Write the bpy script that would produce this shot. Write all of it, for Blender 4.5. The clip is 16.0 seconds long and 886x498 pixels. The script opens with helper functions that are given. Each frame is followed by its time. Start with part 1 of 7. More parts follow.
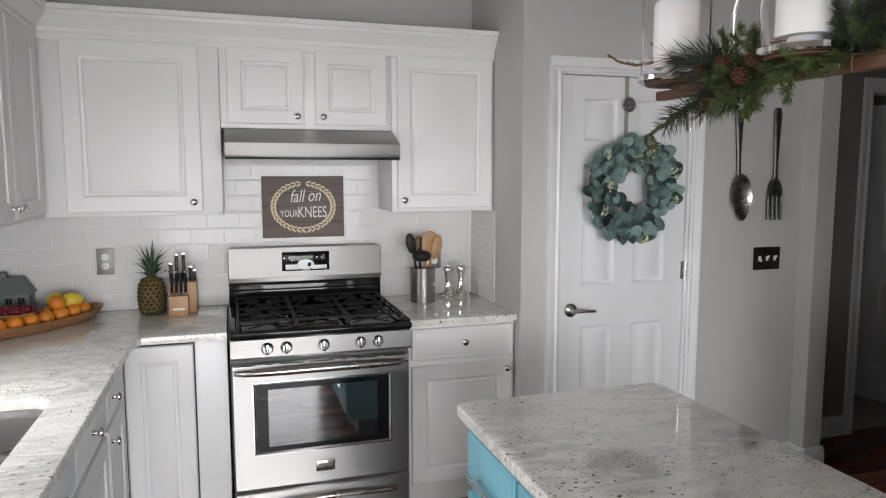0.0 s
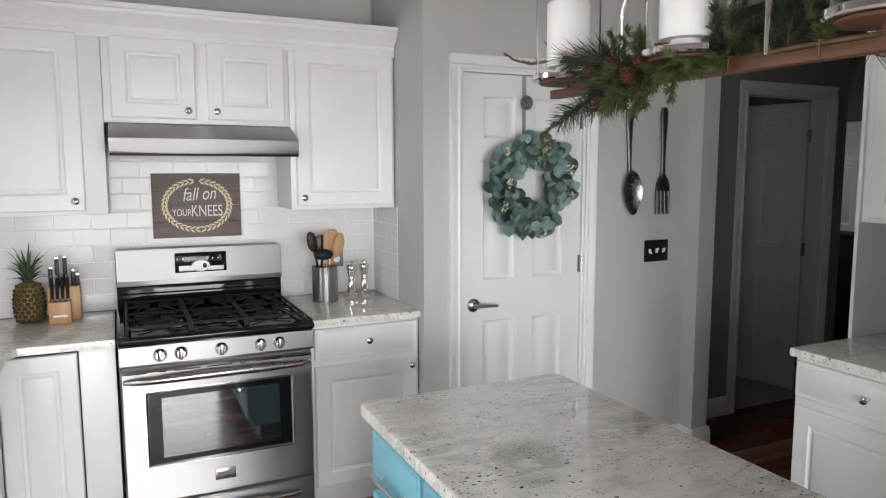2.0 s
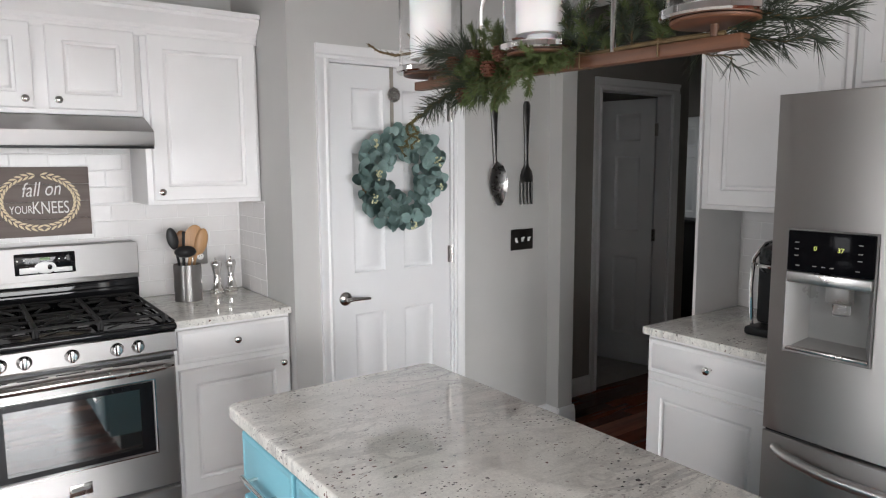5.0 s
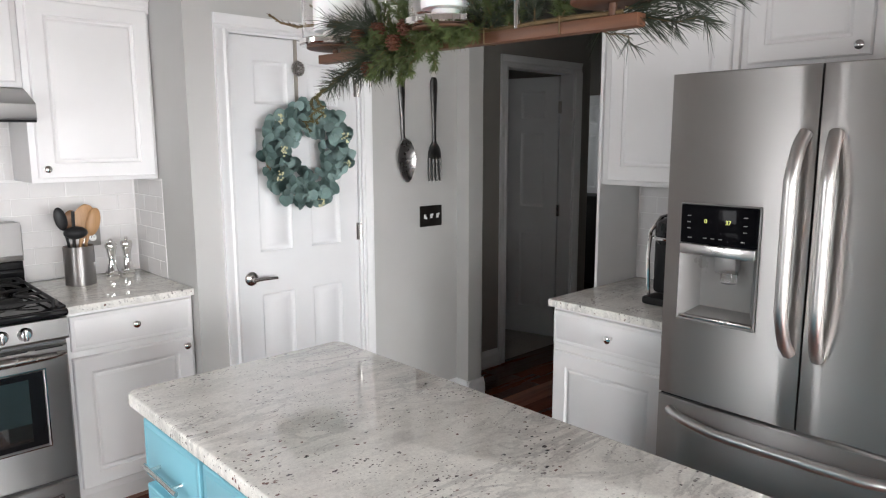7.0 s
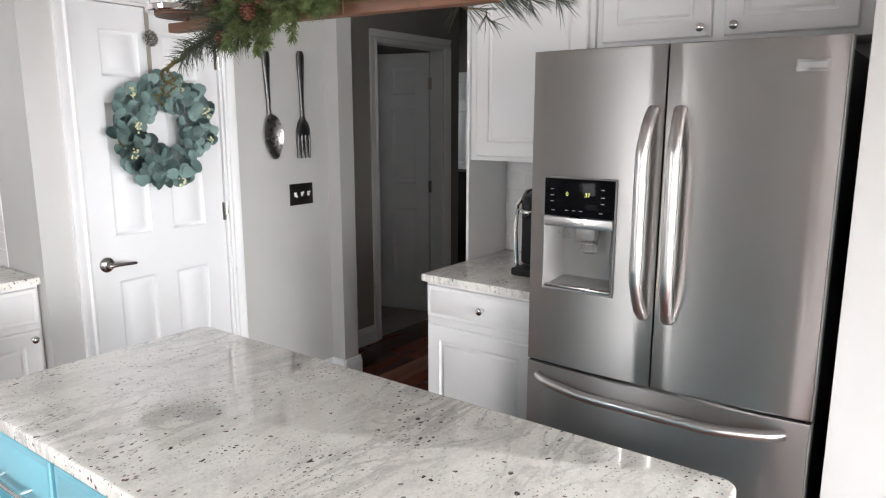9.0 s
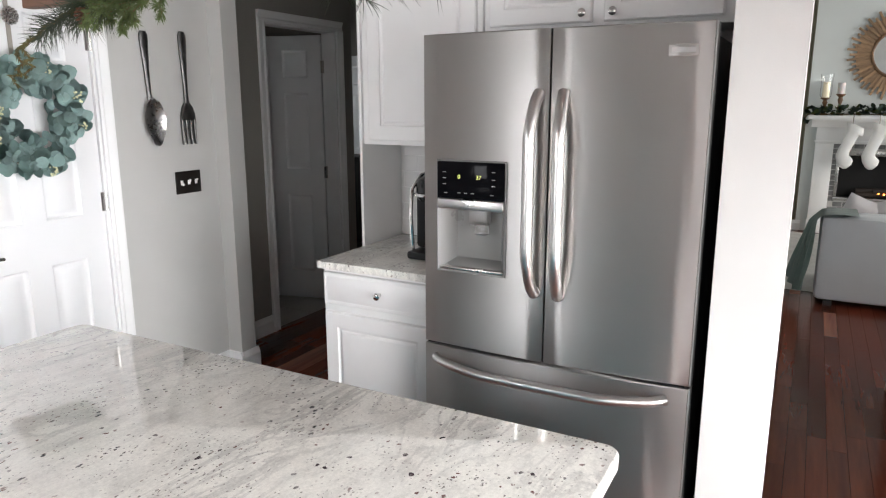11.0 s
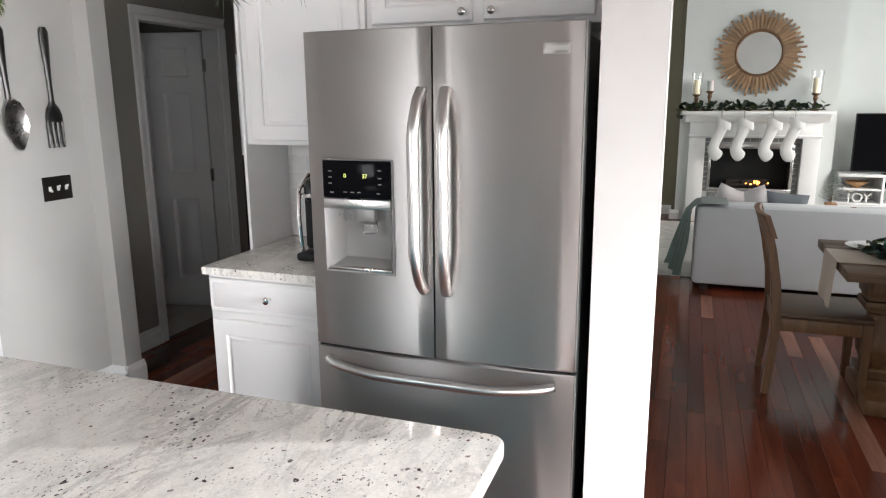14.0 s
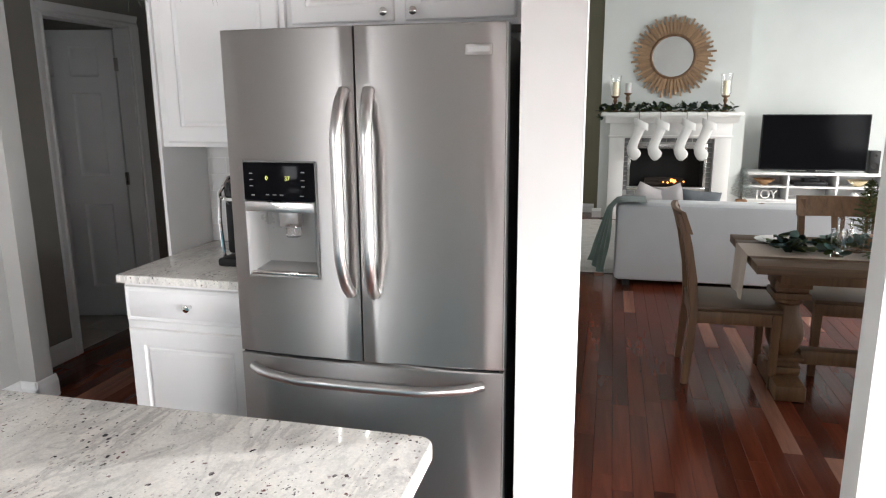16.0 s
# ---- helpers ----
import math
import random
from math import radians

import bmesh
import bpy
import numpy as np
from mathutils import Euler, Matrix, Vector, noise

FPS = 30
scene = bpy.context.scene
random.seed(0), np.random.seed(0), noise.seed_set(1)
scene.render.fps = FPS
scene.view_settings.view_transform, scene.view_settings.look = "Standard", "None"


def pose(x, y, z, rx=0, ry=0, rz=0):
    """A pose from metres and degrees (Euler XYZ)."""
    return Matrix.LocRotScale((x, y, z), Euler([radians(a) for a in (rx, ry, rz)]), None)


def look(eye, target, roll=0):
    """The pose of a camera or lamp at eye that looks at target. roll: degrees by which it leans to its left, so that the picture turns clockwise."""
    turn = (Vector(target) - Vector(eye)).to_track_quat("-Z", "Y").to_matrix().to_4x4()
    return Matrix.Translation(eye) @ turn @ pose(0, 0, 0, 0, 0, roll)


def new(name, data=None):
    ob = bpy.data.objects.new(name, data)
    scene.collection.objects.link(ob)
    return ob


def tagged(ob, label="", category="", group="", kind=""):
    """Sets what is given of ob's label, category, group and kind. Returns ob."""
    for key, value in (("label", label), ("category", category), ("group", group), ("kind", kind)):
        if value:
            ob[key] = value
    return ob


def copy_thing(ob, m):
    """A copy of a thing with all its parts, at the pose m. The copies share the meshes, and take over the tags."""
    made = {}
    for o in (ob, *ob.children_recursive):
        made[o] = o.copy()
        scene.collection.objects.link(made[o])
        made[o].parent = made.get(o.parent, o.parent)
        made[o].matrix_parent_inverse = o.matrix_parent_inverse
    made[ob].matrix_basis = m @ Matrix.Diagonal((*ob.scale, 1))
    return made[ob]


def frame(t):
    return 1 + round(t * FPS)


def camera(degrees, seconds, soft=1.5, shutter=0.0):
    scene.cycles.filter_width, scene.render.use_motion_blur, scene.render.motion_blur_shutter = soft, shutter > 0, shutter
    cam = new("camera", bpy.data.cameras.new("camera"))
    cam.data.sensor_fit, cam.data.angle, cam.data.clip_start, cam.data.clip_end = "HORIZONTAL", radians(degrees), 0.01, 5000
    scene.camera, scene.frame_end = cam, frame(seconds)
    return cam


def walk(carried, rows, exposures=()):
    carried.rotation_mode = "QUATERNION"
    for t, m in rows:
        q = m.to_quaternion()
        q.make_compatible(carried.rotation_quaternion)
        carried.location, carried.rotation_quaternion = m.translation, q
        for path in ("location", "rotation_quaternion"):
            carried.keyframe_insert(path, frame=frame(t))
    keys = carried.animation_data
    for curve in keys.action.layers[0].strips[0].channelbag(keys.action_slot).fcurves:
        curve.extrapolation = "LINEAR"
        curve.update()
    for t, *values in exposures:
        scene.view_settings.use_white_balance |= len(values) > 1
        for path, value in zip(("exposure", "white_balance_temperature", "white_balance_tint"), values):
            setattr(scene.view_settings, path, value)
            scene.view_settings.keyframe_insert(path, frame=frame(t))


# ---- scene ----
cam = camera(65.61, 16.0, soft=1.15)
PATH = [
    (0.0, pose(-0.0421, 0.0172, 1.5646, 83.817, 0.007, -17.081)),
    (0.5, pose(-0.0393, 0.0228, 1.5645, 83.704, -0.013, -19.232)),
    (1.0, pose(-0.0333, 0.0266, 1.5637, 83.639, 0.022, -21.137)),
    (1.5, pose(-0.0294, 0.0273, 1.5624, 83.609, 0.079, -23.055)),
    (2.0, pose(-0.0287, 0.0261, 1.5648, 83.542, 0.103, -25.069)),
    (2.5, pose(-0.0276, 0.0258, 1.5654, 83.507, 0.169, -26.944)),
    (3.0, pose(-0.0268, 0.0238, 1.5639, 83.538, 0.207, -28.740)),
    (3.5, pose(-0.0247, 0.0233, 1.5638, 83.462, 0.281, -30.487)),
    (4.0, pose(-0.0209, 0.0224, 1.5624, 83.373, 0.324, -32.196)),
    (6.5, pose(-0.0172, 0.0204, 1.5617, 81.536, 0.174, -41.203)),
    (7.0, pose(-0.0147, 0.0211, 1.5595, 80.982, 0.116, -43.220)),
    (7.5, pose(-0.0121, 0.0218, 1.5576, 80.473, 0.040, -45.689)),
    (8.0, pose(-0.0063, 0.0206, 1.5564, 79.972, -0.058, -48.529)),
    (8.5, pose(-0.0025, 0.0158, 1.5572, 79.495, -0.055, -51.202)),
    (9.0, pose(0.0013, 0.0122, 1.5555, 79.093, -0.026, -53.596)),
    (9.5, pose(0.0061, 0.0097, 1.5530, 78.747, -0.039, -55.952)),
    (10.0, pose(0.0108, 0.0046, 1.5527, 78.404, -0.061, -58.164)),
    (12.5, pose(0.0292, -0.0284, 1.5493, 77.394, 0.417, -66.221)),
    (13.0, pose(0.0326, -0.0343, 1.5498, 77.372, 0.456, -67.506)),
    (13.5, pose(0.0349, -0.0381, 1.5486, 77.547, 0.451, -68.920)),
    (14.0, pose(0.0382, -0.0431, 1.5478, 77.733, 0.449, -70.398)),
    (14.5, pose(0.0386, -0.0461, 1.5487, 77.758, 0.438, -71.822)),
    (15.0, pose(0.0408, -0.0500, 1.5474, 77.803, 0.431, -73.256)),
    (15.5, pose(0.0439, -0.0518, 1.5464, 77.813, 0.398, -74.782)),
    (16.0, pose(0.0494, -0.0497, 1.5450, 77.812, 0.361, -76.393)),
]
walk(cam, PATH, [(0.0, -0.08), (1.0, 0.08), (2.5, 0.15), (4.0, 0.18), (7.0, 0.53), (9.0, 0.78), (10.0, 0.84), (13.0, 0.96), (16.0, 1.0)])

# ---- daylight ----
world = bpy.data.worlds.new("world")
scene.world = world
world.use_nodes = True
wn = world.node_tree
sky = wn.nodes.new("ShaderNodeTexSky")
sky.sky_type = "NISHITA"
sky.sun_disc = False
sky.sun_elevation = radians(35)
sky.sun_rotation = radians(200)
sky.air_density, sky.dust_density = 1.5, 4.0
wn.links.new(sky.outputs[0], wn.nodes["Background"].inputs[0])
wn.nodes["Background"].inputs[1].default_value = 0.12


def window_lamp(name, eye, target, sx, sy, power, color=(1, 1, 1), spread=180):
    lamp = bpy.data.lights.new(name, "AREA")
    lamp.shape, lamp.size, lamp.size_y, lamp.energy, lamp.color = "RECTANGLE", sx, sy, power, color
    lamp.spread = radians(spread)
    ob = new(name, lamp)
    ob.matrix_basis = look(eye, target)
    return ob


sun = bpy.data.lights.new("sun", "SUN")
sun.energy, sun.angle, sun.color = 0.8, radians(15), (1.0, 0.97, 0.92)
new("sun", sun).matrix_basis = look((0, 0, 0), (0.35, 0.75, -0.65))
# the sky's light in the openings of the windows
window_lamp("window_light_south", (0.37, -3.08, 1.12), (0.45, 0, -1.85), 2.8, 2.0, 205, (0.94, 0.965, 1.0), 130)
window_lamp("window_light_west", (-1.16, 1.98, 1.58), (0, 2.0, 1.25), 0.56, 0.95, 18, (0.96, 0.97, 1.0))
# added: an unseen second west window that brightens the column and pantry side
window_lamp("window_light_breakfast", (-1.16, -1.35, 1.15), (0, -1.15, 0.15), 2.2, 1.9, 30, (0.97, 0.97, 1.0))
window_lamp("window_light_living", (7.4, -4.35, 1.65), (7.4, 0, 1.0), 3.2, 2.4, 70, (0.96, 0.98, 0.985))
window_lamp("window_light_dining", (4.2, -4.35, 1.5), (4.2, 0, 1.0), 1.8, 1.8, 52, (0.97, 0.99, 1.0))
window_lamp("window_light_hall", (5.6, 5.15, 1.55), (5.6, 4.0, 0.9), 0.9, 1.1, 3, (0.96, 0.98, 1.0))

# ---- materials ----
def shader(name):
    m = bpy.data.materials.new(name)
    m.use_nodes = True
    nt = m.node_tree
    return m, nt, nt.nodes["Principled BSDF"]


def link(nt, a, b):
    nt.links.new(a, b)


def coords(nt, scale=(1, 1, 1), rot=(0, 0, 0), kind="Object"):
    tc = nt.nodes.new("ShaderNodeTexCoord")
    mp = nt.nodes.new("ShaderNodeMapping")
    mp.inputs["Scale"].default_value = scale
    mp.inputs["Rotation"].default_value = rot
    link(nt, tc.outputs[kind], mp.inputs["Vector"])
    return mp.outputs["Vector"]


def noise_tex(nt, vec, scale, detail=4.0, rough=0.55, dist=0.0):
    n = nt.nodes.new("ShaderNodeTexNoise")
    n.inputs["Scale"].default_value, n.inputs["Detail"].default_value = scale, detail
    n.inputs["Roughness"].default_value, n.inputs["Distortion"].default_value = rough, dist
    if vec is not None:
        link(nt, vec, n.inputs["Vector"])
    return n.outputs["Fac"]


def ramp(nt, fac, *stops):
    r = nt.nodes.new("ShaderNodeValToRGB")
    el = r.color_ramp.elements
    while len(el) < len(stops):
        el.new(0.5)
    for e, (p, c) in zip(el, stops):
        e.position = p
        e.color = (c, c, c, 1) if isinstance(c, (int, float)) else (*c, 1)
    link(nt, fac, r.inputs["Fac"])
    return r.outputs["Color"]


def mix(nt, fac, a, b, mode="MIX"):
    x = nt.nodes.new("ShaderNodeMix")
    x.data_type, x.blend_type = "RGBA", mode
    for sock, v in ((x.inputs[0], fac), (x.inputs[6], a), (x.inputs[7], b)):
        if isinstance(v, (int, float)):
            sock.default_value = v
        elif isinstance(v, tuple):
            sock.default_value = (*v, 1)
        else:
            link(nt, v, sock)
    return x.outputs[2]


def bump(nt, bsdf, height, strength, dist=0.002):
    b = nt.nodes.new("ShaderNodeBump")
    b.inputs["Strength"].default_value, b.inputs["Distance"].default_value = strength, dist
    link(nt, height, b.inputs["Height"])
    link(nt, b.outputs["Normal"], bsdf.inputs["Normal"])


def surface(name, color, rough=0.5, metal=0.0, vary=0.06, scale=3.0, fine=120.0, relief=0.08, stretch=(1, 1, 1), rough_vary=0.06, coat=0.0, emit=0.0):
    """A plain finish with broad and fine variation of tone, gloss and relief."""
    m, nt, b = shader(name)
    v = coords(nt, stretch)
    big, small = noise_tex(nt, v, scale, 5), noise_tex(nt, v, fine, 3)
    dark = tuple(c * (1 - 1.6 * vary) for c in color)
    light = tuple(min(1, c * (1 + vary)) for c in color)
    col = mix(nt, ramp(nt, big, (0.3, 0.0), (0.7, 1.0)), dark, light)
    col = mix(nt, 0.25 * min(1, vary * 8), col, mix(nt, small, dark, light))
    link(nt, col, b.inputs["Base Color"])
    link(nt, ramp(nt, big, (0.25, max(0, rough - rough_vary)), (0.75, min(1, rough + rough_vary))), b.inputs["Roughness"])
    b.inputs["Metallic"].default_value = metal
    b.inputs["Coat Weight"].default_value = coat
    if relief:
        bump(nt, b, small, relief, 0.001)
    if emit:
        b.inputs["Emission Color"].default_value = (*color, 1)
        b.inputs["Emission Strength"].default_value = emit
    return m


def brushed(name, color, rough, along="X", aniso=0.85):
    """Brushed steel with its grain along one axis."""
    m, nt, b = shader(name)
    st = {"X": (2, 420, 420), "Y": (420, 2, 420), "Z": (420, 420, 2)}[along]
    grain = noise_tex(nt, coords(nt, st), 4.0, 4)
    smear = noise_tex(nt, coords(nt), 2.2, 3)
    link(nt, mix(nt, grain, tuple(c * 0.975 for c in color), color), b.inputs["Base Color"])
    link(nt, mix(nt, 0.5, ramp(nt, grain, (0.2, rough - 0.012), (0.8, rough + 0.012)), ramp(nt, smear, (0.3, rough - 0.02), (0.7, rough + 0.03))), b.inputs["Roughness"])
    b.inputs["Metallic"].default_value = 1.0
    b.inputs["Anisotropic"].default_value = aniso
    tg = nt.nodes.new("ShaderNodeTangent")
    tg.direction_type, tg.axis = "RADIAL", "Z"
    link(nt, tg.outputs[0], b.inputs["Tangent"])
    b.inputs["Anisotropic Rotation"].default_value = 0.25
    return m


def granite(name):
    m, nt, b = shader(name)
    v = coords(nt)
    warp = coords(nt, (1.0, 2.5, 1.0), (0, 0, 0.6))
    cloud = noise_tex(nt, warp, 5.5, 8, 0.62, 1.1)
    vein = noise_tex(nt, warp, 2.6, 7, 0.6, 2.2)
    col = mix(nt, ramp(nt, cloud, (0.31, 0.0), (0.55, 1.0)), (0.60, 0.585, 0.55), (0.88, 0.86, 0.80))
    line = ramp(nt, vein, (0.455, 0.0), (0.495, 1.0), (0.515, 1.0), (0.56, 0.0))
    col = mix(nt, ramp(nt, noise_tex(nt, v, 3.1, 3), (0.40, 0.0), (0.62, 0.75)), col, mix(nt, line, col, (0.40, 0.39, 0.375)))
    grain = noise_tex(nt, v, 170, 4, 0.7)
    col = mix(nt, 0.35, col, mix(nt, ramp(nt, grain, (0.35, 0.0), (0.65, 1.0)), (0.48, 0.46, 0.43), (0.88, 0.86, 0.81)))

    def specks(scale, size, lo, hi, seed, colour, under):
        mp = coords(nt, (1, 1.35, 1), (0.3, 0.2, seed))
        dis = nt.nodes.new("ShaderNodeTexNoise")
        dis.inputs["Scale"].default_value = scale * 1.8
        link(nt, mp, dis.inputs["Vector"])
        off = nt.nodes.new("ShaderNodeVectorMath")
        off.operation = "MULTIPLY_ADD"
        off.inputs[1].default_value = (0.75 / scale,) * 3
        link(nt, dis.outputs["Color"], off.inputs[0])
        link(nt, mp, off.inputs[2])
        vo = nt.nodes.new("ShaderNodeTexVoronoi")
        vo.inputs["Scale"].default_value = scale
        vo.inputs["Randomness"].default_value = 1.0
        link(nt, off.outputs[0], vo.inputs["Vector"])
        dot = ramp(nt, vo.outputs["Distance"], (size, 1.0), (size + 0.06, 0.0))
        sep = nt.nodes.new("ShaderNodeSeparateColor")
        link(nt, vo.outputs["Color"], sep.inputs[0])
        some = ramp(nt, sep.outputs[0], (lo, 0.0), (lo + 0.02, 1.0))
        patch = ramp(nt, noise_tex(nt, v, 4.2 + seed, 3), (hi, 0.0), (hi + 0.12, 1.0))
        return mix(nt, mix(nt, 1.0, mix(nt, 1.0, dot, some, "MULTIPLY"), patch, "MULTIPLY"), under, colour)

    col = specks(75, 0.23, 0.68, 0.47, 1.0, (0.075, 0.06, 0.06), col)
    col = specks(38, 0.18, 0.74, 0.45, 2.0, (0.06, 0.045, 0.05), col)
    col = specks(55, 0.21, 0.75, 0.48, 3.3, (0.16, 0.085, 0.075), col)
    col = specks(120, 0.24, 0.66, 0.44, 4.1, (0.24, 0.22, 0.21), col)
    link(nt, col, b.inputs["Base Color"])
    link(nt, ramp(nt, cloud, (0.3, 0.03), (0.7, 0.07)), b.inputs["Roughness"])
    b.inputs["IOR"].default_value = 1.6
    bump(nt, b, grain, 0.02, 0.0005)
    return m


def timber(name, dark, light, scale=1.0, along="X", rough=0.45, coat=0.0, per_object=0.0, fade=None, gloss_vary=0.07):
    """Wood with long grain along one axis; per_object shifts the tone of each piece."""
    m, nt, b = shader(name)
    st = {"X": (1.5, 22, 22), "Y": (22, 1.5, 22), "Z": (22, 22, 1.5)}[along]
    v = coords(nt, tuple(s * scale for s in st))
    if per_object:
        oi = nt.nodes.new("ShaderNodeObjectInfo")
        geo = nt.nodes.new("ShaderNodeNewGeometry")
        rnd = nt.nodes.new("ShaderNodeMath")
        rnd.operation = "ADD"
        link(nt, oi.outputs["Random"], rnd.inputs[0])
        link(nt, geo.outputs["Random Per Island"], rnd.inputs[1])
        fr = nt.nodes.new("ShaderNodeMath")
        fr.operation = "FRACT"
        link(nt, rnd.outputs[0], fr.inputs[0])
        sh = nt.nodes.new("ShaderNodeVectorMath")
        sh.operation = "MULTIPLY_ADD"
        sh.inputs[1].default_value = (1, 1, 1)
        cmb = nt.nodes.new("ShaderNodeCombineXYZ")
        mul = nt.nodes.new("ShaderNodeMath")
        mul.operation = "MULTIPLY"
        mul.inputs[1].default_value = 37.0
        link(nt, fr.outputs[0], mul.inputs[0])
        for i in range(3):
            link(nt, mul.outputs[0], cmb.inputs[i])
        link(nt, v, sh.inputs[0])
        link(nt, cmb.outputs[0], sh.inputs[2])
        v = sh.outputs[0]
    g = noise_tex(nt, v, 1.0, 6, 0.6, 0.6)
    f = noise_tex(nt, v, 6.0, 3, 0.6)
    col = mix(nt, ramp(nt, g, (0.3, 0.0), (0.7, 1.0)), dark, light)
    col = mix(nt, 0.3, col, mix(nt, f, tuple(c * 0.6 for c in dark), light))
    if per_object:
        tone = ramp(nt, fr.outputs[0], (0.0, 1 - per_object), (0.6, 1.0), (0.91, 1 + 0.5 * per_object), (0.955, fade or 1 + per_object))
        col = mix(nt, 1.0, col, tone, "MULTIPLY")
    link(nt, col, b.inputs["Base Color"])
    link(nt, ramp(nt, g, (0.2, max(0.02, rough - gloss_vary)), (0.8, rough + gloss_vary)), b.inputs["Roughness"])
    b.inputs["Coat Weight"].default_value = coat
    b.inputs["Coat Roughness"].default_value = 0.12
    bump(nt, b, f, 0.12, 0.0008)
    return m


def glass(name, tint=(1, 1, 1), rough=0.0):
    m, nt, b = shader(name)
    b.inputs["Base Color"].default_value = (*tint, 1)
    b.inputs["Roughness"].default_value = rough
    b.inputs["Transmission Weight"].default_value = 1.0
    b.inputs["IOR"].default_value = 1.45
    link(nt, ramp(nt, noise_tex(nt, coords(nt), 9.0, 2), (0.3, rough), (0.7, rough + 0.015)), b.inputs["Roughness"])
    return m


def fabric(name, a, c, scale=260.0, relief=0.5):
    m, nt, b = shader(name)
    v = coords(nt)
    wv = noise_tex(nt, v, scale, 2, 0.7)
    big = noise_tex(nt, v, 6, 4)
    link(nt, mix(nt, mix(nt, 0.5, wv, big), a, c), b.inputs["Base Color"])
    b.inputs["Roughness"].default_value = 0.95
    b.inputs["Sheen Weight"].default_value = 0.3
    bump(nt, b, wv, relief, 0.002)
    return m


WHITE = surface("white_cabinet_paint", (0.80, 0.79, 0.785), 0.38, vary=0.025, relief=0.05)
TRIM = surface("white_trim_paint", (0.80, 0.80, 0.80), 0.33, vary=0.02, relief=0.04)
DOORW = surface("white_door_paint", (0.78, 0.785, 0.79), 0.40, vary=0.02, relief=0.06)
WALL = surface("grey_wall_paint", (0.52, 0.516, 0.50), 0.75, vary=0.025, fine=240, relief=0.22)
WALL_L = surface("pale_wall_paint", (0.63, 0.66, 0.65), 0.75, vary=0.02, fine=240, relief=0.2)
# taupe, darkened so the dimness of the hall sits in the colour
WALL_H = surface("shaded_taupe_hall", (0.27, 0.255, 0.23), 0.75, vary=0.03, fine=240, relief=0.2)
# dark olive for the niche: its shade is part of the colour
OLIVE_SHADE = surface("shaded_olive_wall", (0.22, 0.20, 0.14), 0.75, vary=0.03, fine=240, relief=0.2)
# out of view; grey instead of white so less light bounces onto the cabinets
CEIL = surface("greyed_ceiling", (0.48, 0.475, 0.465), 0.85, vary=0.02, relief=0.25)
GROUT = surface("pale_grout", (0.82, 0.81, 0.80), 0.9, vary=0.05, relief=0.3)
TILE = surface("glazed_white_tile", (0.71, 0.695, 0.685), 0.09, vary=0.02, scale=14, relief=0.0, rough_vary=0.03)
GRANITE = granite("speckled_granite")
STEEL = brushed("brushed_steel", (0.50, 0.482, 0.468), 0.44, "Y", 0.96)
STEEL_X = brushed("brushed_steel_range", (0.43, 0.418, 0.41), 0.45, "X", 0.95)
SATIN = surface("satin_steel", (0.66, 0.65, 0.64), 0.20, 1.0, vary=0.04, relief=0.0)
CHROME = surface("polished_chrome", (0.78, 0.77, 0.76), 0.08, 1.0, vary=0.03, relief=0.0, rough_vary=0.03)
NICKEL = surface("brushed_nickel", (0.50, 0.48, 0.46), 0.26, 1.0, vary=0.05, relief=0.03)
DARKMETAL = surface("aged_dark_steel", (0.13, 0.127, 0.125), 0.40, 1.0, vary=0.2, scale=18, relief=0.05)
HANDLE = surface("satin_handle_steel", (0.60, 0.59, 0.58), 0.30, 1.0, vary=0.04, relief=0.0)
BOWLMETAL = surface("worn_bright_steel", (0.50, 0.49, 0.485), 0.27, 1.0, vary=0.08, scale=14, relief=0.03)
BLACK = surface("black_enamel", (0.008, 0.008, 0.009), 0.07, vary=0.1, relief=0.0)
BLACKP = surface("black_plastic", (0.018, 0.018, 0.019), 0.35, vary=0.1, relief=0.05)
IRON = surface("cast_iron", (0.022, 0.021, 0.021), 0.6, vary=0.2, fine=300, relief=0.5)
GREYP = surface("grey_plastic", (0.20, 0.195, 0.19), 0.3, vary=0.04, relief=0.03)
FSIDE = surface("dark_grey_appliance_side", (0.10, 0.10, 0.10), 0.45, vary=0.06, fine=400, relief=0.2)
EDGE = surface("pale_grey_door_edge", (0.55, 0.545, 0.54), 0.4, vary=0.04, relief=0.03)
PLATE_G = surface("grey_outlet_cover", (0.27, 0.26, 0.25), 0.4, 0.2, vary=0.05, relief=0.04)
WHITEP = surface("white_plastic", (0.82, 0.82, 0.80), 0.3, vary=0.02, relief=0.0)
BLUE = surface("sky_blue_cabinet_paint", (0.20, 0.47, 0.56), 0.42, vary=0.04, relief=0.1)
BRONZE = surface("dark_bronze_plate", (0.018, 0.015, 0.013), 0.35, 0.3, vary=0.2, relief=0.1)
OVENGLASS = surface("dark_oven_glass", (0.015, 0.016, 0.016), 0.04, vary=0.1, relief=0.0, rough_vary=0.01, coat=1.0)
OVENGLASS.node_tree.nodes["Principled BSDF"].inputs["IOR"].default_value = 1.9
OVENGLASS.node_tree.nodes["Principled BSDF"].inputs["Coat IOR"].default_value = 1.9
GLASS = glass("clear_glass")
FLOORW = timber("cherry_floor_board", (0.070, 0.0145, 0.008), (0.150, 0.036, 0.017), 0.7, "X", 0.20, 0.05, 0.5, (2.3, 4.4, 6.0), 0.02)
FLOORW.node_tree.nodes["Principled BSDF"].inputs["Specular IOR Level"].default_value = 0.2
OAK = timber("brown_oak", (0.075, 0.035, 0.014), (0.195, 0.102, 0.046), 1.3, "Z", 0.5)
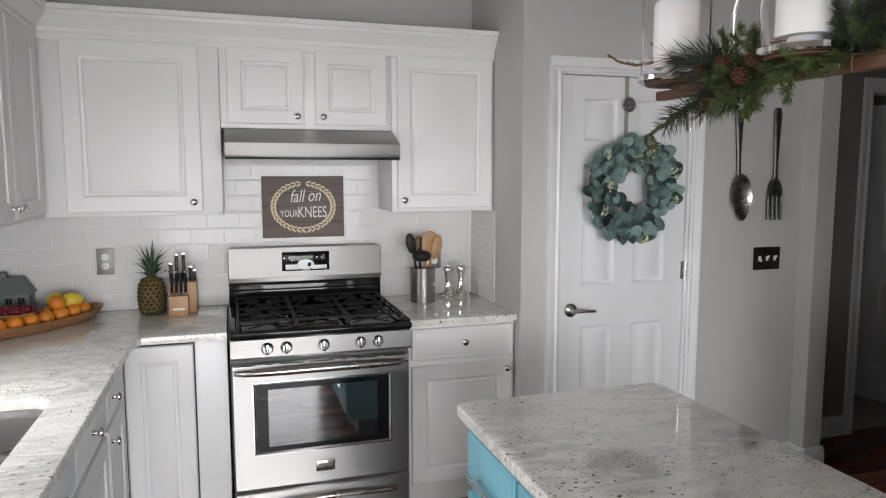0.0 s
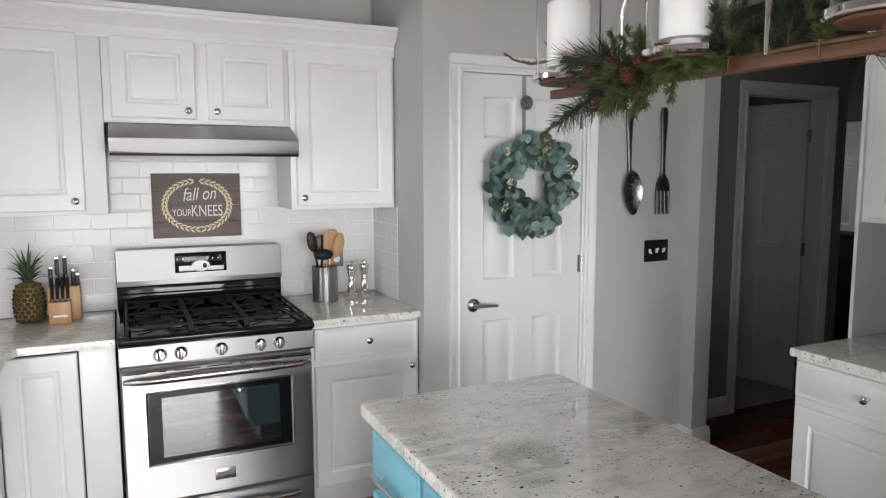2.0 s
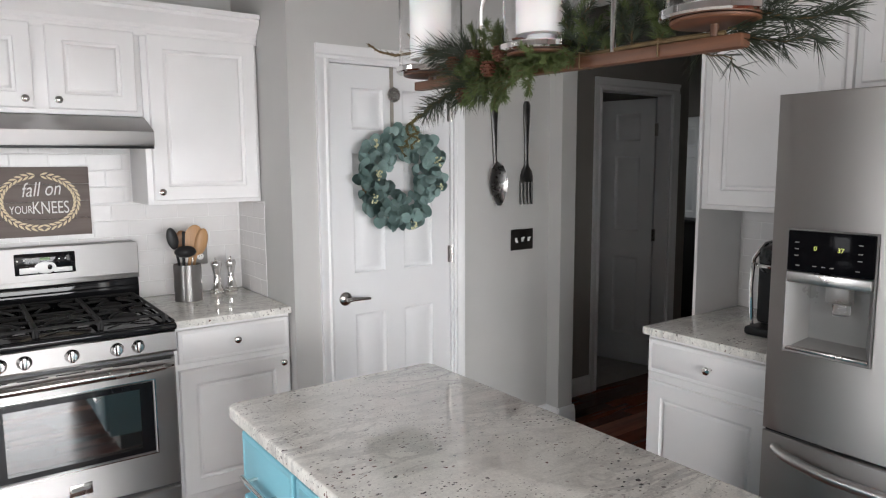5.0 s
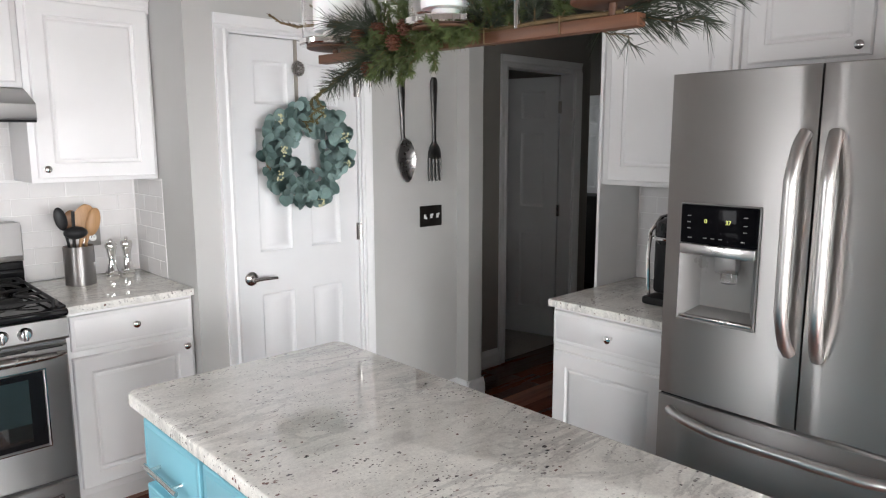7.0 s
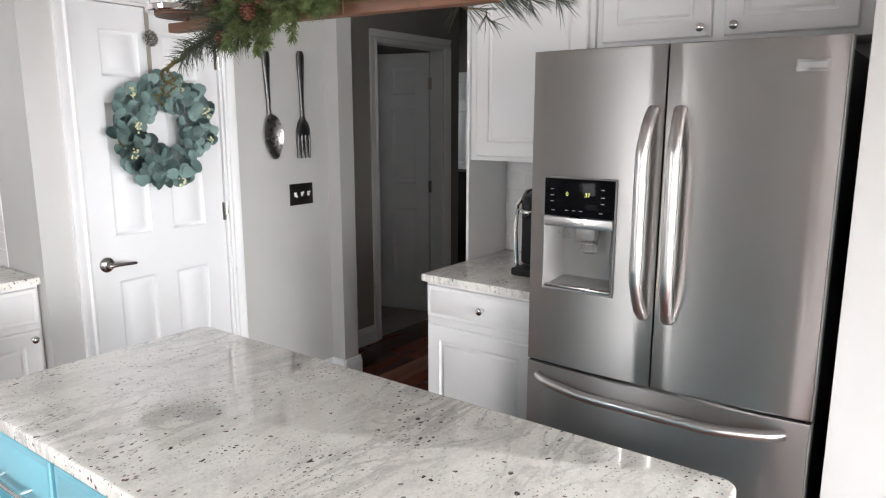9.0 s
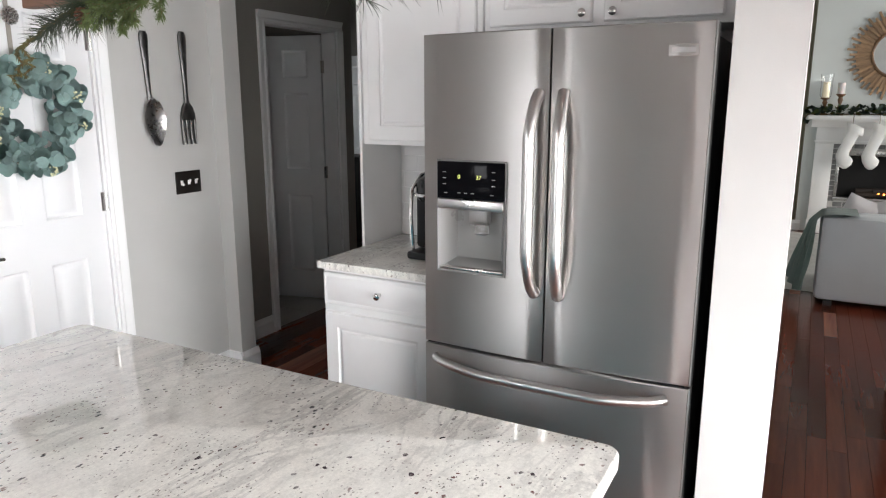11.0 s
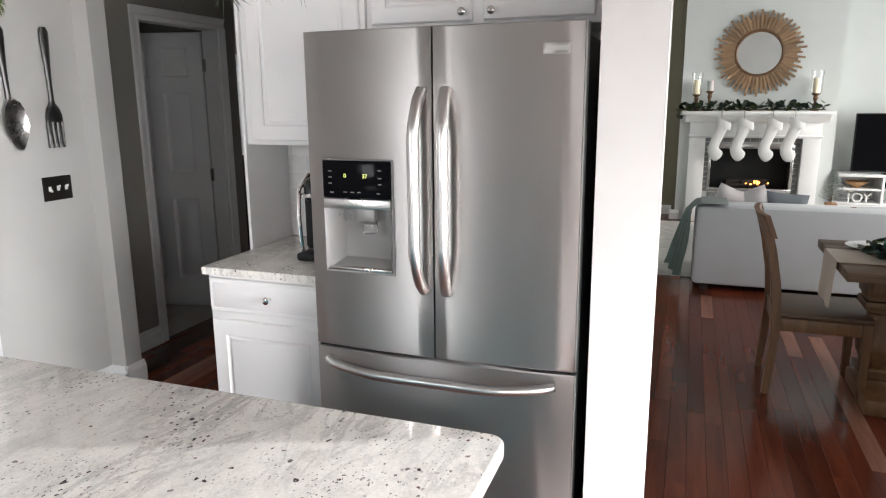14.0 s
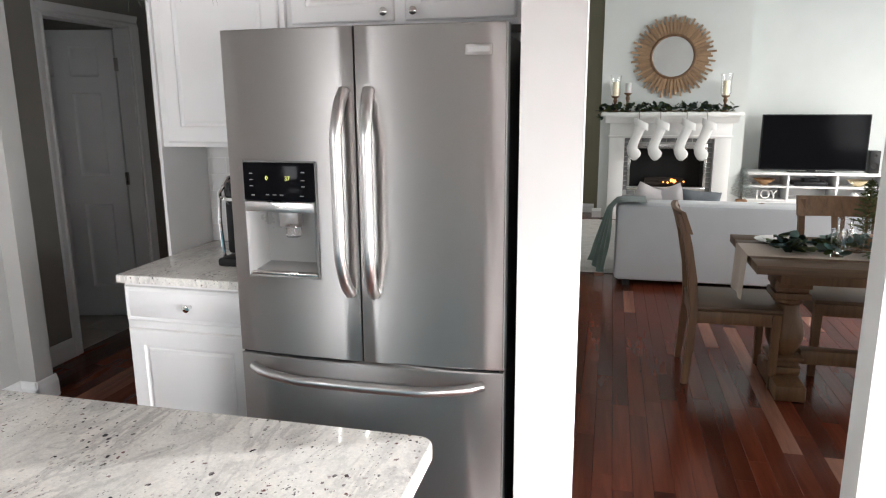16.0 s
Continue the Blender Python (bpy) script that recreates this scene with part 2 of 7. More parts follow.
OAK_X = timber("brown_oak_top", (0.055, 0.029, 0.014), (0.135, 0.076, 0.037), 1.3, "Y", 0.52)
BOARD = timber("reddish_beam_wood", (0.050, 0.020, 0.009), (0.150, 0.060, 0.026), 1.2, "Y", 0.55)
BLOCK = timber("honey_maple", (0.36, 0.19, 0.08), (0.55, 0.32, 0.15), 1.5, "Z", 0.45)
TRAYW = timber("acacia_tray_wood", (0.20, 0.09, 0.035), (0.42, 0.22, 0.10), 1.2, "X", 0.4)
SIGNW = timber("grey_brown_sign_wood", (0.135, 0.105, 0.092), (0.21, 0.172, 0.155), 1.0, "X", 0.7)
RAYWOOD = timber("driftwood_ray", (0.20, 0.115, 0.06), (0.40, 0.26, 0.15), 2.0, "Z", 0.65, 0, 0.3)
WAX = surface("white_candle_wax", (0.66, 0.65, 0.635), 0.45, vary=0.02, relief=0.05)
WAX.node_tree.nodes["Principled BSDF"].inputs["Subsurface Weight"].default_value = 0.2
CREAMWAX = surface("cream_candle_wax", (0.80, 0.70, 0.50), 0.45, vary=0.03, relief=0.05)
EUCA = surface("eucalyptus_leaf", (0.25, 0.365, 0.345), 0.6, vary=0.25, scale=12, relief=0.15)
EUCA_D = surface("deep_eucalyptus_leaf", (0.19, 0.295, 0.275), 0.6, vary=0.25, scale=12, relief=0.15)
NEEDLE = surface("pine_needle", (0.028, 0.040, 0.021), 0.55, vary=0.3, scale=20, relief=0.0)
FIR = surface("fir_sprig_green", (0.090, 0.125, 0.036), 0.6, vary=0.35, scale=16, relief=0.0)
MOSSY = surface("olive_fir_scale", (0.085, 0.078, 0.022), 0.7, vary=0.4, scale=30, relief=0.0)
STEM = surface("twig_bark", (0.13, 0.085, 0.035), 0.8, vary=0.3, scale=40, relief=0.4)
CONE = surface("pine_cone_scale", (0.12, 0.04, 0.02), 0.7, vary=0.3, scale=30, relief=0.2)
BLOSSOM = surface("cream_blossom", (0.66, 0.66, 0.42), 0.7, vary=0.1, relief=0.1)
ORANGE = surface("orange_peel", (0.75, 0.24, 0.02), 0.38, vary=0.08, scale=8, fine=420, relief=0.5)
GREENLEAF = surface("deep_green_leaf", (0.040, 0.068, 0.046), 0.55, vary=0.3, scale=14, relief=0.1)
LEMON = surface("lemon_peel", (0.75, 0.55, 0.06), 0.38, vary=0.08, scale=8, fine=380, relief=0.45)
BERRY = surface("red_berry_skin", (0.22, 0.015, 0.03), 0.3, vary=0.3, scale=40, relief=0.0)
PINEA = surface("pineapple_rind", (0.20, 0.115, 0.025), 0.6, vary=0.4, scale=30, relief=0.3)
PINEEYE = surface("pineapple_eye", (0.038, 0.034, 0.012), 0.6, vary=0.4, scale=60, relief=0.3)
PINELEAF = surface("pineapple_leaf", (0.07, 0.115, 0.06), 0.55, vary=0.3, scale=18, relief=0.1)
HOUSE = surface("grey_green_tin", (0.13, 0.155, 0.15), 0.5, vary=0.12, relief=0.1)
SOFA = fabric("light_grey_upholstery", (0.44, 0.46, 0.49), (0.54, 0.56, 0.59))
THROW = fabric("sage_knit", (0.13, 0.19, 0.175), (0.24, 0.31, 0.29), 90, 0.9)
LINEN = fabric("oatmeal_linen", (0.36, 0.29, 0.23), (0.50, 0.42, 0.35), 180)
KNIT = fabric("white_knit", (0.62, 0.62, 0.62), (0.76, 0.76, 0.75), 70, 0.8)
PILLOW = fabric("pale_grey_cushion", (0.50, 0.47, 0.48), (0.60, 0.57, 0.58))
PILLOW_D = fabric("slate_cushion", (0.12, 0.135, 0.15), (0.18, 0.20, 0.22))
RUG = fabric("ivory_shag", (0.26, 0.25, 0.23), (0.52, 0.50, 0.47), 45, 1.0)
BRICK = surface("grey_fire_brick", (0.20, 0.20, 0.20), 0.85, vary=0.25, scale=9, relief=0.5)
SCREEN = surface("black_tv_screen", (0.004, 0.004, 0.005), 0.10, vary=0.05, relief=0.0)
MIRROR = surface("mirror_silver", (0.86, 0.87, 0.87), 0.02, 1.0, vary=0.01, relief=0.0, rough_vary=0.005)
FLAME = surface("fire_flame", (1.0, 0.33, 0.06), 0.5, relief=0.0, emit=3.5)
EMBER = surface("charred_log", (0.030, 0.020, 0.016), 0.8, vary=0.3, relief=0.4)
MORTAR = surface("grey_mortar", (0.46, 0.45, 0.44), 0.9, vary=0.1, relief=0.3)
GOLD = surface("gold_paint", (0.74, 0.62, 0.40), 0.5, vary=0.1, relief=0.05)
CHALK = surface("white_lettering_paint", (0.78, 0.77, 0.74), 0.6, vary=0.03, relief=0.0)
LED = surface("yellow_led", (0.8, 0.85, 0.2), 0.5, relief=0.0, emit=0.15)
TILEFLOOR = surface("beige_floor_tile", (0.42, 0.40, 0.37), 0.35, vary=0.1, relief=0.1)
RIBBON = fabric("taupe_ribbon", (0.25, 0.23, 0.20), (0.36, 0.33, 0.29), 300)
CERAMIC = surface("white_glaze", (0.80, 0.80, 0.79), 0.12, vary=0.02, relief=0.0)
for dull, level in ((BLACK, 0.28), (SCREEN, 0.04), (IRON, 0.22), (BLACKP, 0.22)):
    dull.node_tree.nodes["Principled BSDF"].inputs["Specular IOR Level"].default_value = level
TILE.node_tree.nodes["Principled BSDF"].inputs["Specular IOR Level"].default_value = 0.24
# near-black colour for the shade in a door gap
GAP_SHADE = surface("door_gap_shade", (0.03, 0.03, 0.03), 0.8, vary=0.1, relief=0.0)

# ---- mesh helpers ----
def whole(ob):
    return whole(ob.parent) @ ob.matrix_parent_inverse @ ob.matrix_basis if ob.parent else ob.matrix_basis


def part(name, bm, material, parent=None, label="", smooth=True):
    """One mesh object from a bmesh in the coordinates in which its thing was built."""
    me = bpy.data.meshes.new(name)
    bmesh.ops.recalc_face_normals(bm, faces=bm.faces)
    bm.to_mesh(me)
    bm.free()
    me.materials.append(material)
    if smooth:
        me.polygons.foreach_set("use_smooth", [True] * len(me.polygons))
        me.set_sharp_from_angle(angle=radians(38))
    ob = new(name, me)
    if parent:
        ob.parent = parent
        ob.matrix_parent_inverse = whole(parent).inverted()
    if label:
        ob["label"] = label
    return ob


def thing(name, label, category, at=(0, 0, 0), group="", kind=""):
    ob = new(name)
    ob.matrix_basis = pose(*at)
    return tagged(ob, label, category, group, kind)


def box(bm, x0, x1, y0, y1, z0, z1, bevel=0.0, seg=2):
    vs = [bm.verts.new(p) for p in ((x0, y0, z0), (x1, y0, z0), (x1, y1, z0), (x0, y1, z0), (x0, y0, z1), (x1, y0, z1), (x1, y1, z1), (x0, y1, z1))]
    fs = [bm.faces.new([vs[i] for i in q]) for q in ((3, 2, 1, 0), (4, 5, 6, 7), (0, 1, 5, 4), (1, 2, 6, 5), (2, 3, 7, 6), (3, 0, 4, 7))]
    if bevel:
        es = list({e for f in fs for e in f.edges})
        bmesh.ops.bevel(bm, geom=es, offset=bevel, segments=seg, profile=0.5, affect="EDGES")
    return bm


def boxes(*rows, bevel=0.0):
    bm = bmesh.new()
    for r in rows:
        box(bm, *r, bevel=bevel)
    return bm


def ring(bm, c, ax, ay, r, seg):
    c, ax, ay = Vector(c), Vector(ax), Vector(ay)
    return [bm.verts.new(c + (ax * math.cos(a) + ay * math.sin(a)) * r) for a in (2 * math.pi * i / seg for i in range(seg))]


def skin(bm, a, b):
    n = len(a)
    for i in range(n):
        bm.faces.new((a[i], a[(i + 1) % n], b[(i + 1) % n], b[i]))


def tube(bm, pts, radius, seg=10, caps=True):
    """A round bar along points; radius may be one number or one for each point."""
    pts = [Vector(p) for p in pts]
    rs = radius if isinstance(radius, (list, tuple)) else [radius] * len(pts)
    prev, last = None, None
    for i, p in enumerate(pts):
        d = (pts[min(i + 1, len(pts) - 1)] - pts[max(i - 1, 0)]).normalized()
        if last is None:
            ax = d.orthogonal().normalized()
        else:
            ax = (last - d * last.dot(d)).normalized()
        last = ax
        r = ring(bm, p, ax, d.cross(ax), max(rs[i], 1e-4), seg)
        if prev:
            skin(bm, prev, r)
        elif caps:
            bm.faces.new(r[::-1])
        prev = r
    if caps:
        bm.faces.new(prev)
    return bm


def lathe(bm, profile, at=(0, 0, 0), seg=24, axis="Z"):
    """Turns (radius, height) pairs round an upright (or other) axis."""
    ax, ay, az = {"Z": ((1, 0, 0), (0, 1, 0), (0, 0, 1)), "X": ((0, 1, 0), (0, 0, 1), (1, 0, 0)), "Y": ((0, 0, 1), (1, 0, 0), (0, 1, 0))}[axis]
    prev = None
    for i, (r, h) in enumerate(profile):
        c = Vector(at) + Vector(az) * h
        g = ring(bm, c, ax, ay, max(r, 1e-4), seg)
        if prev:
            skin(bm, prev, g)
        prev = g
        if i == 0 and r > 1e-3:
            bm.faces.new(g)
        if i == len(profile) - 1 and r > 1e-3:
            bm.faces.new(g)
    return bm


def ball(bm, c, r, sx=1, sy=1, sz=1, u=16, v=10):
    m = Matrix.Translation(c) @ Matrix.Diagonal((r * sx, r * sy, r * sz, 1))
    bmesh.ops.create_uvsphere(bm, u_segments=u, v_segments=v, radius=1, matrix=m)
    return bm


def extrude_profile(bm, prof, a, b):
    """A moulding: prof holds offsets (vectors) from the line a to b."""
    a, b = Vector(a), Vector(b)
    p = [bm.verts.new(a + Vector(o)) for o in prof]
    q = [bm.verts.new(b + Vector(o)) for o in prof]
    skin(bm, p, q)
    bm.faces.new(p)
    bm.faces.new(q[::-1])
    return bm


def panelled(bm, x0, x1, z0, z1, y, thick, panels, rings, edge=0.004):
    """A slab with its front at y (facing -y) and moulded panels; rings are (inset, depth) steps of each panel."""
    xs = sorted({x0 + edge, x1 - edge, *[v for p in panels for v in p[:2]]})
    zs = sorted({z0 + edge, z1 - edge, *[v for p in panels for v in p[2:]]})
    grid = {(i, j): bm.verts.new((a, y, c)) for i, a in enumerate(xs) for j, c in enumerate(zs)}
    for i in range(len(xs) - 1):
        for j in range(len(zs) - 1):
            cx, cz = (xs[i] + xs[i + 1]) / 2, (zs[j] + zs[j + 1]) / 2
            if not any(p[0] < cx < p[1] and p[2] < cz < p[3] for p in panels):
                bm.faces.new((grid[i, j], grid[i + 1, j], grid[i + 1, j + 1], grid[i, j + 1]))
    nx, nz = len(xs), len(zs)
    rim = [grid[i, 0] for i in range(nx)] + [grid[nx - 1, j] for j in range(1, nz)] + [grid[i, nz - 1] for i in range(nx - 2, -1, -1)] + [grid[0, j] for j in range(nz - 2, 0, -1)]
    cx, cz, hx, hz = (x0 + x1) / 2, (z0 + z1) / 2, (x1 - x0) / 2 - edge, (z1 - z0) / 2 - edge

    def grown(v, yy):
        return bm.verts.new((v.co.x + edge * max(-1, min(1, round((v.co.x - cx) / hx, 4))) * (abs(v.co.x - cx) > hx - 1e-6), yy, v.co.z + edge * max(-1, min(1, round((v.co.z - cz) / hz, 4))) * (abs(v.co.z - cz) > hz - 1e-6)))

    out = [grown(v, y + edge) for v in rim]
    back = [bm.verts.new((v.co.x, y + thick, v.co.z)) for v in out]
    skin(bm, rim, out)
    skin(bm, out, back)
    bm.faces.new(back[::-1])
    for a, b, c, d in panels:
        last = None
        for ins, dep in [(0, 0)] + list(rings):
            r = [bm.verts.new(p) for p in ((a + ins, y + dep, c + ins), (b - ins, y + dep, c + ins), (b - ins, y + dep, d - ins), (a + ins, y + dep, d - ins))]
            if last:
                skin(bm, last, r)
            last = r
        bm.faces.new(last)
    bmesh.ops.remove_doubles(bm, verts=bm.verts, dist=1e-5)
    return bm


RAISED = [(0.002, 0.006), (0.010, 0.011), (0.014, 0.011), (0.022, 0.003), (0.026, 0.002)]
DOOR6 = [(0.006, 0.011), (0.014, 0.015), (0.018, 0.015), (0.044, 0.002)]


def structure(name, bm, material, label, smooth=False):
    return tagged(part(name, bm, material, None, label, smooth), category=name.split("_")[0], kind="structure")


# ---- the rooms ----
structure("floor", boxes((-1.3, 10.0, -4.6, 6.0, -0.15, -0.012)), surface("floor_base", (0.03, 0.012, 0.008), 0.6), "dark cherry wood plank floor through the rooms")
structure("wall_north", boxes((-1.22, 1.34, 3.60, 3.72, 0, 3.30)), WALL, "light grey painted kitchen wall behind the range")
structure("wall_side", boxes((1.222, 1.34, 3.02, 3.60, 0, 3.30)), WALL, "light grey painted return wall beside the worktop")
structure("wall_pantry", boxes((1.222, 1.412, 2.91, 3.02, 0, 3.30), (1.412, 2.122, 2.91, 3.02, 2.035, 3.30), (2.122, 2.81, 2.91, 3.02, 0, 3.30)), WALL, "light grey wall round the white pantry door")
structure("wall_pantry_back", boxes((1.34, 2.90, 3.60, 3.72, 0, 3.30)), WALL, "plain grey wall closing the pantry")
structure("wall_stub", boxes((2.81, 2.925, 2.81, 3.15, 0, 3.30)), WALL, "light grey wall end beside the hall opening")
structure("wall_hall_header", boxes((2.81, 2.925, 1.738, 2.81, 2.40, 3.30)), WALL, "light grey wall above the hall opening")
structure("wall_hall_end", boxes((2.537, 2.859, 1.738, 1.752, 0, 2.40)), WHITE, "thin white end panel beside the coffee worktop")
structure("wall_east", boxes((2.86, 2.98, 0.20, 1.752, 0, 3.30)), WALL, "light grey wall behind the refrigerator")
structure("wall_column", boxes((1.98, 2.10, 0.025, 0.20, 0, 3.30), (2.10, 2.98, 0.08, 0.20, 0, 3.30)), WALL, "light grey wall end beside the refrigerator")
structure("wall_dining_header", boxes((1.98, 2.10, -0.75, 0.025, 2.42, 3.30)), WALL, "light grey wall above the dining opening")
structure("wall_dining", boxes((1.98, 2.10, -3.32, -0.75, 0, 3.30)), WALL, "light grey wall beside the dining opening")
structure("wall_south", boxes((-1.22, -1.10, -3.32, -3.2, 0, 3.30), (1.85, 1.98, -3.32, -3.2, 0, 3.30), (-1.10, 1.85, -3.32, -3.2, 2.2, 3.30), (-1.10, 1.85, -3.32, -3.2, 0, 0.05)), WALL, "light grey wall with a wide window")
structure("wall_west", boxes((-1.34, -1.22, -3.32, -2.50, 0, 3.30), (-1.34, -1.22, -2.50, -0.20, 2.15, 3.30), (-1.34, -1.22, -2.50, -0.20, 0, 0.15), (-1.34, -1.22, -0.20, 1.68, 0, 3.30), (-1.22, -1.10, 2.28, 3.60, 0, 3.30), (-1.34, -1.22, 1.68, 2.28, 0, 1.08), (-1.34, -1.22, 1.68, 2.28, 2.13, 3.30), (-1.34, -1.22, 2.28, 3.72, 0, 3.30)), WALL, "light grey wall with a window over the sink")
# the hallway walls carry their shade in the taupe colour
structure("wall_hall", boxes((2.90, 3.51, 3.15, 3.27, 0, 3.30), (3.51, 4.27, 3.15, 3.27, 2.05, 3.30), (4.27, 4.46, 3.15, 3.27, 0, 3.30)), WALL_H, "taupe hallway wall, shade in its colour, round a white door")
structure("wall_hall_south", boxes((2.98, 7.0, 1.60, 1.752, 0, 3.30)), WALL_H, "plain taupe hallway wall darkened for shade")
structure("wall_hall_far", boxes((6.4, 6.52, 1.738, 6.0, 0, 3.30)), WALL_H, "plain taupe wall darkened for shade at the end of the hallway")
structure("wall_bath", boxes((2.9, 3.02, 3.27, 5.3, 0, 3.30), (3.02, 5.1, 5.2, 5.3, 0, 3.30), (6.1, 6.4, 5.2, 5.3, 0, 3.30), (5.1, 6.1, 5.2, 5.3, 0, 0.95), (5.1, 6.1, 5.2, 5.3, 2.15, 3.30), (4.36, 4.46, 3.27, 5.2, 0, 3.30)), WALL_H, "plain taupe walls darkened for shade in the room behind the hall door")
structure("wall_living_north", boxes((2.98, 9.98, 1.48, 1.60, 0, 3.7)), WALL_L, "pale painted living room wall")
structure("wall_living_east", boxes((9.80, 9.92, -4.6, 0.05, 0, 3.7)), WALL_L, "pale painted wall behind the television")
structure("wall_living_niche", boxes((9.80, 9.92, 0.05, 1.48, 0, 3.7)), OLIVE_SHADE, "olive wall beside the fireplace with shade in its colour")
structure("wall_chimney", boxes((9.40, 9.80, -1.66, -1.215, 0, 3.7), (9.40, 9.80, -0.285, 0.10, 0, 3.7), (9.40, 9.80, -1.215, -0.285, 0.96, 3.7), (9.40, 9.80, -1.215, -0.285, 0, 0.40), (9.72, 9.80, -1.215, -0.285, 0.40, 0.96)), WALL_L, "pale painted chimney breast with a firebox")
structure("wall_living_south", boxes((1.98, 3.2, -4.6, -4.48, 0, 3.7), (5.2, 5.7, -4.6, -4.48, 0, 3.7), (9.1, 9.92, -4.6, -4.48, 0, 3.7), (3.2, 5.2, -4.6, -4.48, 2.45, 3.7), (5.7, 9.1, -4.6, -4.48, 2.9, 3.7), (3.2, 5.2, -4.6, -4.48, 0, 0.55), (5.7, 9.1, -4.6, -4.48, 0, 0.4)), WALL_L, "pale wall with tall windows")
structure("wall_living_west", boxes((1.98, 2.10, -4.48, -3.32, 0, 3.7), (1.98, 2.10, -3.32, 0.2, 3.30, 3.7), (2.10, 2.98, 0.08, 0.2, 3.30, 3.7), (2.86, 2.98, 0.2, 1.6, 3.30, 3.7)), WALL_L, "pale wall between dining room and kitchen")
# unseen ceilings, greyed to weaken the light from above
structure("ceiling", boxes((-1.34, 2.10, -3.32, 3.8, 3.30, 3.42), (2.10, 2.98, 0.2, 3.8, 3.30, 3.42), (2.98, 7.0, 1.60, 6.0, 3.30, 3.42)), CEIL, "unseen kitchen ceiling greyed to cut bounce light")
structure("ceiling_living", boxes((1.98, 10.0, -4.6, 1.6, 3.7, 3.8)), CEIL, "unseen living room ceiling greyed to cut bounce light")

# windows behind the camera
def window(name, label, axis, u0, u1, z0, z1, w0, w1, bars):
    win = thing(name, label, "window", kind="structure")
    def bx(a, b, c, d, e, f):
        return (a, b, e, f, c, d) if axis == "y" else (e, f, a, b, c, d)
    part("window_frame", boxes(bx(u0, u0 + 0.06, z0, z1, w0, w1), bx(u1 - 0.06, u1, z0, z1, w0, w1), bx(u0 + 0.06, u1 - 0.06, z0, z0 + 0.06, w0, w1), bx(u0 + 0.06, u1 - 0.06, z1 - 0.06, z1, w0, w1), bevel=0.004), TRIM, win)
    for i in range(1, bars):
        u = u0 + (u1 - u0) * i / bars
        part("window_bar", boxes(bx(u - 0.03, u + 0.03, z0 + 0.06, z1 - 0.06, w0 + 0.01, w1 - 0.01), bevel=0.003), TRIM, win)
    for i in range(bars):
        a, b = u0 + (u1 - u0) * i / bars + 0.03, u0 + (u1 - u0) * (i + 1) / bars - 0.03
        pane = part("pane", boxes(bx(a, b, z0 + 0.05, z1 - 0.05, (w0 + w1) / 2 - 0.003, (w0 + w1) / 2 + 0.003)), GLASS, win, "clear window pane")
        pane.visible_shadow = False


window("window_1", "wide white window with clear panes", "y", -1.10, 1.85, 0.05, 2.2, -3.29, -3.22, 3)
window("window_2", "white window over the kitchen sink", "x", 1.68, 2.28, 1.08, 2.13, -1.31, -1.24, 1)
# unseen, added as the opening for the extra western light
window("window_5", "wide white unseen window added to light the column from the west", "x", -2.50, -0.20, 0.15, 2.15, -1.31, -1.24, 3)
window("window_6", "white window at the end of the hallway", "y", 5.1, 6.1, 0.95, 2.15, 5.215, 5.285, 2)
window("window_3", "tall white living room window", "y", 5.7, 9.1, 0.4, 2.9, -4.57, -4.50, 3)
window("window_4", "white dining room window", "y", 3.2, 5.2, 0.55, 2.45, -4.57, -4.50, 2)

# baseboards
BASE = ((0, 0, 0), (0, -0.016, 0), (0, -0.016, 0.085), (0, -0.010, 0.100), (0, -0.006, 0.118), (0, 0, 0.122))
def baseboard(label, a, b, out):
    ox, oy = out
    bm = bmesh.new()
    extrude_profile(bm, [(-ox * p[1], -oy * p[1], p[2]) for p in BASE], a, b)
    return structure("baseboard", bm, TRIM, label)


baseboard("white baseboard on the pantry wall", (2.19, 2.91, 0), (2.81, 2.91, 0), (0, -1))
baseboard("white baseboard on the wall end", (2.81, 2.91, 0), (2.81, 2.794, 0), (-1, 0))
baseboard("white baseboard on the wall end", (2.794, 2.81, 0), (2.941, 2.81, 0), (0, -1))
baseboard("white baseboard in the hallway", (2.925, 3.15, 0), (3.45, 3.15, 0), (0, -1))
baseboard("white baseboard in the hallway", (4.34, 3.15, 0), (4.46, 3.15, 0), (0, -1))
baseboard("white baseboard beside the fireplace", (9.80, 0.15, 0), (9.80, 1.48, 0), (-1, 0))
baseboard("white baseboard on the chimney breast", (9.40, 0.045, 0), (9.40, 0.165, 0), (-1, 0))
baseboard("white baseboard under the television", (9.80, -4.4, 0), (9.80, -1.68, 0), (-1, 0))
baseboard("white baseboard beside the pantry door", (1.24, 2.91, 0), (1.36, 2.91, 0), (0, -1))


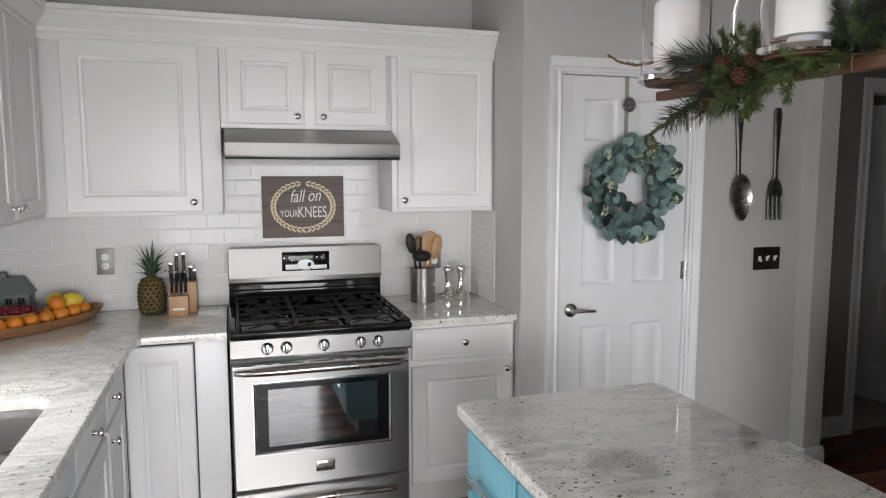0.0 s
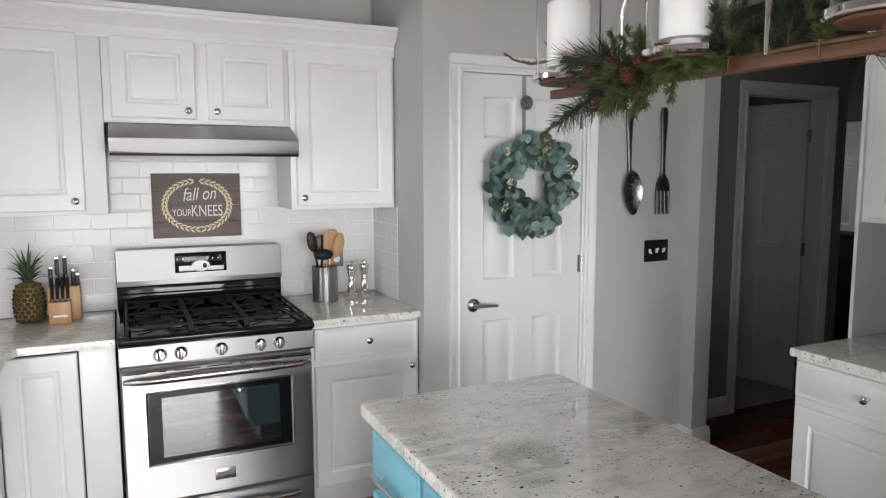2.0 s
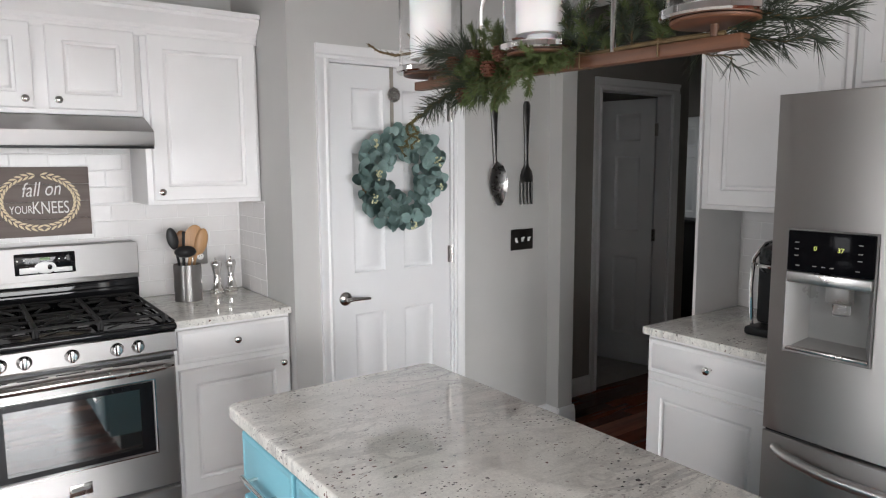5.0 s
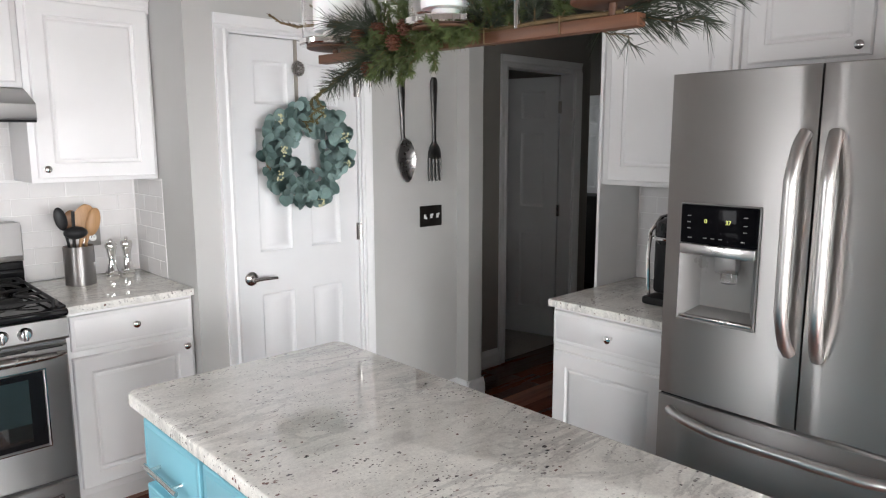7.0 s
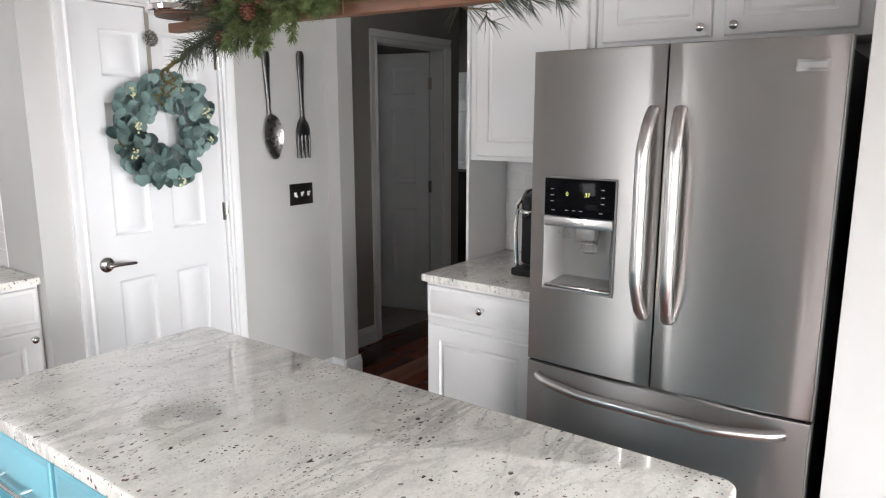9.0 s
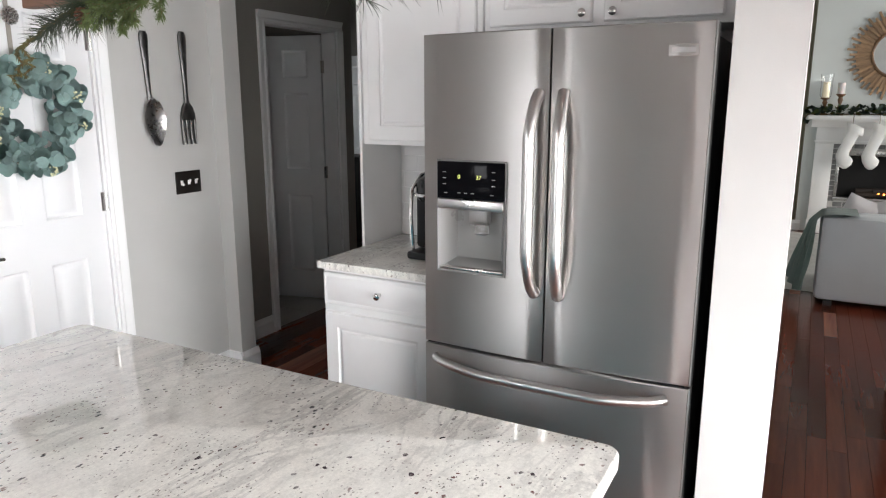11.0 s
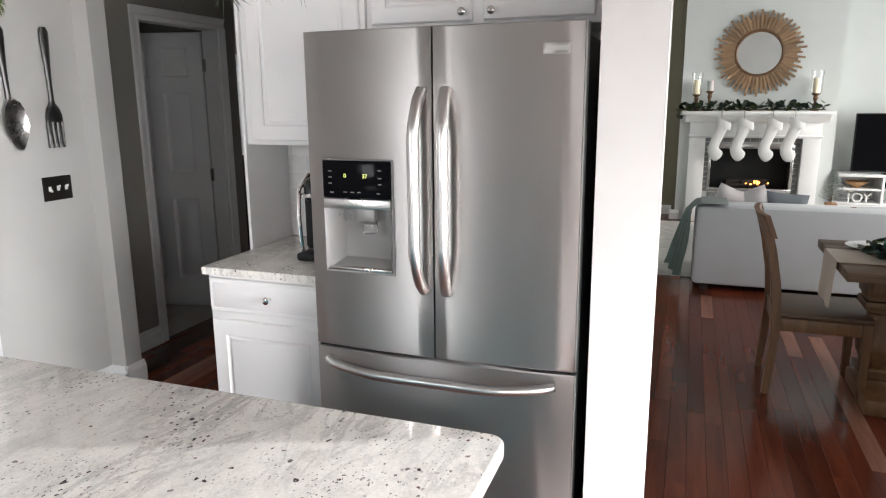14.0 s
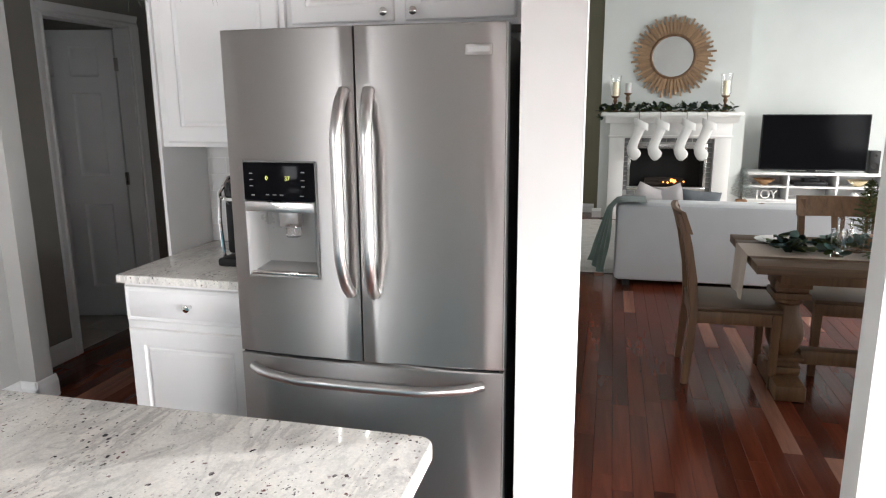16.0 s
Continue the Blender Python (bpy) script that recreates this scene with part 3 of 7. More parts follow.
def casing(name, x0, x1, top, y, w, wall_back):
    """Moulded trim round a door opening in a wall that faces -y, with its jambs."""
    t = thing(name, "white moulded casing round the door", "door trim", kind="structure")
    prof = ((0, 0.0), (0, -0.012), (0.2, -0.016), (0.35, -0.010), (0.6, -0.014), (0.85, -0.020), (1.0, -0.020), (1.0, 0.0))
    def leg(u0, u1):
        bm = bmesh.new()
        return extrude_profile(bm, [(u0 + (u1 - u0) * a, d, 0) for a, d in prof], (0, y, 0), (0, y, top))
    part("casing_side", leg(x0, x0 - w), TRIM, t)
    part("casing_side", leg(x1, x1 + w), TRIM, t)
    bm = bmesh.new()
    extrude_profile(bm, [(0, d, top + w * a) for a, d in prof], (x0 - w, y, 0), (x1 + w, y, 0))
    part("casing_head", bm, TRIM, t)
    part("jamb", boxes((x0 - 0.002, x0 + 0.012, y + 0.002, wall_back, 0, top)), TRIM, t)
    part("jamb", boxes((x1 - 0.012, x1 + 0.002, y + 0.002, wall_back, 0, top)), TRIM, t)
    part("jamb_head", boxes((x0 + 0.012, x1 - 0.012, y + 0.002, wall_back, top - 0.012, top + 0.002)), TRIM, t)
    return t


casing("door_casing_1", 1.414, 2.120, 2.035, 2.91, 0.062, 3.018)
casing("door_casing_2", 3.512, 4.268, 2.05, 3.15, 0.066, 3.272)


def six_panel(width, height, thick):
    s, m = 0.112, 0.108
    pw = (width - 2 * s - m) / 2
    rows = ((0.23, 0.838), (1.04, 1.612), (1.722, height - 0.105))
    bm = bmesh.new()
    panelled(bm, 0, width, 0.008, height, 0, thick, [(a, a + pw, z0, z1) for a in (s, s + pw + m) for z0, z1 in rows], DOOR6, 0.002)
    return bm


pantry = thing("door_1", "closed white six-panel pantry door", "door", (1.428, 2.925, 0), kind="structure")
leaf = part("door_leaf", six_panel(0.678, 2.02, 0.035), DOORW, None)
leaf.parent = pantry


def lever_handle(parent, x, y, z, turn=1):
    bm = bmesh.new()
    lathe(bm, [(0.033, 0.0), (0.033, -0.006), (0.026, -0.012), (0.013, -0.016), (0.012, -0.045), (0.0, -0.047)], (x, y, z), 24, "Y")
    h = part("door_handle", bm, NICKEL, parent, "brushed nickel lever handle")
    bm = bmesh.new()
    tube(bm, [(x - 0.008 * turn, y - 0.045, z), (x + 0.03 * turn, y - 0.048, z + 0.002), (x + 0.075 * turn, y - 0.046, z - 0.001), (x + 0.112 * turn, y - 0.042, z - 0.004)], [0.010, 0.010, 0.008, 0.007], 10)
    part("lever", bm, NICKEL, h)


def hinge(parent, x, y, z):
    bm = bmesh.new()
    tube(bm, [(x, y, z - 0.045), (x, y, z + 0.045)], 0.007, 8)
    box(bm, x - 0.022, x - 0.003, y + 0.004, y + 0.008, z - 0.044, z + 0.044)
    part("hinge", bm, NICKEL, parent, "nickel butt hinge")


lever_handle(pantry, 1.487, 2.925, 0.921)
for hz in (0.25, 1.09, 1.82):
    hinge(pantry, 2.114, 2.916, hz)

hall_door = thing("door_2", "white six-panel hall door standing open", "door", (4.254, 3.280, 0), kind="structure")
leaf = part("door_leaf", six_panel(0.735, 2.03, 0.035), DOORW, None)
leaf.parent = hall_door
hall_door.matrix_basis = pose(4.254 - 0.2385 * 0.735, 3.285 + 0.9711 * 0.735, 0, 0, 0, -76.2)
for hz in (0.24, 1.02, 1.80):
    hinge(hall_door, 4.252, 3.262, hz)

# a pale door and dark cupboard far down the hallway
far_door = thing("door_3", "closed white panelled door far down the hallway", "door", (6.36, 4.7, 0), kind="structure")
leaf = part("door_leaf", six_panel(0.76, 2.03, 0.035), DOORW, None)
leaf.parent = far_door
far_door.matrix_basis = pose(6.355, 4.70, 0, 0, 0, -90)
chest = thing("hall_chest", "dark wooden chest standing in the hallway", "chest", (6.18, 4.35, 0))
part("chest_body", boxes((6.02, 6.34, 3.85, 4.90, 0.06, 0.95), bevel=0.006), IRON, chest)
part("chest_top", boxes((6.00, 6.345, 3.83, 4.92, 0.951, 0.98), bevel=0.004), IRON, chest)
for cy in (3.92, 4.83):
    part("chest_foot", boxes((6.05, 6.30, cy - 0.03, cy + 0.03, 0.0, 0.06)), IRON, chest)

# ---- kitchen units ----
def knob(parent, x, y, z):
    """A round chrome knob on a front that faces -y."""
    bm = bmesh.new()
    lathe(bm, [(0.009, 0.0), (0.0065, -0.004), (0.006, -0.012), (0.012, -0.017), (0.0155, -0.022), (0.015, -0.027), (0.010, -0.0305), (0.0, -0.0315)], (x, y, z), 16, "Y")
    return part("knob", bm, CHROME, parent, "round chrome knob")


def front(parent, name, x0, x1, z0, z1, y, panel=0.064, flat=False, mat=None, knob_at=None, thick=0.02):
    bm = bmesh.new()
    if flat:
        panelled(bm, x0, x1, z0, z1, y, thick, [(x0 + 0.012, x1 - 0.012, z0 + 0.012, z1 - 0.012)], [(0.004, 0.0012), (0.006, 0.0)], 0.003)
    else:
        panelled(bm, x0, x1, z0, z1, y, thick, [(x0 + panel, x1 - panel, z0 + panel, z1 - panel)], RAISED, 0.005)
    d = part(name, bm, mat or WHITE, parent)
    if knob_at:
        knob(d, knob_at[0], y, knob_at[1])
    return d


def carcass(parent, x0, x1, y0, y1, z0, z1, mat=None):
    return part("cabinet_body", boxes((x0, x1, y0, y1, z0, z1), bevel=0.002), mat or WHITE, parent)


# wall units over the range wall
YF, YD = 3.272, 3.252
u = thing("wall_cabinet", "white wall cabinet with one wide raised-panel door", "cabinet", (-0.44, 3.43, 1.385), "range wall cabinets")
carcass(u, -0.795, -0.079, YF, 3.59, 1.385, 2.14)
front(u, "door", -0.706, -0.162, 1.402, 2.128, YD, 0.068, knob_at=(-0.199, 1.444))
u = thing("wall_cabinet", "short white wall cabinet with two doors above the hood", "cabinet", (0.31, 3.43, 1.775), "range wall cabinets")
carcass(u, -0.077, 0.699, YF, 3.59, 1.772, 2.14)
front(u, "door", -0.048, 0.290, 1.792, 2.128, YD, 0.060, knob_at=(0.256, 1.827))
front(u, "door", 0.340, 0.676, 1.792, 2.128, YD, 0.060, knob_at=(0.373, 1.827))
u = thing("wall_cabinet", "white wall cabinet with one tall raised-panel door", "cabinet", (0.96, 3.43, 1.385), "range wall cabinets")
carcass(u, 0.701, 1.2195, YF, 3.59, 1.385, 2.14)
front(u, "door", 0.726, 1.206, 1.402, 2.128, YD, 0.062, knob_at=(0.755, 1.442))

CROWN = ((0.06, 2.118), (-0.012, 2.118), (-0.012, 2.142), (-0.018, 2.150), (-0.018, 2.166), (-0.030, 2.180), (-0.052, 2.205), (-0.060, 2.214), (-0.060, 2.228), (-0.070, 2.232), (-0.070, 2.252), (0.06, 2.252))
bm = bmesh.new()
extrude_profile(bm, [(0, a, b) for a, b in CROWN], (-0.80, YF - 0.001, 0), (1.2195, YF - 0.001, 0))
tagged(part("crown_moulding", bm, WHITE, None, "white crown moulding along the wall cabinets", False), category="moulding", kind="structure")
# units on the sink wall, facing +x
u = thing("wall_cabinet", "white wall cabinet with two doors beside the sink window", "cabinet", (-0.94, 2.80, 1.385), "sink wall cabinets")
carcass(u, -1.09, -0.797, 2.30, 3.268, 1.385, 2.14)


def turned_front(parent, m, *a, **k):
    """A front built facing -y, turned by m."""
    d = front(None, *a, **k)
    for o in (d, *d.children):
        o.data.transform(m)
    d.parent = parent
    d.matrix_parent_inverse = whole(parent).inverted()
    return d


FACE_E = Matrix.Rotation(radians(90), 4, "Z")      # a front that faces -y then faces +x; its width runs along +y
FACE_W = Matrix.Rotation(radians(-90), 4, "Z")     # then faces -x; its width runs along -y
def face_east(x):
    return Matrix.Translation((x, 0, 0)) @ FACE_E
def face_west(x):
    return Matrix.Translation((x, 0, 0)) @ FACE_W


turned_front(u, face_east(-0.777), "door", 2.33, 2.795, 1.402, 2.128, 0.0, 0.062, knob_at=(2.757, 1.445))
turned_front(u, face_east(-0.777), "door", 2.823, 3.205, 1.402, 2.128, 0.0, 0.062, knob_at=(2.858, 1.445))
bm = bmesh.new()
extrude_profile(bm, [(-a, 0, b) for a, b in CROWN], (-0.796, 2.29, 0), (-0.796, 3.30, 0))
tagged(part("crown_moulding", bm, WHITE, None, "white crown moulding along the wall cabinets", False), category="moulding", kind="structure")

# base units on the range wall
def base_unit(label, at, group):
    return thing("base_cabinet", label, "cabinet", at, group)


u = base_unit("white corner base cabinet with a raised-panel door", (-0.28, 3.28, 0), "range wall base cabinets")
carcass(u, -0.46, -0.079, 2.992, 3.59, 0.10, 0.884)
part("toe_kick", boxes((-0.46, -0.079, 3.05, 3.10, 0, 0.10)), WHITE, u)
front(u, "door", -0.478, -0.214, 0.12, 0.868, 2.972, 0.062)
# dark strips on the carcass draw the shade in the gap
part("gap", boxes((-0.2125, -0.2070, 2.984, 2.9915, 0.12, 0.874), (-0.478, -0.2125, 2.984, 2.9915, 0.870, 0.874)), GAP_SHADE, u, "dark strip drawing the shade of the gap round the door")
u = base_unit("white base cabinet with one drawer and one door", (0.96, 3.28, 0), "range wall base cabinets")
carcass(u, 0.702, 1.2195, 2.980, 3.59, 0.10, 0.884)
part("toe_kick", boxes((0.702, 1.2195, 3.05, 3.10, 0, 0.10)), WHITE, u)
front(u, "drawer", 0.716, 1.206, 0.724, 0.868, 2.960, flat=True, knob_at=(0.964, 0.800))
front(u, "door", 0.716, 1.206, 0.135, 0.694, 2.960, 0.064, knob_at=(1.173, 0.661))

# base units on the sink wall, facing +x
rows = ((2.46, 2.955, "white base cabinet with a drawer and a door beside the sink"), (1.50, 2.452, "white sink base cabinet with two doors"), (0.62, 1.492, "white base cabinet with a drawer and a door"))
for y0, y1, lab in rows:
    u = base_unit(lab, (-0.78, (y0 + y1) / 2, 0), "sink wall base cabinets")
    low = 0.66 if y0 == 1.50 else 0.884
    carcass(u, -1.09, -0.478, y0, y1, 0.10, low)
    if low < 0.8:
        part("rail", boxes((-0.520, -0.478, y0, y1, low, 0.884), bevel=0.002), WHITE, u)
    part("toe_kick", boxes((-0.60, -0.55, y0, y1, 0, 0.10)), WHITE, u)
    if y0 == 2.46:
        turned_front(u, face_east(-0.458), "drawer", y0 + 0.012, 2.80, 0.735, 0.868, 0.0, flat=True, knob_at=(2.56, 0.80))
        turned_front(u, face_east(-0.458), "door", y0 + 0.012, 2.80, 0.12, 0.705, 0.0, 0.060, knob_at=(y0 + 0.05, 0.66))
    elif y0 == 1.50:
        mid = (y0 + y1) / 2
        for a, b, k in ((y0 + 0.012, mid - 0.004, mid - 0.04), (mid + 0.004, y1 - 0.012, mid + 0.04)):
            turned_front(u, face_east(-0.458), "drawer", a, b, 0.735, 0.868, 0.0, flat=True, knob_at=((a + b) / 2, 0.80))
            turned_front(u, face_east(-0.458), "door", a, b, 0.12, 0.705, 0.0, 0.060, knob_at=(k, 0.66))
    else:
        turned_front(u, face_east(-0.458), "drawer", y0 + 0.012, y1 - 0.012, 0.735, 0.868, 0.0, flat=True, knob_at=((y0 + y1) / 2, 0.80))
        turned_front(u, face_east(-0.458), "door", y0 + 0.012, y1 - 0.012, 0.12, 0.705, 0.0, 0.060, knob_at=(y0 + 0.05, 0.66))


def slab(outline, z0, z1, bevel=0.004, hole=None):
    """A stone slab from an outline, with eased edges and an opening if a hole is given."""
    bm = bmesh.new()
    vs = [bm.verts.new((x, y, z1)) for x, y in outline]
    f = bm.faces.new(vs)
    if hole:
        hs = [bm.verts.new((x, y, z1)) for x, y in hole]
        he = [bm.edges.new((hs[i], hs[(i + 1) % len(hs)])) for i in range(len(hs))]
        oe = list(f.edges)
        bm.faces.remove(f)
        bmesh.ops.triangle_fill(bm, use_beauty=True, use_dissolve=False, edges=oe + he)
    faces = list(bm.faces)
    rim = [e for e in bm.edges if len(e.link_faces) == 1]
    geo = bmesh.ops.extrude_face_region(bm, geom=faces)
    for v in geo["geom"]:
        if isinstance(v, bmesh.types.BMVert):
            v.co.z = z0
    top = [e for e in bm.edges if e.is_valid and all(abs(v.co.z - z1) < 1e-6 for v in e.verts) and any(abs(f.normal.z) < 0.5 for f in e.link_faces)]
    bm.normal_update()
    top = [e for e in bm.edges if all(abs(v.co.z - z1) < 1e-6 for v in e.verts) and len(e.link_faces) == 2 and any(abs(f.normal.z) < 0.5 for f in e.link_faces) and any(abs(f.normal.z) > 0.5 for f in e.link_faces)]
    bmesh.ops.bevel(bm, geom=top, offset=bevel, segments=3, profile=0.5, affect="EDGES")
    return bm


def rounded(x0, x1, y0, y1, r, seg=6):
    pts = []
    for cx, cy, a0 in ((x1 - r, y1 - r, 0), (x0 + r, y1 - r, 90), (x0 + r, y0 + r, 180), (x1 - r, y0 + r, 270)):
        for i in range(seg + 1):
            a = radians(a0 + 90 * i / seg)
            pts.append((cx + r * math.cos(a), cy + r * math.sin(a)))
    return pts


Lshape = [(-1.098, 0.60), (-0.432, 0.60), (-0.432, 2.90), (-0.405, 2.945), (-0.385, 2.948), (-0.077, 2.948), (-0.077, 3.588), (-1.098, 3.588)]
tagged(part("worktop", slab(Lshape, 0.885, 0.915, 0.005, rounded(-0.985, -0.560, 1.56, 2.225, 0.06)), GRANITE, None, "polished pale speckled granite worktop round the sink"), category="worktop")
tagged(part("worktop", slab([(0.694, 2.944), (1.219, 2.944), (1.219, 3.588), (0.694, 3.588)], 0.885, 0.915, 0.005), GRANITE, None, "polished pale speckled granite worktop beside the range"), category="worktop")
tagged(part("worktop", slab([(2.188, 1.192), (2.858, 1.192), (2.858, 1.735), (2.188, 1.735)], 0.885, 0.915, 0.005), GRANITE, None, "polished pale speckled granite worktop under the coffee machine"), category="worktop")

# undermount sink with two bowls
sink = thing("sink", "undermount stainless steel double sink in granite", "sink", (-0.78, 1.89, 0.68))
for y0, y1 in ((1.565, 1.880), (1.905, 2.22)):
    bm = bmesh.new()
    last = None
    for ins, zz in ((-0.012, 0.884), (0.0, 0.884), (0.006, 0.86), (0.010, 0.74), (0.03, 0.705), (0.08, 0.700)):
        r = [bm.verts.new((x, y, zz)) for x, y in rounded(-0.982 + ins, -0.563 - ins, y0 + ins, y1 - ins, 0.06)]
        if last:
            skin(bm, last, r)
        last = r
    bm.faces.new(last)
    bowl = part("bowl", bm, SATIN, sink, "brushed steel bowl")
    bm = bmesh.new()
    lathe(bm, [(0.045, 0.001), (0.042, 0.004), (0.03, 0.002), (0.0, 0.001)], (-0.77, (y0 + y1) / 2, 0.70), 20)
    part("drain", bm, CHROME, bowl)
bm = bmesh.new()
ball(bm, (-0.74, 2.02, 0.735), 0.1, 1, 1, 0.32, 24, 10)
for f in [f for f in bm.faces if f.calc_center_median().z > 0.74]:
    bm.faces.remove(f)
bmesh.ops.solidify(bm, geom=bm.faces[:], thickness=0.004)
tagged(part("bowl_dish", bm, CERAMIC, None, "white glazed dish lying in the steel sink"), category="dish")

# ---- range hood ----
hood = thing("range_hood", "stainless steel under-cabinet range hood", "range hood", (0.31, 3.35, 1.635))
bm = bmesh.new()
prof = [(3.10, 1.640), (3.095, 1.648), (3.095, 1.700), (3.110, 1.709), (3.262, 1.768), (3.588, 1.768), (3.588, 1.640)]
p = [bm.verts.new((-0.063, y, z)) for y, z in prof]
q = [bm.verts.new((0.700, y, z)) for y, z in prof]
for i in range(len(prof) - 1):
    bm.faces.new((p[i], p[i + 1], q[i + 1], q[i]))
bm.faces.new(p)
bm.faces.new(q[::-1])
shell = part("hood_shell", bm, STEEL_X, hood)
part("hood_underside", boxes((-0.055, 0.692, 3.115, 3.58, 1.646, 1.652)), DARKMETAL, hood, "dark grease filter")
part("hood_lip", boxes((-0.062, 0.699, 3.096, 3.112, 1.630, 1.6395), bevel=0.002), BLACKP, hood, "dark lower lip")
for a, b in ((0.10, 0.22), (0.42, 0.54)):
    part("hood_light", boxes((a, b, 3.14, 3.18, 1.640, 1.6455), bevel=0.002), WHITEP, hood)

# ---- range ----
stove = thing("range", "stainless steel gas range with black cooktop", "range", (0.31, 3.2, 0))
part("body", boxes((-0.068, 0.688, 2.925, 3.575, 0.02, 0.905)), FSIDE, stove)
bm = boxes((-0.070, 0.690, 2.846, 3.53, 0.903, 0.932), bevel=0.010)
top = part("cooktop", bm, BLACK, stove, "glossy black enamel cooktop")
for rx in (0.660, -0.070):
    part("cooktop_rim", boxes((rx, rx + 0.030, 2.88, 3.50, 0.930, 0.938), bevel=0.003), BLACK, stove)
part("riser", boxes((-0.068, 0.688, 3.505, 3.575, 0.930, 1.030), (-0.066, 0.686, 3.490, 3.507, 0.965, 1.000), bevel=0.004), BLACK, stove, "black enamel riser")
bm = bmesh.new()
panelled(bm, -0.068, 0.692, 1.032, 1.205, 3.503, 0.070, [], [], 0.003)
corners = [e for e in bm.edges if abs(e.verts[0].co.y - e.verts[1].co.y) > 0.05 and e.verts[0].co.z > 1.19]
bmesh.ops.bevel(bm, geom=corners, offset=0.022, segments=5, profile=0.5, affect="EDGES")
box(bm, -0.066, 0.690, 3.499, 3.5025, 1.034, 1.056, 0.001)
guard = part("backguard", bm, STEEL_X, stove, "bright steel backguard")
part("display", boxes((0.188, 0.424, 3.494, 3.503, 1.085, 1.180), bevel=0.004), BLACK, guard, "black control display")
bm = bmesh.new()
ball(bm, (0.305, 3.4935, 1.115), 0.034, 1.25, 0.06, 0.8)
box(bm, 0.205, 0.275, 3.4925, 3.4945, 1.092, 1.118, 0.001)
box(bm, 0.335, 0.41, 3.4925, 3.4945, 1.092, 1.112, 0.001)
part("key_field", bm, WHITEP, guard, "white key field")
bm = bmesh.new()
ball(bm, (0.322, 3.491, 1.116), 0.010, 1, 0.15, 1.2, 10, 6)
part("key", bm, BLACK, guard)
part("clock_bar", boxes((0.285, 0.325, 3.4925, 3.4945, 1.148, 1.160)), surface("dim_led", (0.2, 0.3, 0.15), 0.5), guard)
for x in (0.20, 0.225, 0.25, 0.36, 0.385):
    bm = bmesh.new()
    lathe(bm, [(0.004, 0), (0.003, -0.0015), (0, -0.002)], (x, 3.494, 1.150), 8, "Y")
    part("button", bm, WHITEP, guard)
# burners and grates
for i, (bx, by, br) in enumerate(((0.085, 3.05, 0.050), (0.085, 3.33, 0.040), (0.31, 3.19, 0.052), (0.535, 3.05, 0.046), (0.535, 3.33, 0.040))):
    bm = bmesh.new()
    lathe(bm, [(br + 0.012, 0.0), (br + 0.012, 0.006), (br, 0.010), (br, 0.016), (br * 0.82, 0.021), (0.0, 0.022)], (bx, by, 0.932), 24)
    part("burner", bm, IRON, top, "black gas burner cap")
for gx0, gx1 in ((-0.032, 0.196), (0.206, 0.414), (0.424, 0.652)):
    bm = bmesh.new()
    r, zt = 0.0065, 0.968
    cx = (gx0 + gx1) / 2
    tube(bm, [(gx0, 2.905, zt - 0.006), (gx0, 3.475, zt - 0.006)], r, 6)
    tube(bm, [(gx1, 2.905, zt - 0.006), (gx1, 3.475, zt - 0.006)], r, 6)
    for yy in (2.905, 3.19, 3.475):
        tube(bm, [(gx0, yy, zt - 0.006), (gx1, yy, zt - 0.006)], r, 6)
    for yy in (3.05, 3.33):
        for k in range(4):
            a = radians(45 + 90 * k)
            far = 0.125
            tube(bm, [(cx + 0.028 * math.cos(a), yy + 0.028 * math.sin(a), zt), (cx + 0.07 * math.cos(a), yy + 0.07 * math.sin(a), zt), (cx + far * math.cos(a) * 0.9, yy + far * math.sin(a) * 1.05, zt - 0.008)], r * 0.9, 6)
        tube(bm, [(gx0, yy, zt - 0.004), (cx - 0.03, yy, zt)], r * 0.9, 6)
        tube(bm, [(gx1, yy, zt - 0.004), (cx + 0.03, yy, zt)], r * 0.9, 6)
    for fx in (gx0, gx1):
        for fy in (2.905, 3.475):
            tube(bm, [(fx, fy, 0.932), (fx, fy, zt - 0.006)], r, 6)
    part("grate", bm, IRON, stove, "cast iron grate")
# control strip and knobs
bm = bmesh.new()
prof = [(2.925, 0.812), (2.868, 0.812), (2.860, 0.822), (2.868, 0.893), (2.880, 0.900), (2.925, 0.900)]
pp = [bm.verts.new((-0.066, y, z)) for y, z in prof]
qq = [bm.verts.new((0.686, y, z)) for y, z in prof]
skin(bm, pp, qq)
bm.faces.new(pp)
bm.faces.new(qq[::-1])
strip = part("control_panel", bm, STEEL_X, stove)
for x in (0.079, 0.156, 0.309, 0.464, 0.540):
    bm = bmesh.new()
    lathe(bm, [(0.025, 0.0), (0.025, -0.006), (0.021, -0.010), (0.019, -0.022), (0.016, -0.026), (0.0, -0.027)], (x, 2.864, 0.856), 24, "Y")
    k = part("dial", bm, SATIN, strip, "satin steel burner dial")
    part("dial_grip", boxes((x - 0.006, x + 0.006, 2.830, 2.845, 0.835, 0.878), bevel=0.003), SATIN, k)
    part("dial_mark", boxes((x - 0.009, x - 0.0065, 2.829, 2.840, 0.836, 0.876)), BLACKP, k)
# oven door
bm = bmesh.new()
panelled(bm, -0.066, 0.686, 0.240, 0.785, 2.898, 0.03, [(0.020, 0.600, 0.394, 0.700)], [(0.005, 0.004), (0.007, 0.006)], 0.006)
odoor = part("oven_door", bm, STEEL_X, stove, "brushed steel oven door")
part("oven_window", boxes((0.0275, 0.5925, 2.9005, 2.9035, 0.4015, 0.6925)), BLACK, odoor, "black printed glass border")
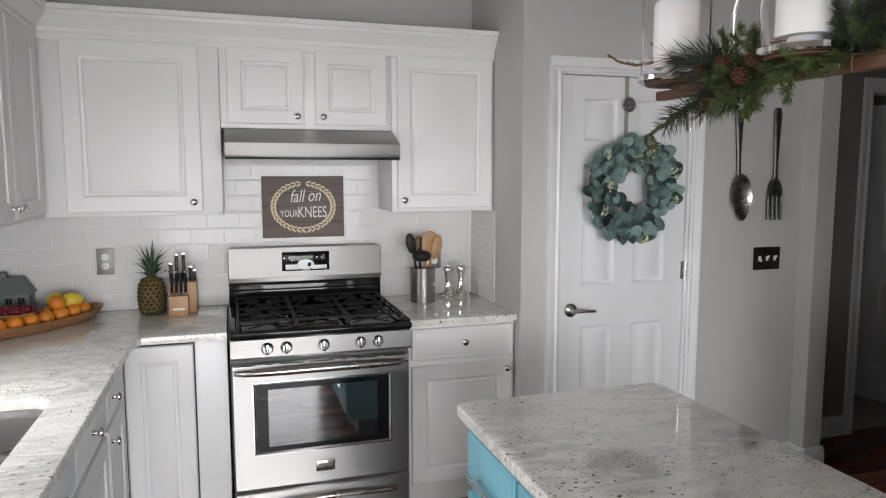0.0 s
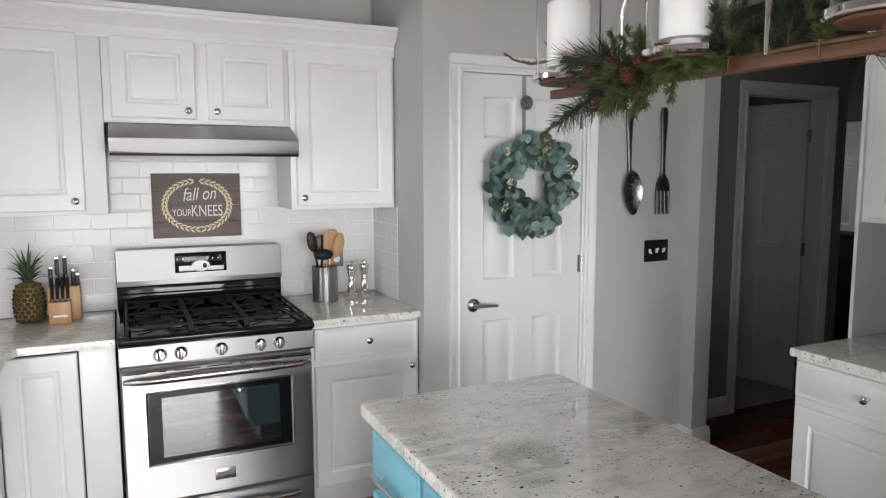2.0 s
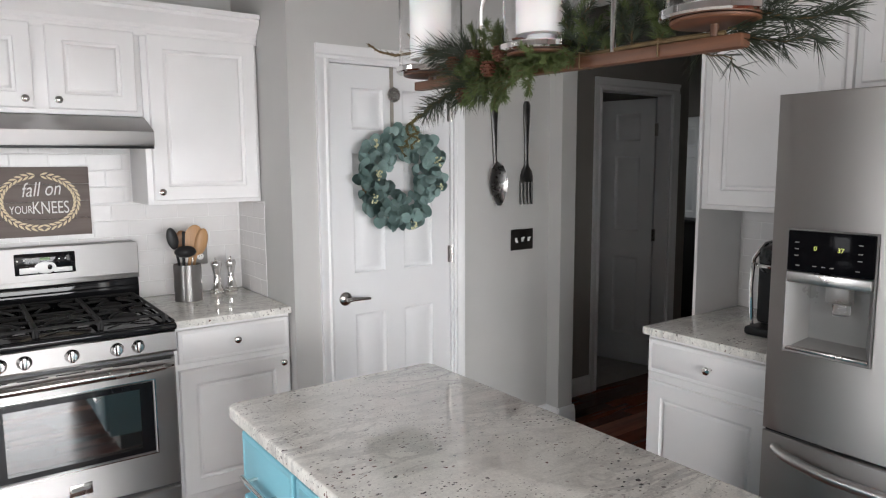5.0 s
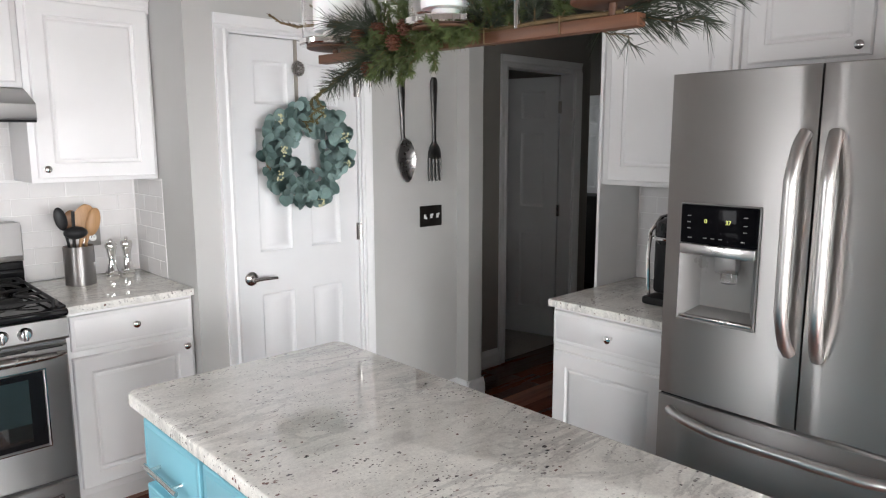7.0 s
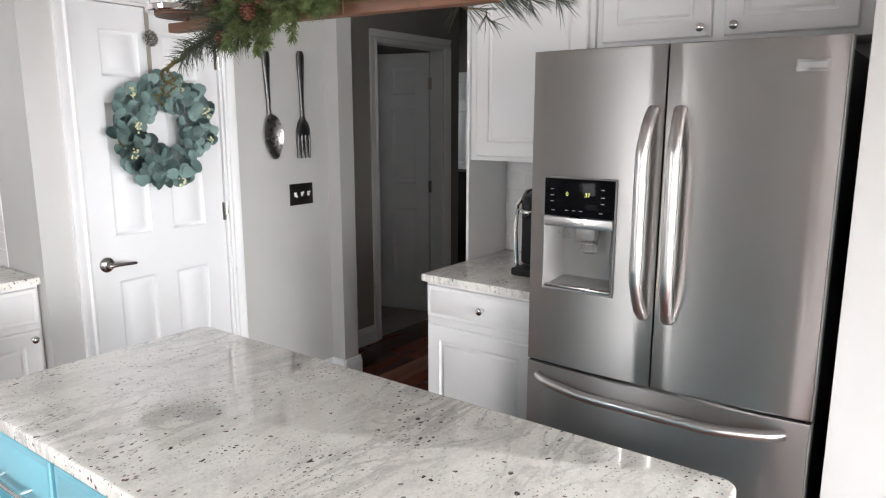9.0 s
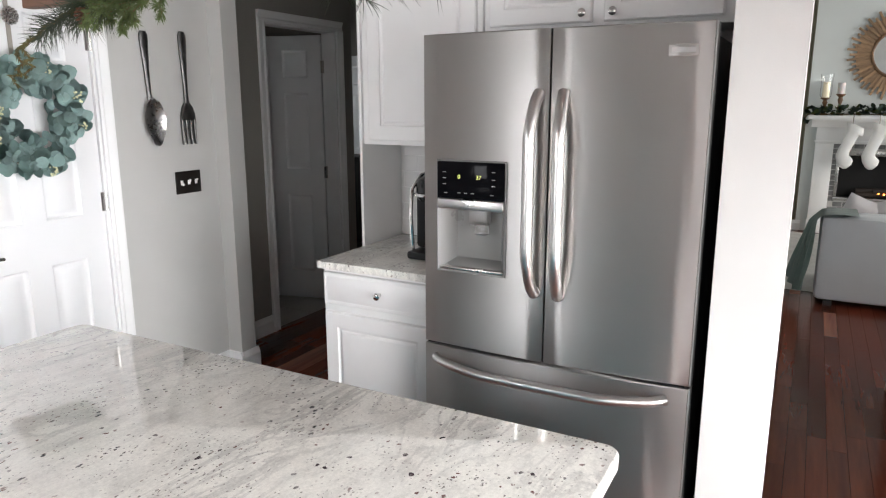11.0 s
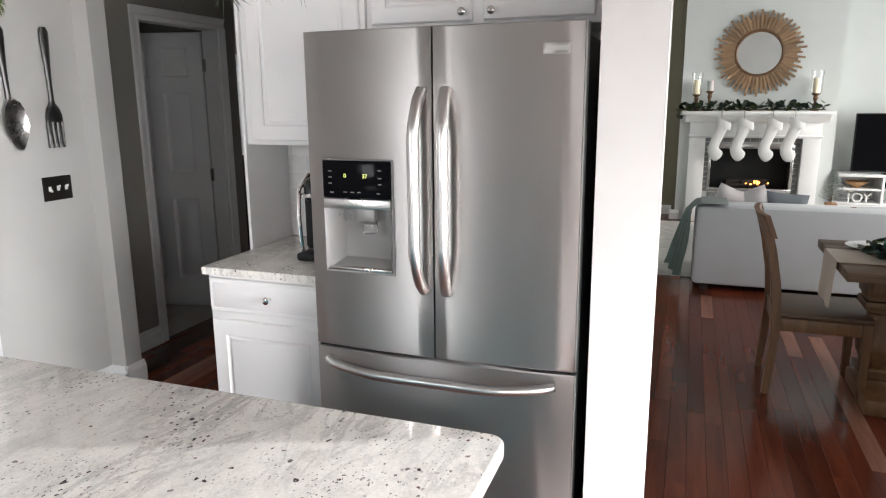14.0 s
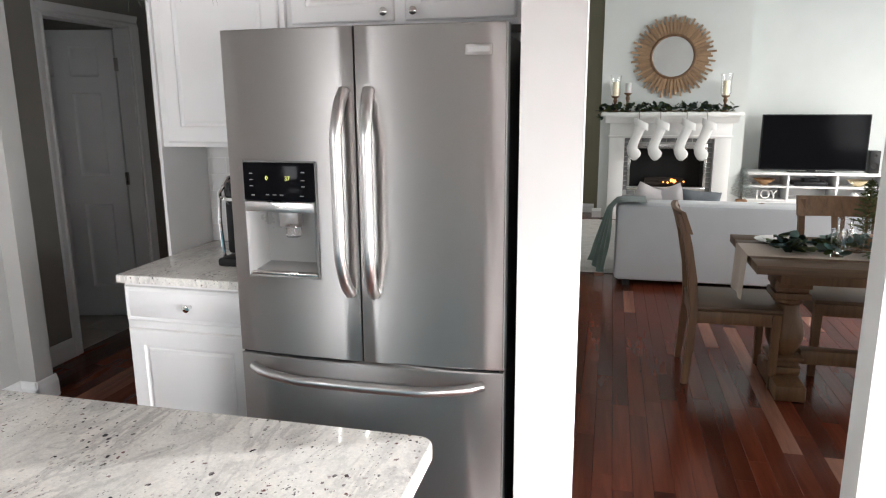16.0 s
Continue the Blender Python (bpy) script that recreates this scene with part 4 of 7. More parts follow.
part("oven_pane", boxes((0.078, 0.543, 2.8985, 2.9002, 0.424, 0.670)), OVENGLASS, odoor, "dark reflecting oven glass")
part("window_rim", boxes((0.016, 0.604, 2.8945, 2.8985, 0.700, 0.7035), (0.016, 0.604, 2.8945, 2.8985, 0.3905, 0.394), (0.016, 0.020, 2.8945, 2.8985, 0.394, 0.700), (0.600, 0.604, 2.8945, 2.8985, 0.394, 0.700)), CHROME, odoor)
for a, b in ((-0.055, 0.03), (0.075, 0.10), (0.13, 0.23), (0.255, 0.355), (0.385, 0.41), (0.45, 0.55), (0.575, 0.67)):
    part("vent_slot", boxes((a, b, 2.8965, 2.8985, 0.7765, 0.7805)), BLACKP, odoor)
bm = bmesh.new()
n = 18
tube(bm, [(-0.052 + 0.724 * i / n, 2.888 - 0.048 * math.sin(math.pi * min(1, max(0, i / n))) ** 0.45, 0.752 + 0.010 * math.sin(math.pi * i / n)) for i in range(n + 1)], [0.010 + 0.007 * math.sin(math.pi * i / n) ** 0.5 for i in range(n + 1)], 12)
part("handle", bm, NICKEL, odoor, "bowed steel oven handle")
part("badge", boxes((0.270, 0.352, 2.8935, 2.8985, 0.292, 0.338), bevel=0.002), NICKEL, odoor, "small blank steel badge")
part("badge_bar", boxes((0.280, 0.342, 2.8925, 2.894, 0.312, 0.326)), GREYP, odoor)
bm = bmesh.new()
panelled(bm, -0.066, 0.686, 0.045, 0.228, 2.900, 0.03, [], [], 0.006)
odr = part("drawer_front", bm, STEEL_X, stove, "steel warming drawer front")
bm = bmesh.new()
tube(bm, [(0.0 + 0.62 * i / n, 2.888 - 0.040 * math.sin(math.pi * i / n) ** 0.5, 0.175 + 0.022 * math.sin(math.pi * i / n)) for i in range(n + 1)], 0.011, 10)
part("handle", bm, NICKEL, odr)

# ---- units and refrigerator on the east wall, facing -x ----
u = base_unit("white base cabinet with one drawer and one door", (2.5, 1.46, 0), "coffee corner cabinets")
carcass(u, 2.222, 2.858, 1.195, 1.728, 0.10, 0.884)
part("toe_kick", boxes((2.30, 2.35, 1.195, 1.728, 0, 0.10)), WHITE, u)
turned_front(u, face_west(2.202), "drawer", -1.716, -1.208, 0.735, 0.868, 0.0, flat=True, knob_at=(-1.443, 0.803))
turned_front(u, face_west(2.202), "door", -1.716, -1.208, 0.135, 0.700, 0.0, 0.062)
u = thing("wall_cabinet", "white wall cabinet above the coffee worktop", "cabinet", (2.7, 1.45, 1.367), "coffee corner cabinets")
carcass(u, 2.548, 2.858, 1.168, 1.736, 1.367, 2.14)
turned_front(u, face_west(2.528), "door", -1.700, -1.190, 1.385, 2.128, 0.0, 0.062)
u = thing("wall_cabinet", "short white wall cabinet above the refrigerator", "cabinet", (2.7, 0.70, 1.81), "coffee corner cabinets")
carcass(u, 2.560, 2.858, 0.204, 1.164, 1.805, 2.14)
turned_front(u, face_west(2.540), "door", -1.138, -0.737, 1.828, 2.128, 0.0, 0.060, knob_at=(-0.767, 1.859))
turned_front(u, face_west(2.540), "door", -0.693, -0.292, 1.828, 2.128, 0.0, 0.060, knob_at=(-0.656, 1.859))
bm = bmesh.new()
extrude_profile(bm, [(a, 0, b) for a, b in CROWN], (2.547, 0.204, 0), (2.547, 1.736, 0))
tagged(part("crown_moulding", bm, WHITE, None, "white crown moulding along the wall cabinets", False), category="moulding", kind="structure")

fridge = thing("refrigerator", "stainless steel french-door refrigerator with ice dispenser", "refrigerator", (2.45, 0.716, 0))
part("body", boxes((2.145, 2.84, 0.272, 1.160, 0.03, 1.745), bevel=0.004), FSIDE, fridge, "dark grey appliance casing")


def bowed(y0, y1, z0, z1, x_edge, bow, back, hole=None, c=0.716, half=0.455):
    """A door front that swells outwards to the middle of the refrigerator, with an opening if hole is given."""
    n = 14
    ys = sorted({*[y0 + (y1 - y0) * i / n for i in range(n + 1)], *(hole[:2] if hole else ())})
    zs = [z0, z0 + 0.004, *(hole[2:] if hole else ()), z1 - 0.004, z1]
    xs = lambda y: x_edge - bow * (1 - ((y - c) / half) ** 2)
    bm = bmesh.new()
    g = {}
    for i, y in enumerate(ys):
        for j, z in enumerate(zs):
            rim = i in (0, len(ys) - 1) or j in (0, len(zs) - 1)
            g[i, j] = bm.verts.new((xs(y) + (0.004 if rim else 0), y, z))
    for i in range(len(ys) - 1):
        for j in range(len(zs) - 1):
            if hole and hole[0] <= ys[i] + 1e-6 and ys[i + 1] <= hole[1] + 1e-6 and hole[2] <= zs[j] + 1e-6 and zs[j + 1] <= hole[3] + 1e-6:
                continue
            bm.faces.new((g[i, j], g[i + 1, j], g[i + 1, j + 1], g[i, j + 1]))
    m, k = len(ys), len(zs)
    rim = [g[i, 0] for i in range(m)] + [g[m - 1, j] for j in range(1, k)] + [g[i, k - 1] for i in range(m - 2, -1, -1)] + [g[0, j] for j in range(k - 2, 0, -1)]
    bk = [bm.verts.new((back, v.co.y, v.co.z)) for v in rim]
    skin(bm, rim, bk)
    bm.faces.new(bk[::-1])
    return bm


left = part("door", bowed(0.719, 1.171, 0.702, 1.766, 2.088, 0.020, 2.142, (0.853, 1.108, 0.976, 1.360)), STEEL, fridge, "brushed steel left door with dispenser")
right = part("door", bowed(0.256, 0.713, 0.702, 1.766, 2.088, 0.020, 2.142), STEEL, fridge, "brushed steel right door")
freezer = part("drawer", bowed(0.256, 1.171, 0.055, 0.692, 2.088, 0.020, 2.142), STEEL, fridge, "brushed steel freezer drawer")
part("gasket", boxes((2.110, 2.144, 0.7135, 0.7185, 0.70, 1.766), (2.100, 2.144, 0.268, 1.165, 0.6925, 0.7015)), BLACKP, fridge, "black gasket")
part("door_edge", boxes((2.096, 2.142, 0.2505, 0.2555, 0.702, 1.766), (2.096, 2.142, 0.2505, 0.2555, 0.055, 0.692), bevel=0.001), EDGE, fridge, "pale grey door edge")
part("foot", boxes((2.12, 2.80, 0.29, 1.14, 0.0, 0.055)), BLACKP, fridge)
for d, y in ((left, 0.757), (right, 0.662)):
    bm = bmesh.new()
    s = 1 if y > 0.7 else -1
    pts = []
    for i in range(25):
        a = i / 24
        e = min(1.0, math.sin(math.pi * a) ** 0.6 * 1.35)
        pts.append((2.066 - 0.062 * e, y - s * 0.008 * (1 - e), 0.936 + 0.640 * a))
    tube(bm, pts, 0.0190, 16)
    part("handle", bm, HANDLE, d, "curved satin steel door handle")
bm = bmesh.new()
pts = []
for i in range(25):
    a = i / 24
    e = min(1.0, math.sin(math.pi * a) ** 0.6 * 1.25)
    pts.append((2.078 - 0.066 * e - 0.012 * math.sin(math.pi * a), 0.318 + 0.802 * a, 0.650 - 0.008 * e))
tube(bm, pts, 0.0165, 16)
part("handle", bm, HANDLE, freezer, "bowed satin steel drawer handle")
# dispenser
dy0, dy1 = 0.856, 1.105
bm = bmesh.new()
def rr(x, y0, y1, z0, z1):
    return [bm.verts.new(p) for p in ((x, y0, z0), (x, y1, z0), (x, y1, z1), (x, y0, z1))]
a = rr(2.066, dy0 - 0.004, dy1 + 0.004, 0.975, 1.361)
b = rr(2.062, dy0, dy1, 0.979, 1.357)
c = rr(2.066, dy0 + 0.004, dy1 - 0.004, 0.985, 1.353)
d = rr(2.138, dy0 + 0.040, dy1 - 0.040, 1.015, 1.340)
for s, e in ((a, b), (b, c), (c, d)):
    skin(bm, s, e)
bm.faces.new(d)
disp = part("dispenser", bm, GREYP, left, "grey ice and water dispenser niche")
bm = boxes((2.056, 2.075, dy0 + 0.002, dy1 - 0.002, 1.232, 1.355), bevel=0.004)
part("control_panel", bm, SCREEN, disp, "glossy black control panel")
part("ledge", boxes((2.052, 2.090, dy0 + 0.003, dy1 - 0.003, 1.196, 1.231), bevel=0.006), HANDLE, disp, "satin steel dispenser ledge")
part("spout", boxes((2.085, 2.125, 0.93, 1.0, 1.14, 1.196), bevel=0.008), GREYP, disp)
bm = bmesh.new()
lathe(bm, [(0.022, 0.0), (0.026, -0.01), (0.024, -0.045), (0.0, -0.047)], (2.095, 0.952, 1.155), 16)
part("ice_chute", bm, GLASS, disp, "clear plastic chute")
part("drip_tray", boxes((2.064, 2.130, dy0 + 0.006, dy1 - 0.006, 0.983, 0.993), bevel=0.002), NICKEL, disp)


def words(text, size, m, material, parent, name="lettering", depth=0.0006, label=""):
    cu = bpy.data.curves.new(name, "FONT")
    cu.body, cu.size, cu.extrude, cu.align_x, cu.align_y = text, size, depth, "CENTER", "CENTER"
    cu.materials.append(material)
    ob = new(name, cu)
    ob.matrix_basis = m
    if parent:
        ob.parent = parent
        ob.matrix_parent_inverse = whole(parent).inverted()
    if label:
        ob["label"] = label
    return ob


TO_W = lambda x, y, z: pose(x, y, z, 90, 0, -90)
TO_S = lambda x, y, z: pose(x, y, z, 90, 0, 0)
words("0", 0.019, TO_W(2.0552, 1.020, 1.305), LED, disp, "digit", label="yellow display digit")
words("37", 0.019, TO_W(2.0552, 0.948, 1.305), LED, disp, "digit", label="yellow display digits")
for y, z in ((1.075, 1.32), (1.075, 1.30), (1.075, 1.28), (0.895, 1.325), (0.895, 1.30), (0.895, 1.28), (1.07, 1.25), (1.02, 1.252), (0.995, 1.252), (0.97, 1.252), (0.90, 1.25)):
    part("key_mark", boxes((2.0552, 2.0562, y - 0.006, y + 0.006, z - 0.0015, z + 0.0015)), GREYP, disp)
part("badge", boxes((2.0775, 2.0835, 0.294, 0.375, 1.674, 1.706), bevel=0.002), STEEL, right, "small blank steel badge")
part("badge_bar", boxes((2.0767, 2.0777, 0.302, 0.367, 1.683, 1.697)), HANDLE, right)

# ---- island ----
isl = thing("kitchen_island", "sky blue kitchen island with steel bar pulls", "kitchen island", (0.89, 1.04, 0))
part("body", boxes((0.598, 1.190, 0.30, 1.800, 0.09, 0.884), bevel=0.003), BLUE, isl, "sky blue painted body")
part("toe_kick", boxes((0.65, 1.15, 0.33, 1.77, 0, 0.09)), BLACKP, isl)
cols = ((-1.795, -1.462), (-1.440, -0.90), (-0.878, -0.33))
for a, b in cols:
    for z0, z1 in ((0.690, 0.845), (0.505, 0.665), (0.125, 0.480)):
        d = turned_front(isl, face_west(0.578), "drawer", a, b, z0, z1, 0.0, flat=True, mat=BLUE)
        cy, cz = -(a + b) / 2, (z0 + z1) / 2 - 0.02
        bm = bmesh.new()
        tube(bm, [(0.550, cy - 0.10, cz), (0.550, cy + 0.10, cz)], 0.006, 10)
        for s in (-0.065, 0.065):
            tube(bm, [(0.580, cy + s, cz), (0.550, cy + s, cz)], 0.005, 8)
        part("bar_pull", bm, SATIN, d, "satin steel bar pull")
tagged(part("worktop", slab(rounded(0.550, 1.224, 0.252, 1.838, 0.035), 0.885, 0.915, 0.006), GRANITE, None, "polished pale speckled granite island worktop"), category="worktop")

# ---- things on the walls and worktops ----
rnd = random.Random(7)
sign = thing("wall_sign", "grey-brown plank sign with gold laurel and white lettering", "sign", (0.308, 3.58, 1.245))
for i in range(4):
    z0 = 1.245 + 0.078 * i
    part("plank", boxes((0.104, 0.513, 3.576, 3.591, z0 + 0.0006, z0 + 0.0774), bevel=0.0012), SIGNW, sign)
words("fall on", 0.082, TO_S(0.316, 3.5752, 1.455) @ pose(0, 0, 0, 0, 0, 3) @ Matrix.Diagonal((0.78, 1.1, 1, 1)), CHALK, sign, label="white script lettering").data.shear = 0.35
words("YOUR", 0.048, TO_S(0.236, 3.5752, 1.366) @ Matrix.Diagonal((0.68, 1, 1, 1)), CHALK, sign, label="white lettering")
words("KNEES", 0.080, TO_S(0.352, 3.5752, 1.372) @ Matrix.Diagonal((0.64, 1, 1, 1)), CHALK, sign, label="white lettering")
me = bpy.data.meshes.new("laurel_leaf")
bm = bmesh.new()
pts = [(-0.5, 0), (-0.25, 0.16), (0.1, 0.19), (0.5, 0), (0.1, -0.19), (-0.25, -0.16)]
a = [bm.verts.new((x * 0.033, -0.0006, z * 0.024)) for x, z in pts]
b = [bm.verts.new((x * 0.033, 0.0006, z * 0.024)) for x, z in pts]
skin(bm, a, b)
bm.faces.new(a)
bm.faces.new(b[::-1])
bm.to_mesh(me)
bm.free()
me.materials.append(GOLD)
for i in range(38):
    t = 2 * math.pi * (i + 0.5) / 38
    if abs(t - math.pi / 2) < 0.08:
        continue
    for s in (-1, 1):
        o = new("laurel_leaf", me)
        rx, rz = 0.150 + 0.008 * s, 0.118 + 0.008 * s
        ang = math.degrees(math.atan2(rz * math.cos(t), -rx * math.sin(t)))
        up = 1 if math.cos(t) > 0 else -1
        o.matrix_basis = pose(0.308 + rx * math.cos(t), 3.5749, 1.402 + rz * math.sin(t), 0, -(ang + s * 24 * up), 0)
        o.parent = sign
        o.matrix_parent_inverse = whole(sign).inverted()


def outlet(x, z, y=3.5915):
    o = thing("wall_outlet", "grey double wall outlet with white sockets", "outlet", (x, y, z), "wall outlets")
    part("cover_plate", boxes((x - 0.037, x + 0.037, y - 0.006, y, z - 0.062, z + 0.062), bevel=0.003), PLATE_G, o)
    for dz in (-0.021, 0.021):
        bm = bmesh.new()
        lathe(bm, [(0.0175, 0.0), (0.0175, -0.0025), (0.016, -0.0035), (0.0, -0.0035)], (x, y - 0.0055, z + dz), 20, "Y")
        s = part("socket", bm, WHITEP, o, "white socket face")
        for dx, hh in ((-0.006, 0.0045), (0.006, 0.0035)):
            part("slot", boxes((x + dx - 0.001, x + dx + 0.001, y - 0.0097, y - 0.0088, z + dz + 0.002 - hh, z + dz + 0.002 + hh)), BLACKP, s)


outlet(-0.625, 1.153)
outlet(1.005, 1.118)

# switch plate on the pantry wall
sw = thing("switch_plate", "dark bronze switch plate with three white toggles", "light switch", (2.6, 2.905, 1.13))
part("plate", boxes((2.517, 2.682, 2.902, 2.909, 1.074, 1.192), bevel=0.003), BRONZE, sw)
for i, x in enumerate((2.553, 2.600, 2.647)):
    up = 1 if i else -1
    bm = bmesh.new()
    tube(bm, [(x, 2.903, 1.133), (x, 2.888, 1.133 + up * 0.013)], [0.0075, 0.005], 8)
    box(bm, x - 0.008, x + 0.008, 2.899, 2.9025, 1.121, 1.145, 0.001)
    part("toggle", bm, WHITEP, sw, "white toggle")

# wall spoon and fork
def swept(bm, rows, y, thick, bowl=0.0):
    """A flat thing cut along z: rows of (z, centre x, half width, dish)."""
    n = 8
    grid = []
    for z, cx, hw, dish in rows:
        f, b = [], []
        for i in range(n + 1):
            s = -1 + 2 * i / n
            yy = y - (1 - s * s) * 0.006 + dish * (1 - s * s)
            f.append(bm.verts.new((cx + s * hw, yy, z)))
            b.append(bm.verts.new((cx + s * hw * 0.96, yy + thick, z)))
        grid.append(f + b[::-1])
    for a, b in zip(grid, grid[1:]):
        skin(bm, a, b)
    bm.faces.new(grid[0])
    bm.faces.new(grid[-1][::-1])
    return bm


spoon = thing("wall_spoon", "large dark steel decorative spoon hung on the wall", "wall decoration", (2.40, 2.89, 1.33), "giant cutlery")
bm = bmesh.new()
swept(bm, [(1.56, 2.396, 0.012, 0), (1.60, 2.393, 0.011, 0), (1.70, 2.390, 0.014, 0), (1.78, 2.388, 0.019, 0), (1.84, 2.387, 0.024, 0), (1.87, 2.387, 0.023, 0), (1.885, 2.387, 0.014, 0)], 2.895, 0.008)
part("handle", bm, DARKMETAL, spoon)
rows = []
for i in range(17):
    t = i / 16
    z = 1.333 + 0.232 * t
    hw = 0.004 + 0.062 * math.sin(math.pi * min(1, t * 0.93 + 0.03)) ** 0.75 * (0.80 + 0.28 * t)
    rows.append((z, 2.405 - 0.009 * t, hw if t < 0.97 else 0.012, 0.026 * math.sin(math.pi * t)))
bm = bmesh.new()
swept(bm, rows, 2.872, 0.004)
part("bowl", bm, BOWLMETAL, spoon, "dished bright steel bowl")
fork = thing("wall_fork", "large dark steel decorative fork hung on the wall", "wall decoration", (2.61, 2.89, 1.33), "giant cutlery")
bm = bmesh.new()
swept(bm, [(1.455, 2.622, 0.048, 0), (1.49, 2.622, 0.046, 0), (1.52, 2.621, 0.036, 0), (1.545, 2.620, 0.016, 0), (1.56, 2.620, 0.013, 0), (1.62, 2.619, 0.012, 0), (1.72, 2.619, 0.016, 0), (1.82, 2.619, 0.023, 0), (1.88, 2.619, 0.024, 0), (1.90, 2.619, 0.014, 0)], 2.893, 0.008)
part("handle", bm, DARKMETAL, fork)
for i in range(4):
    bm = bmesh.new()
    x = 2.622 + (i - 1.5) * 0.0265
    swept(bm, [(1.331, x + (i - 1.5) * 0.001, 0.004, 0), (1.36, x, 0.0065, 0), (1.458, x, 0.0085, 0)], 2.893, 0.007)
    part("tine", bm, DARKMETAL, fork)

# wreath on the pantry door
wreath = thing("wreath", "round eucalyptus wreath hung on the pantry door", "wreath", (1.765, 2.87, 1.5))
bm = bmesh.new()
n = 36
pts = [(1.765 + 0.19 * math.cos(2 * math.pi * i / n), 2.885, 1.500 + 0.19 * math.sin(2 * math.pi * i / n)) for i in range(n + 1)]
tube(bm, pts, 0.016, 8, False)
part("wreath_ring", bm, STEM, wreath, "twig ring")


def leaf_mesh(name, w, l, curl, material, seg=10):
    """A rounded leaf with a fold and a cupped edge, its stalk at the origin and its tip along +x."""
    bm = bmesh.new()
    rows = []
    for i in range(5):
        t = i / 4
        hw = w * math.sin(math.pi * (0.06 + 0.90 * t) ** 0.85) ** 0.6
        rows.append([bm.verts.new((l * t, s * hw, curl * l * (s * s * 0.35 + (t - 0.5) ** 2 * 0.8))) for s in (-1, -0.4, 0.4, 1)])
    for a, b in zip(rows, rows[1:]):
        for i in range(3):
            bm.faces.new((a[i], a[i + 1], b[i + 1], b[i]))
    geo = bmesh.ops.solidify(bm, geom=bm.faces[:], thickness=0.0012)
    me = bpy.data.meshes.new(name)
    bm.to_mesh(me)
    bm.free()
    me.materials.append(material)
    me.polygons.foreach_set("use_smooth", [True] * len(me.polygons))
    return me


LEAVES = [leaf_mesh("leaf", 0.030, 0.056, c * 0.6, m) for c, m in ((0.25, EUCA), (-0.2, EUCA), (0.4, EUCA_D), (0.15, EUCA_D), (0.3, EUCA))]
wi = whole(wreath).inverted()
for i in range(295):
    a = 2 * math.pi * (i * 0.61803 % 1.0)
    rad = rnd.choice((rnd.uniform(0.105, 0.15), rnd.uniform(0.14, 0.19), rnd.uniform(0.18, 0.228)))
    out = rnd.uniform(0.0, 1.0)
    y = 2.872 - 0.034 * out - 0.012 * (1 - abs(rad - 0.185) / 0.07)
    turn = math.degrees(a) + rnd.uniform(-75, 75) + (180 if rad < 0.14 and rnd.random() < 0.5 else 0)
    s = rnd.uniform(0.72, 1.12)
    o = new("leaf", rnd.choice(LEAVES))
    m = Matrix.Translation((1.765 + rad * math.cos(a), y, 1.498 + rad * math.sin(a))) @ Matrix.Rotation(radians(90), 4, "X")
    m = m @ Matrix.Rotation(radians(turn), 4, "Z") @ Matrix.Rotation(radians(rnd.uniform(-28, 8)), 4, "Y") @ Matrix.Rotation(radians(rnd.uniform(-24, 24)), 4, "X") @ Matrix.Diagonal((s, s, s, 1))
    o.matrix_basis = m
    o.parent = wreath
    o.matrix_parent_inverse = wi
for cx, cz in ((1.625, 1.655), (1.63, 1.51), (1.965, 1.57), (1.975, 1.44), (1.60, 1.40), (1.82, 1.265), (1.84, 1.69)):
    bm = bmesh.new()
    for k in range(14):
        ball(bm, (cx + rnd.uniform(-0.016, 0.016), 2.826 + rnd.uniform(-0.006, 0.008), cz + rnd.uniform(-0.022, 0.022)), rnd.uniform(0.003, 0.006), u=6, v=4)
    part("blossom", bm, BLOSSOM, wreath, "small cream blossom cluster")
hang = thing("wreath_hanger", "grey ribbon hanger with a beaded ornament over the door", "hanger", (1.757, 2.91, 1.72))
part("ribbon", boxes((1.748, 1.766, 2.9155, 2.9195, 1.70, 2.026), (1.748, 1.766, 2.9165, 2.9245, 2.026, 2.0315)), RIBBON, hang, "taupe ribbon")
bm = bmesh.new()
for k in range(60):
    t = k / 60
    zz, a = 1 - 2 * t, k * 2.39996
    r = math.sqrt(max(0, 1 - zz * zz))
    ball(bm, (1.757 + 0.030 * r * math.cos(a), 2.896 + 0.014 * r * math.sin(a), 1.890 + 0.032 * zz), 0.006, u=6, v=4)
part("ornament", bm, NICKEL, hang, "beaded metal ornament")

# fruit tray in the corner
TR = Matrix.Translation((-0.862, 3.268, 0.9155)) @ Matrix.Rotation(radians(50), 4, "Z")
tray = thing("wooden_tray", "long boat-shaped wooden tray with fruit", "tray", tuple(TR.translation))
bm = bmesh.new()
rings_ = []
for sc, zz in ((0.86, 0.0), (0.94, 0.012), (1.0, 0.034), (1.02, 0.042), (0.985, 0.042), (0.93, 0.018), (0.88, 0.010)):
    rr_ = []
    for i in range(40):
        a = 2 * math.pi * i / 40
        ca, sa = math.cos(a), math.sin(a)
        x = 0.330 * sc * math.copysign(abs(ca) ** 0.62, ca)
        yv = 0.118 * sc * math.copysign(abs(sa) ** 0.8, sa) * (1 - 0.25 * (x / 0.33) ** 2)
        rr_.append(bm.verts.new((x, yv, zz + 0.010 * (x / 0.33) ** 2)))
    if rings_:
        skin(bm, rings_[-1], rr_)
    rings_.append(rr_)
bm.faces.new(rings_[0])
bm.faces.new(rings_[-1])
bm.transform(TR)
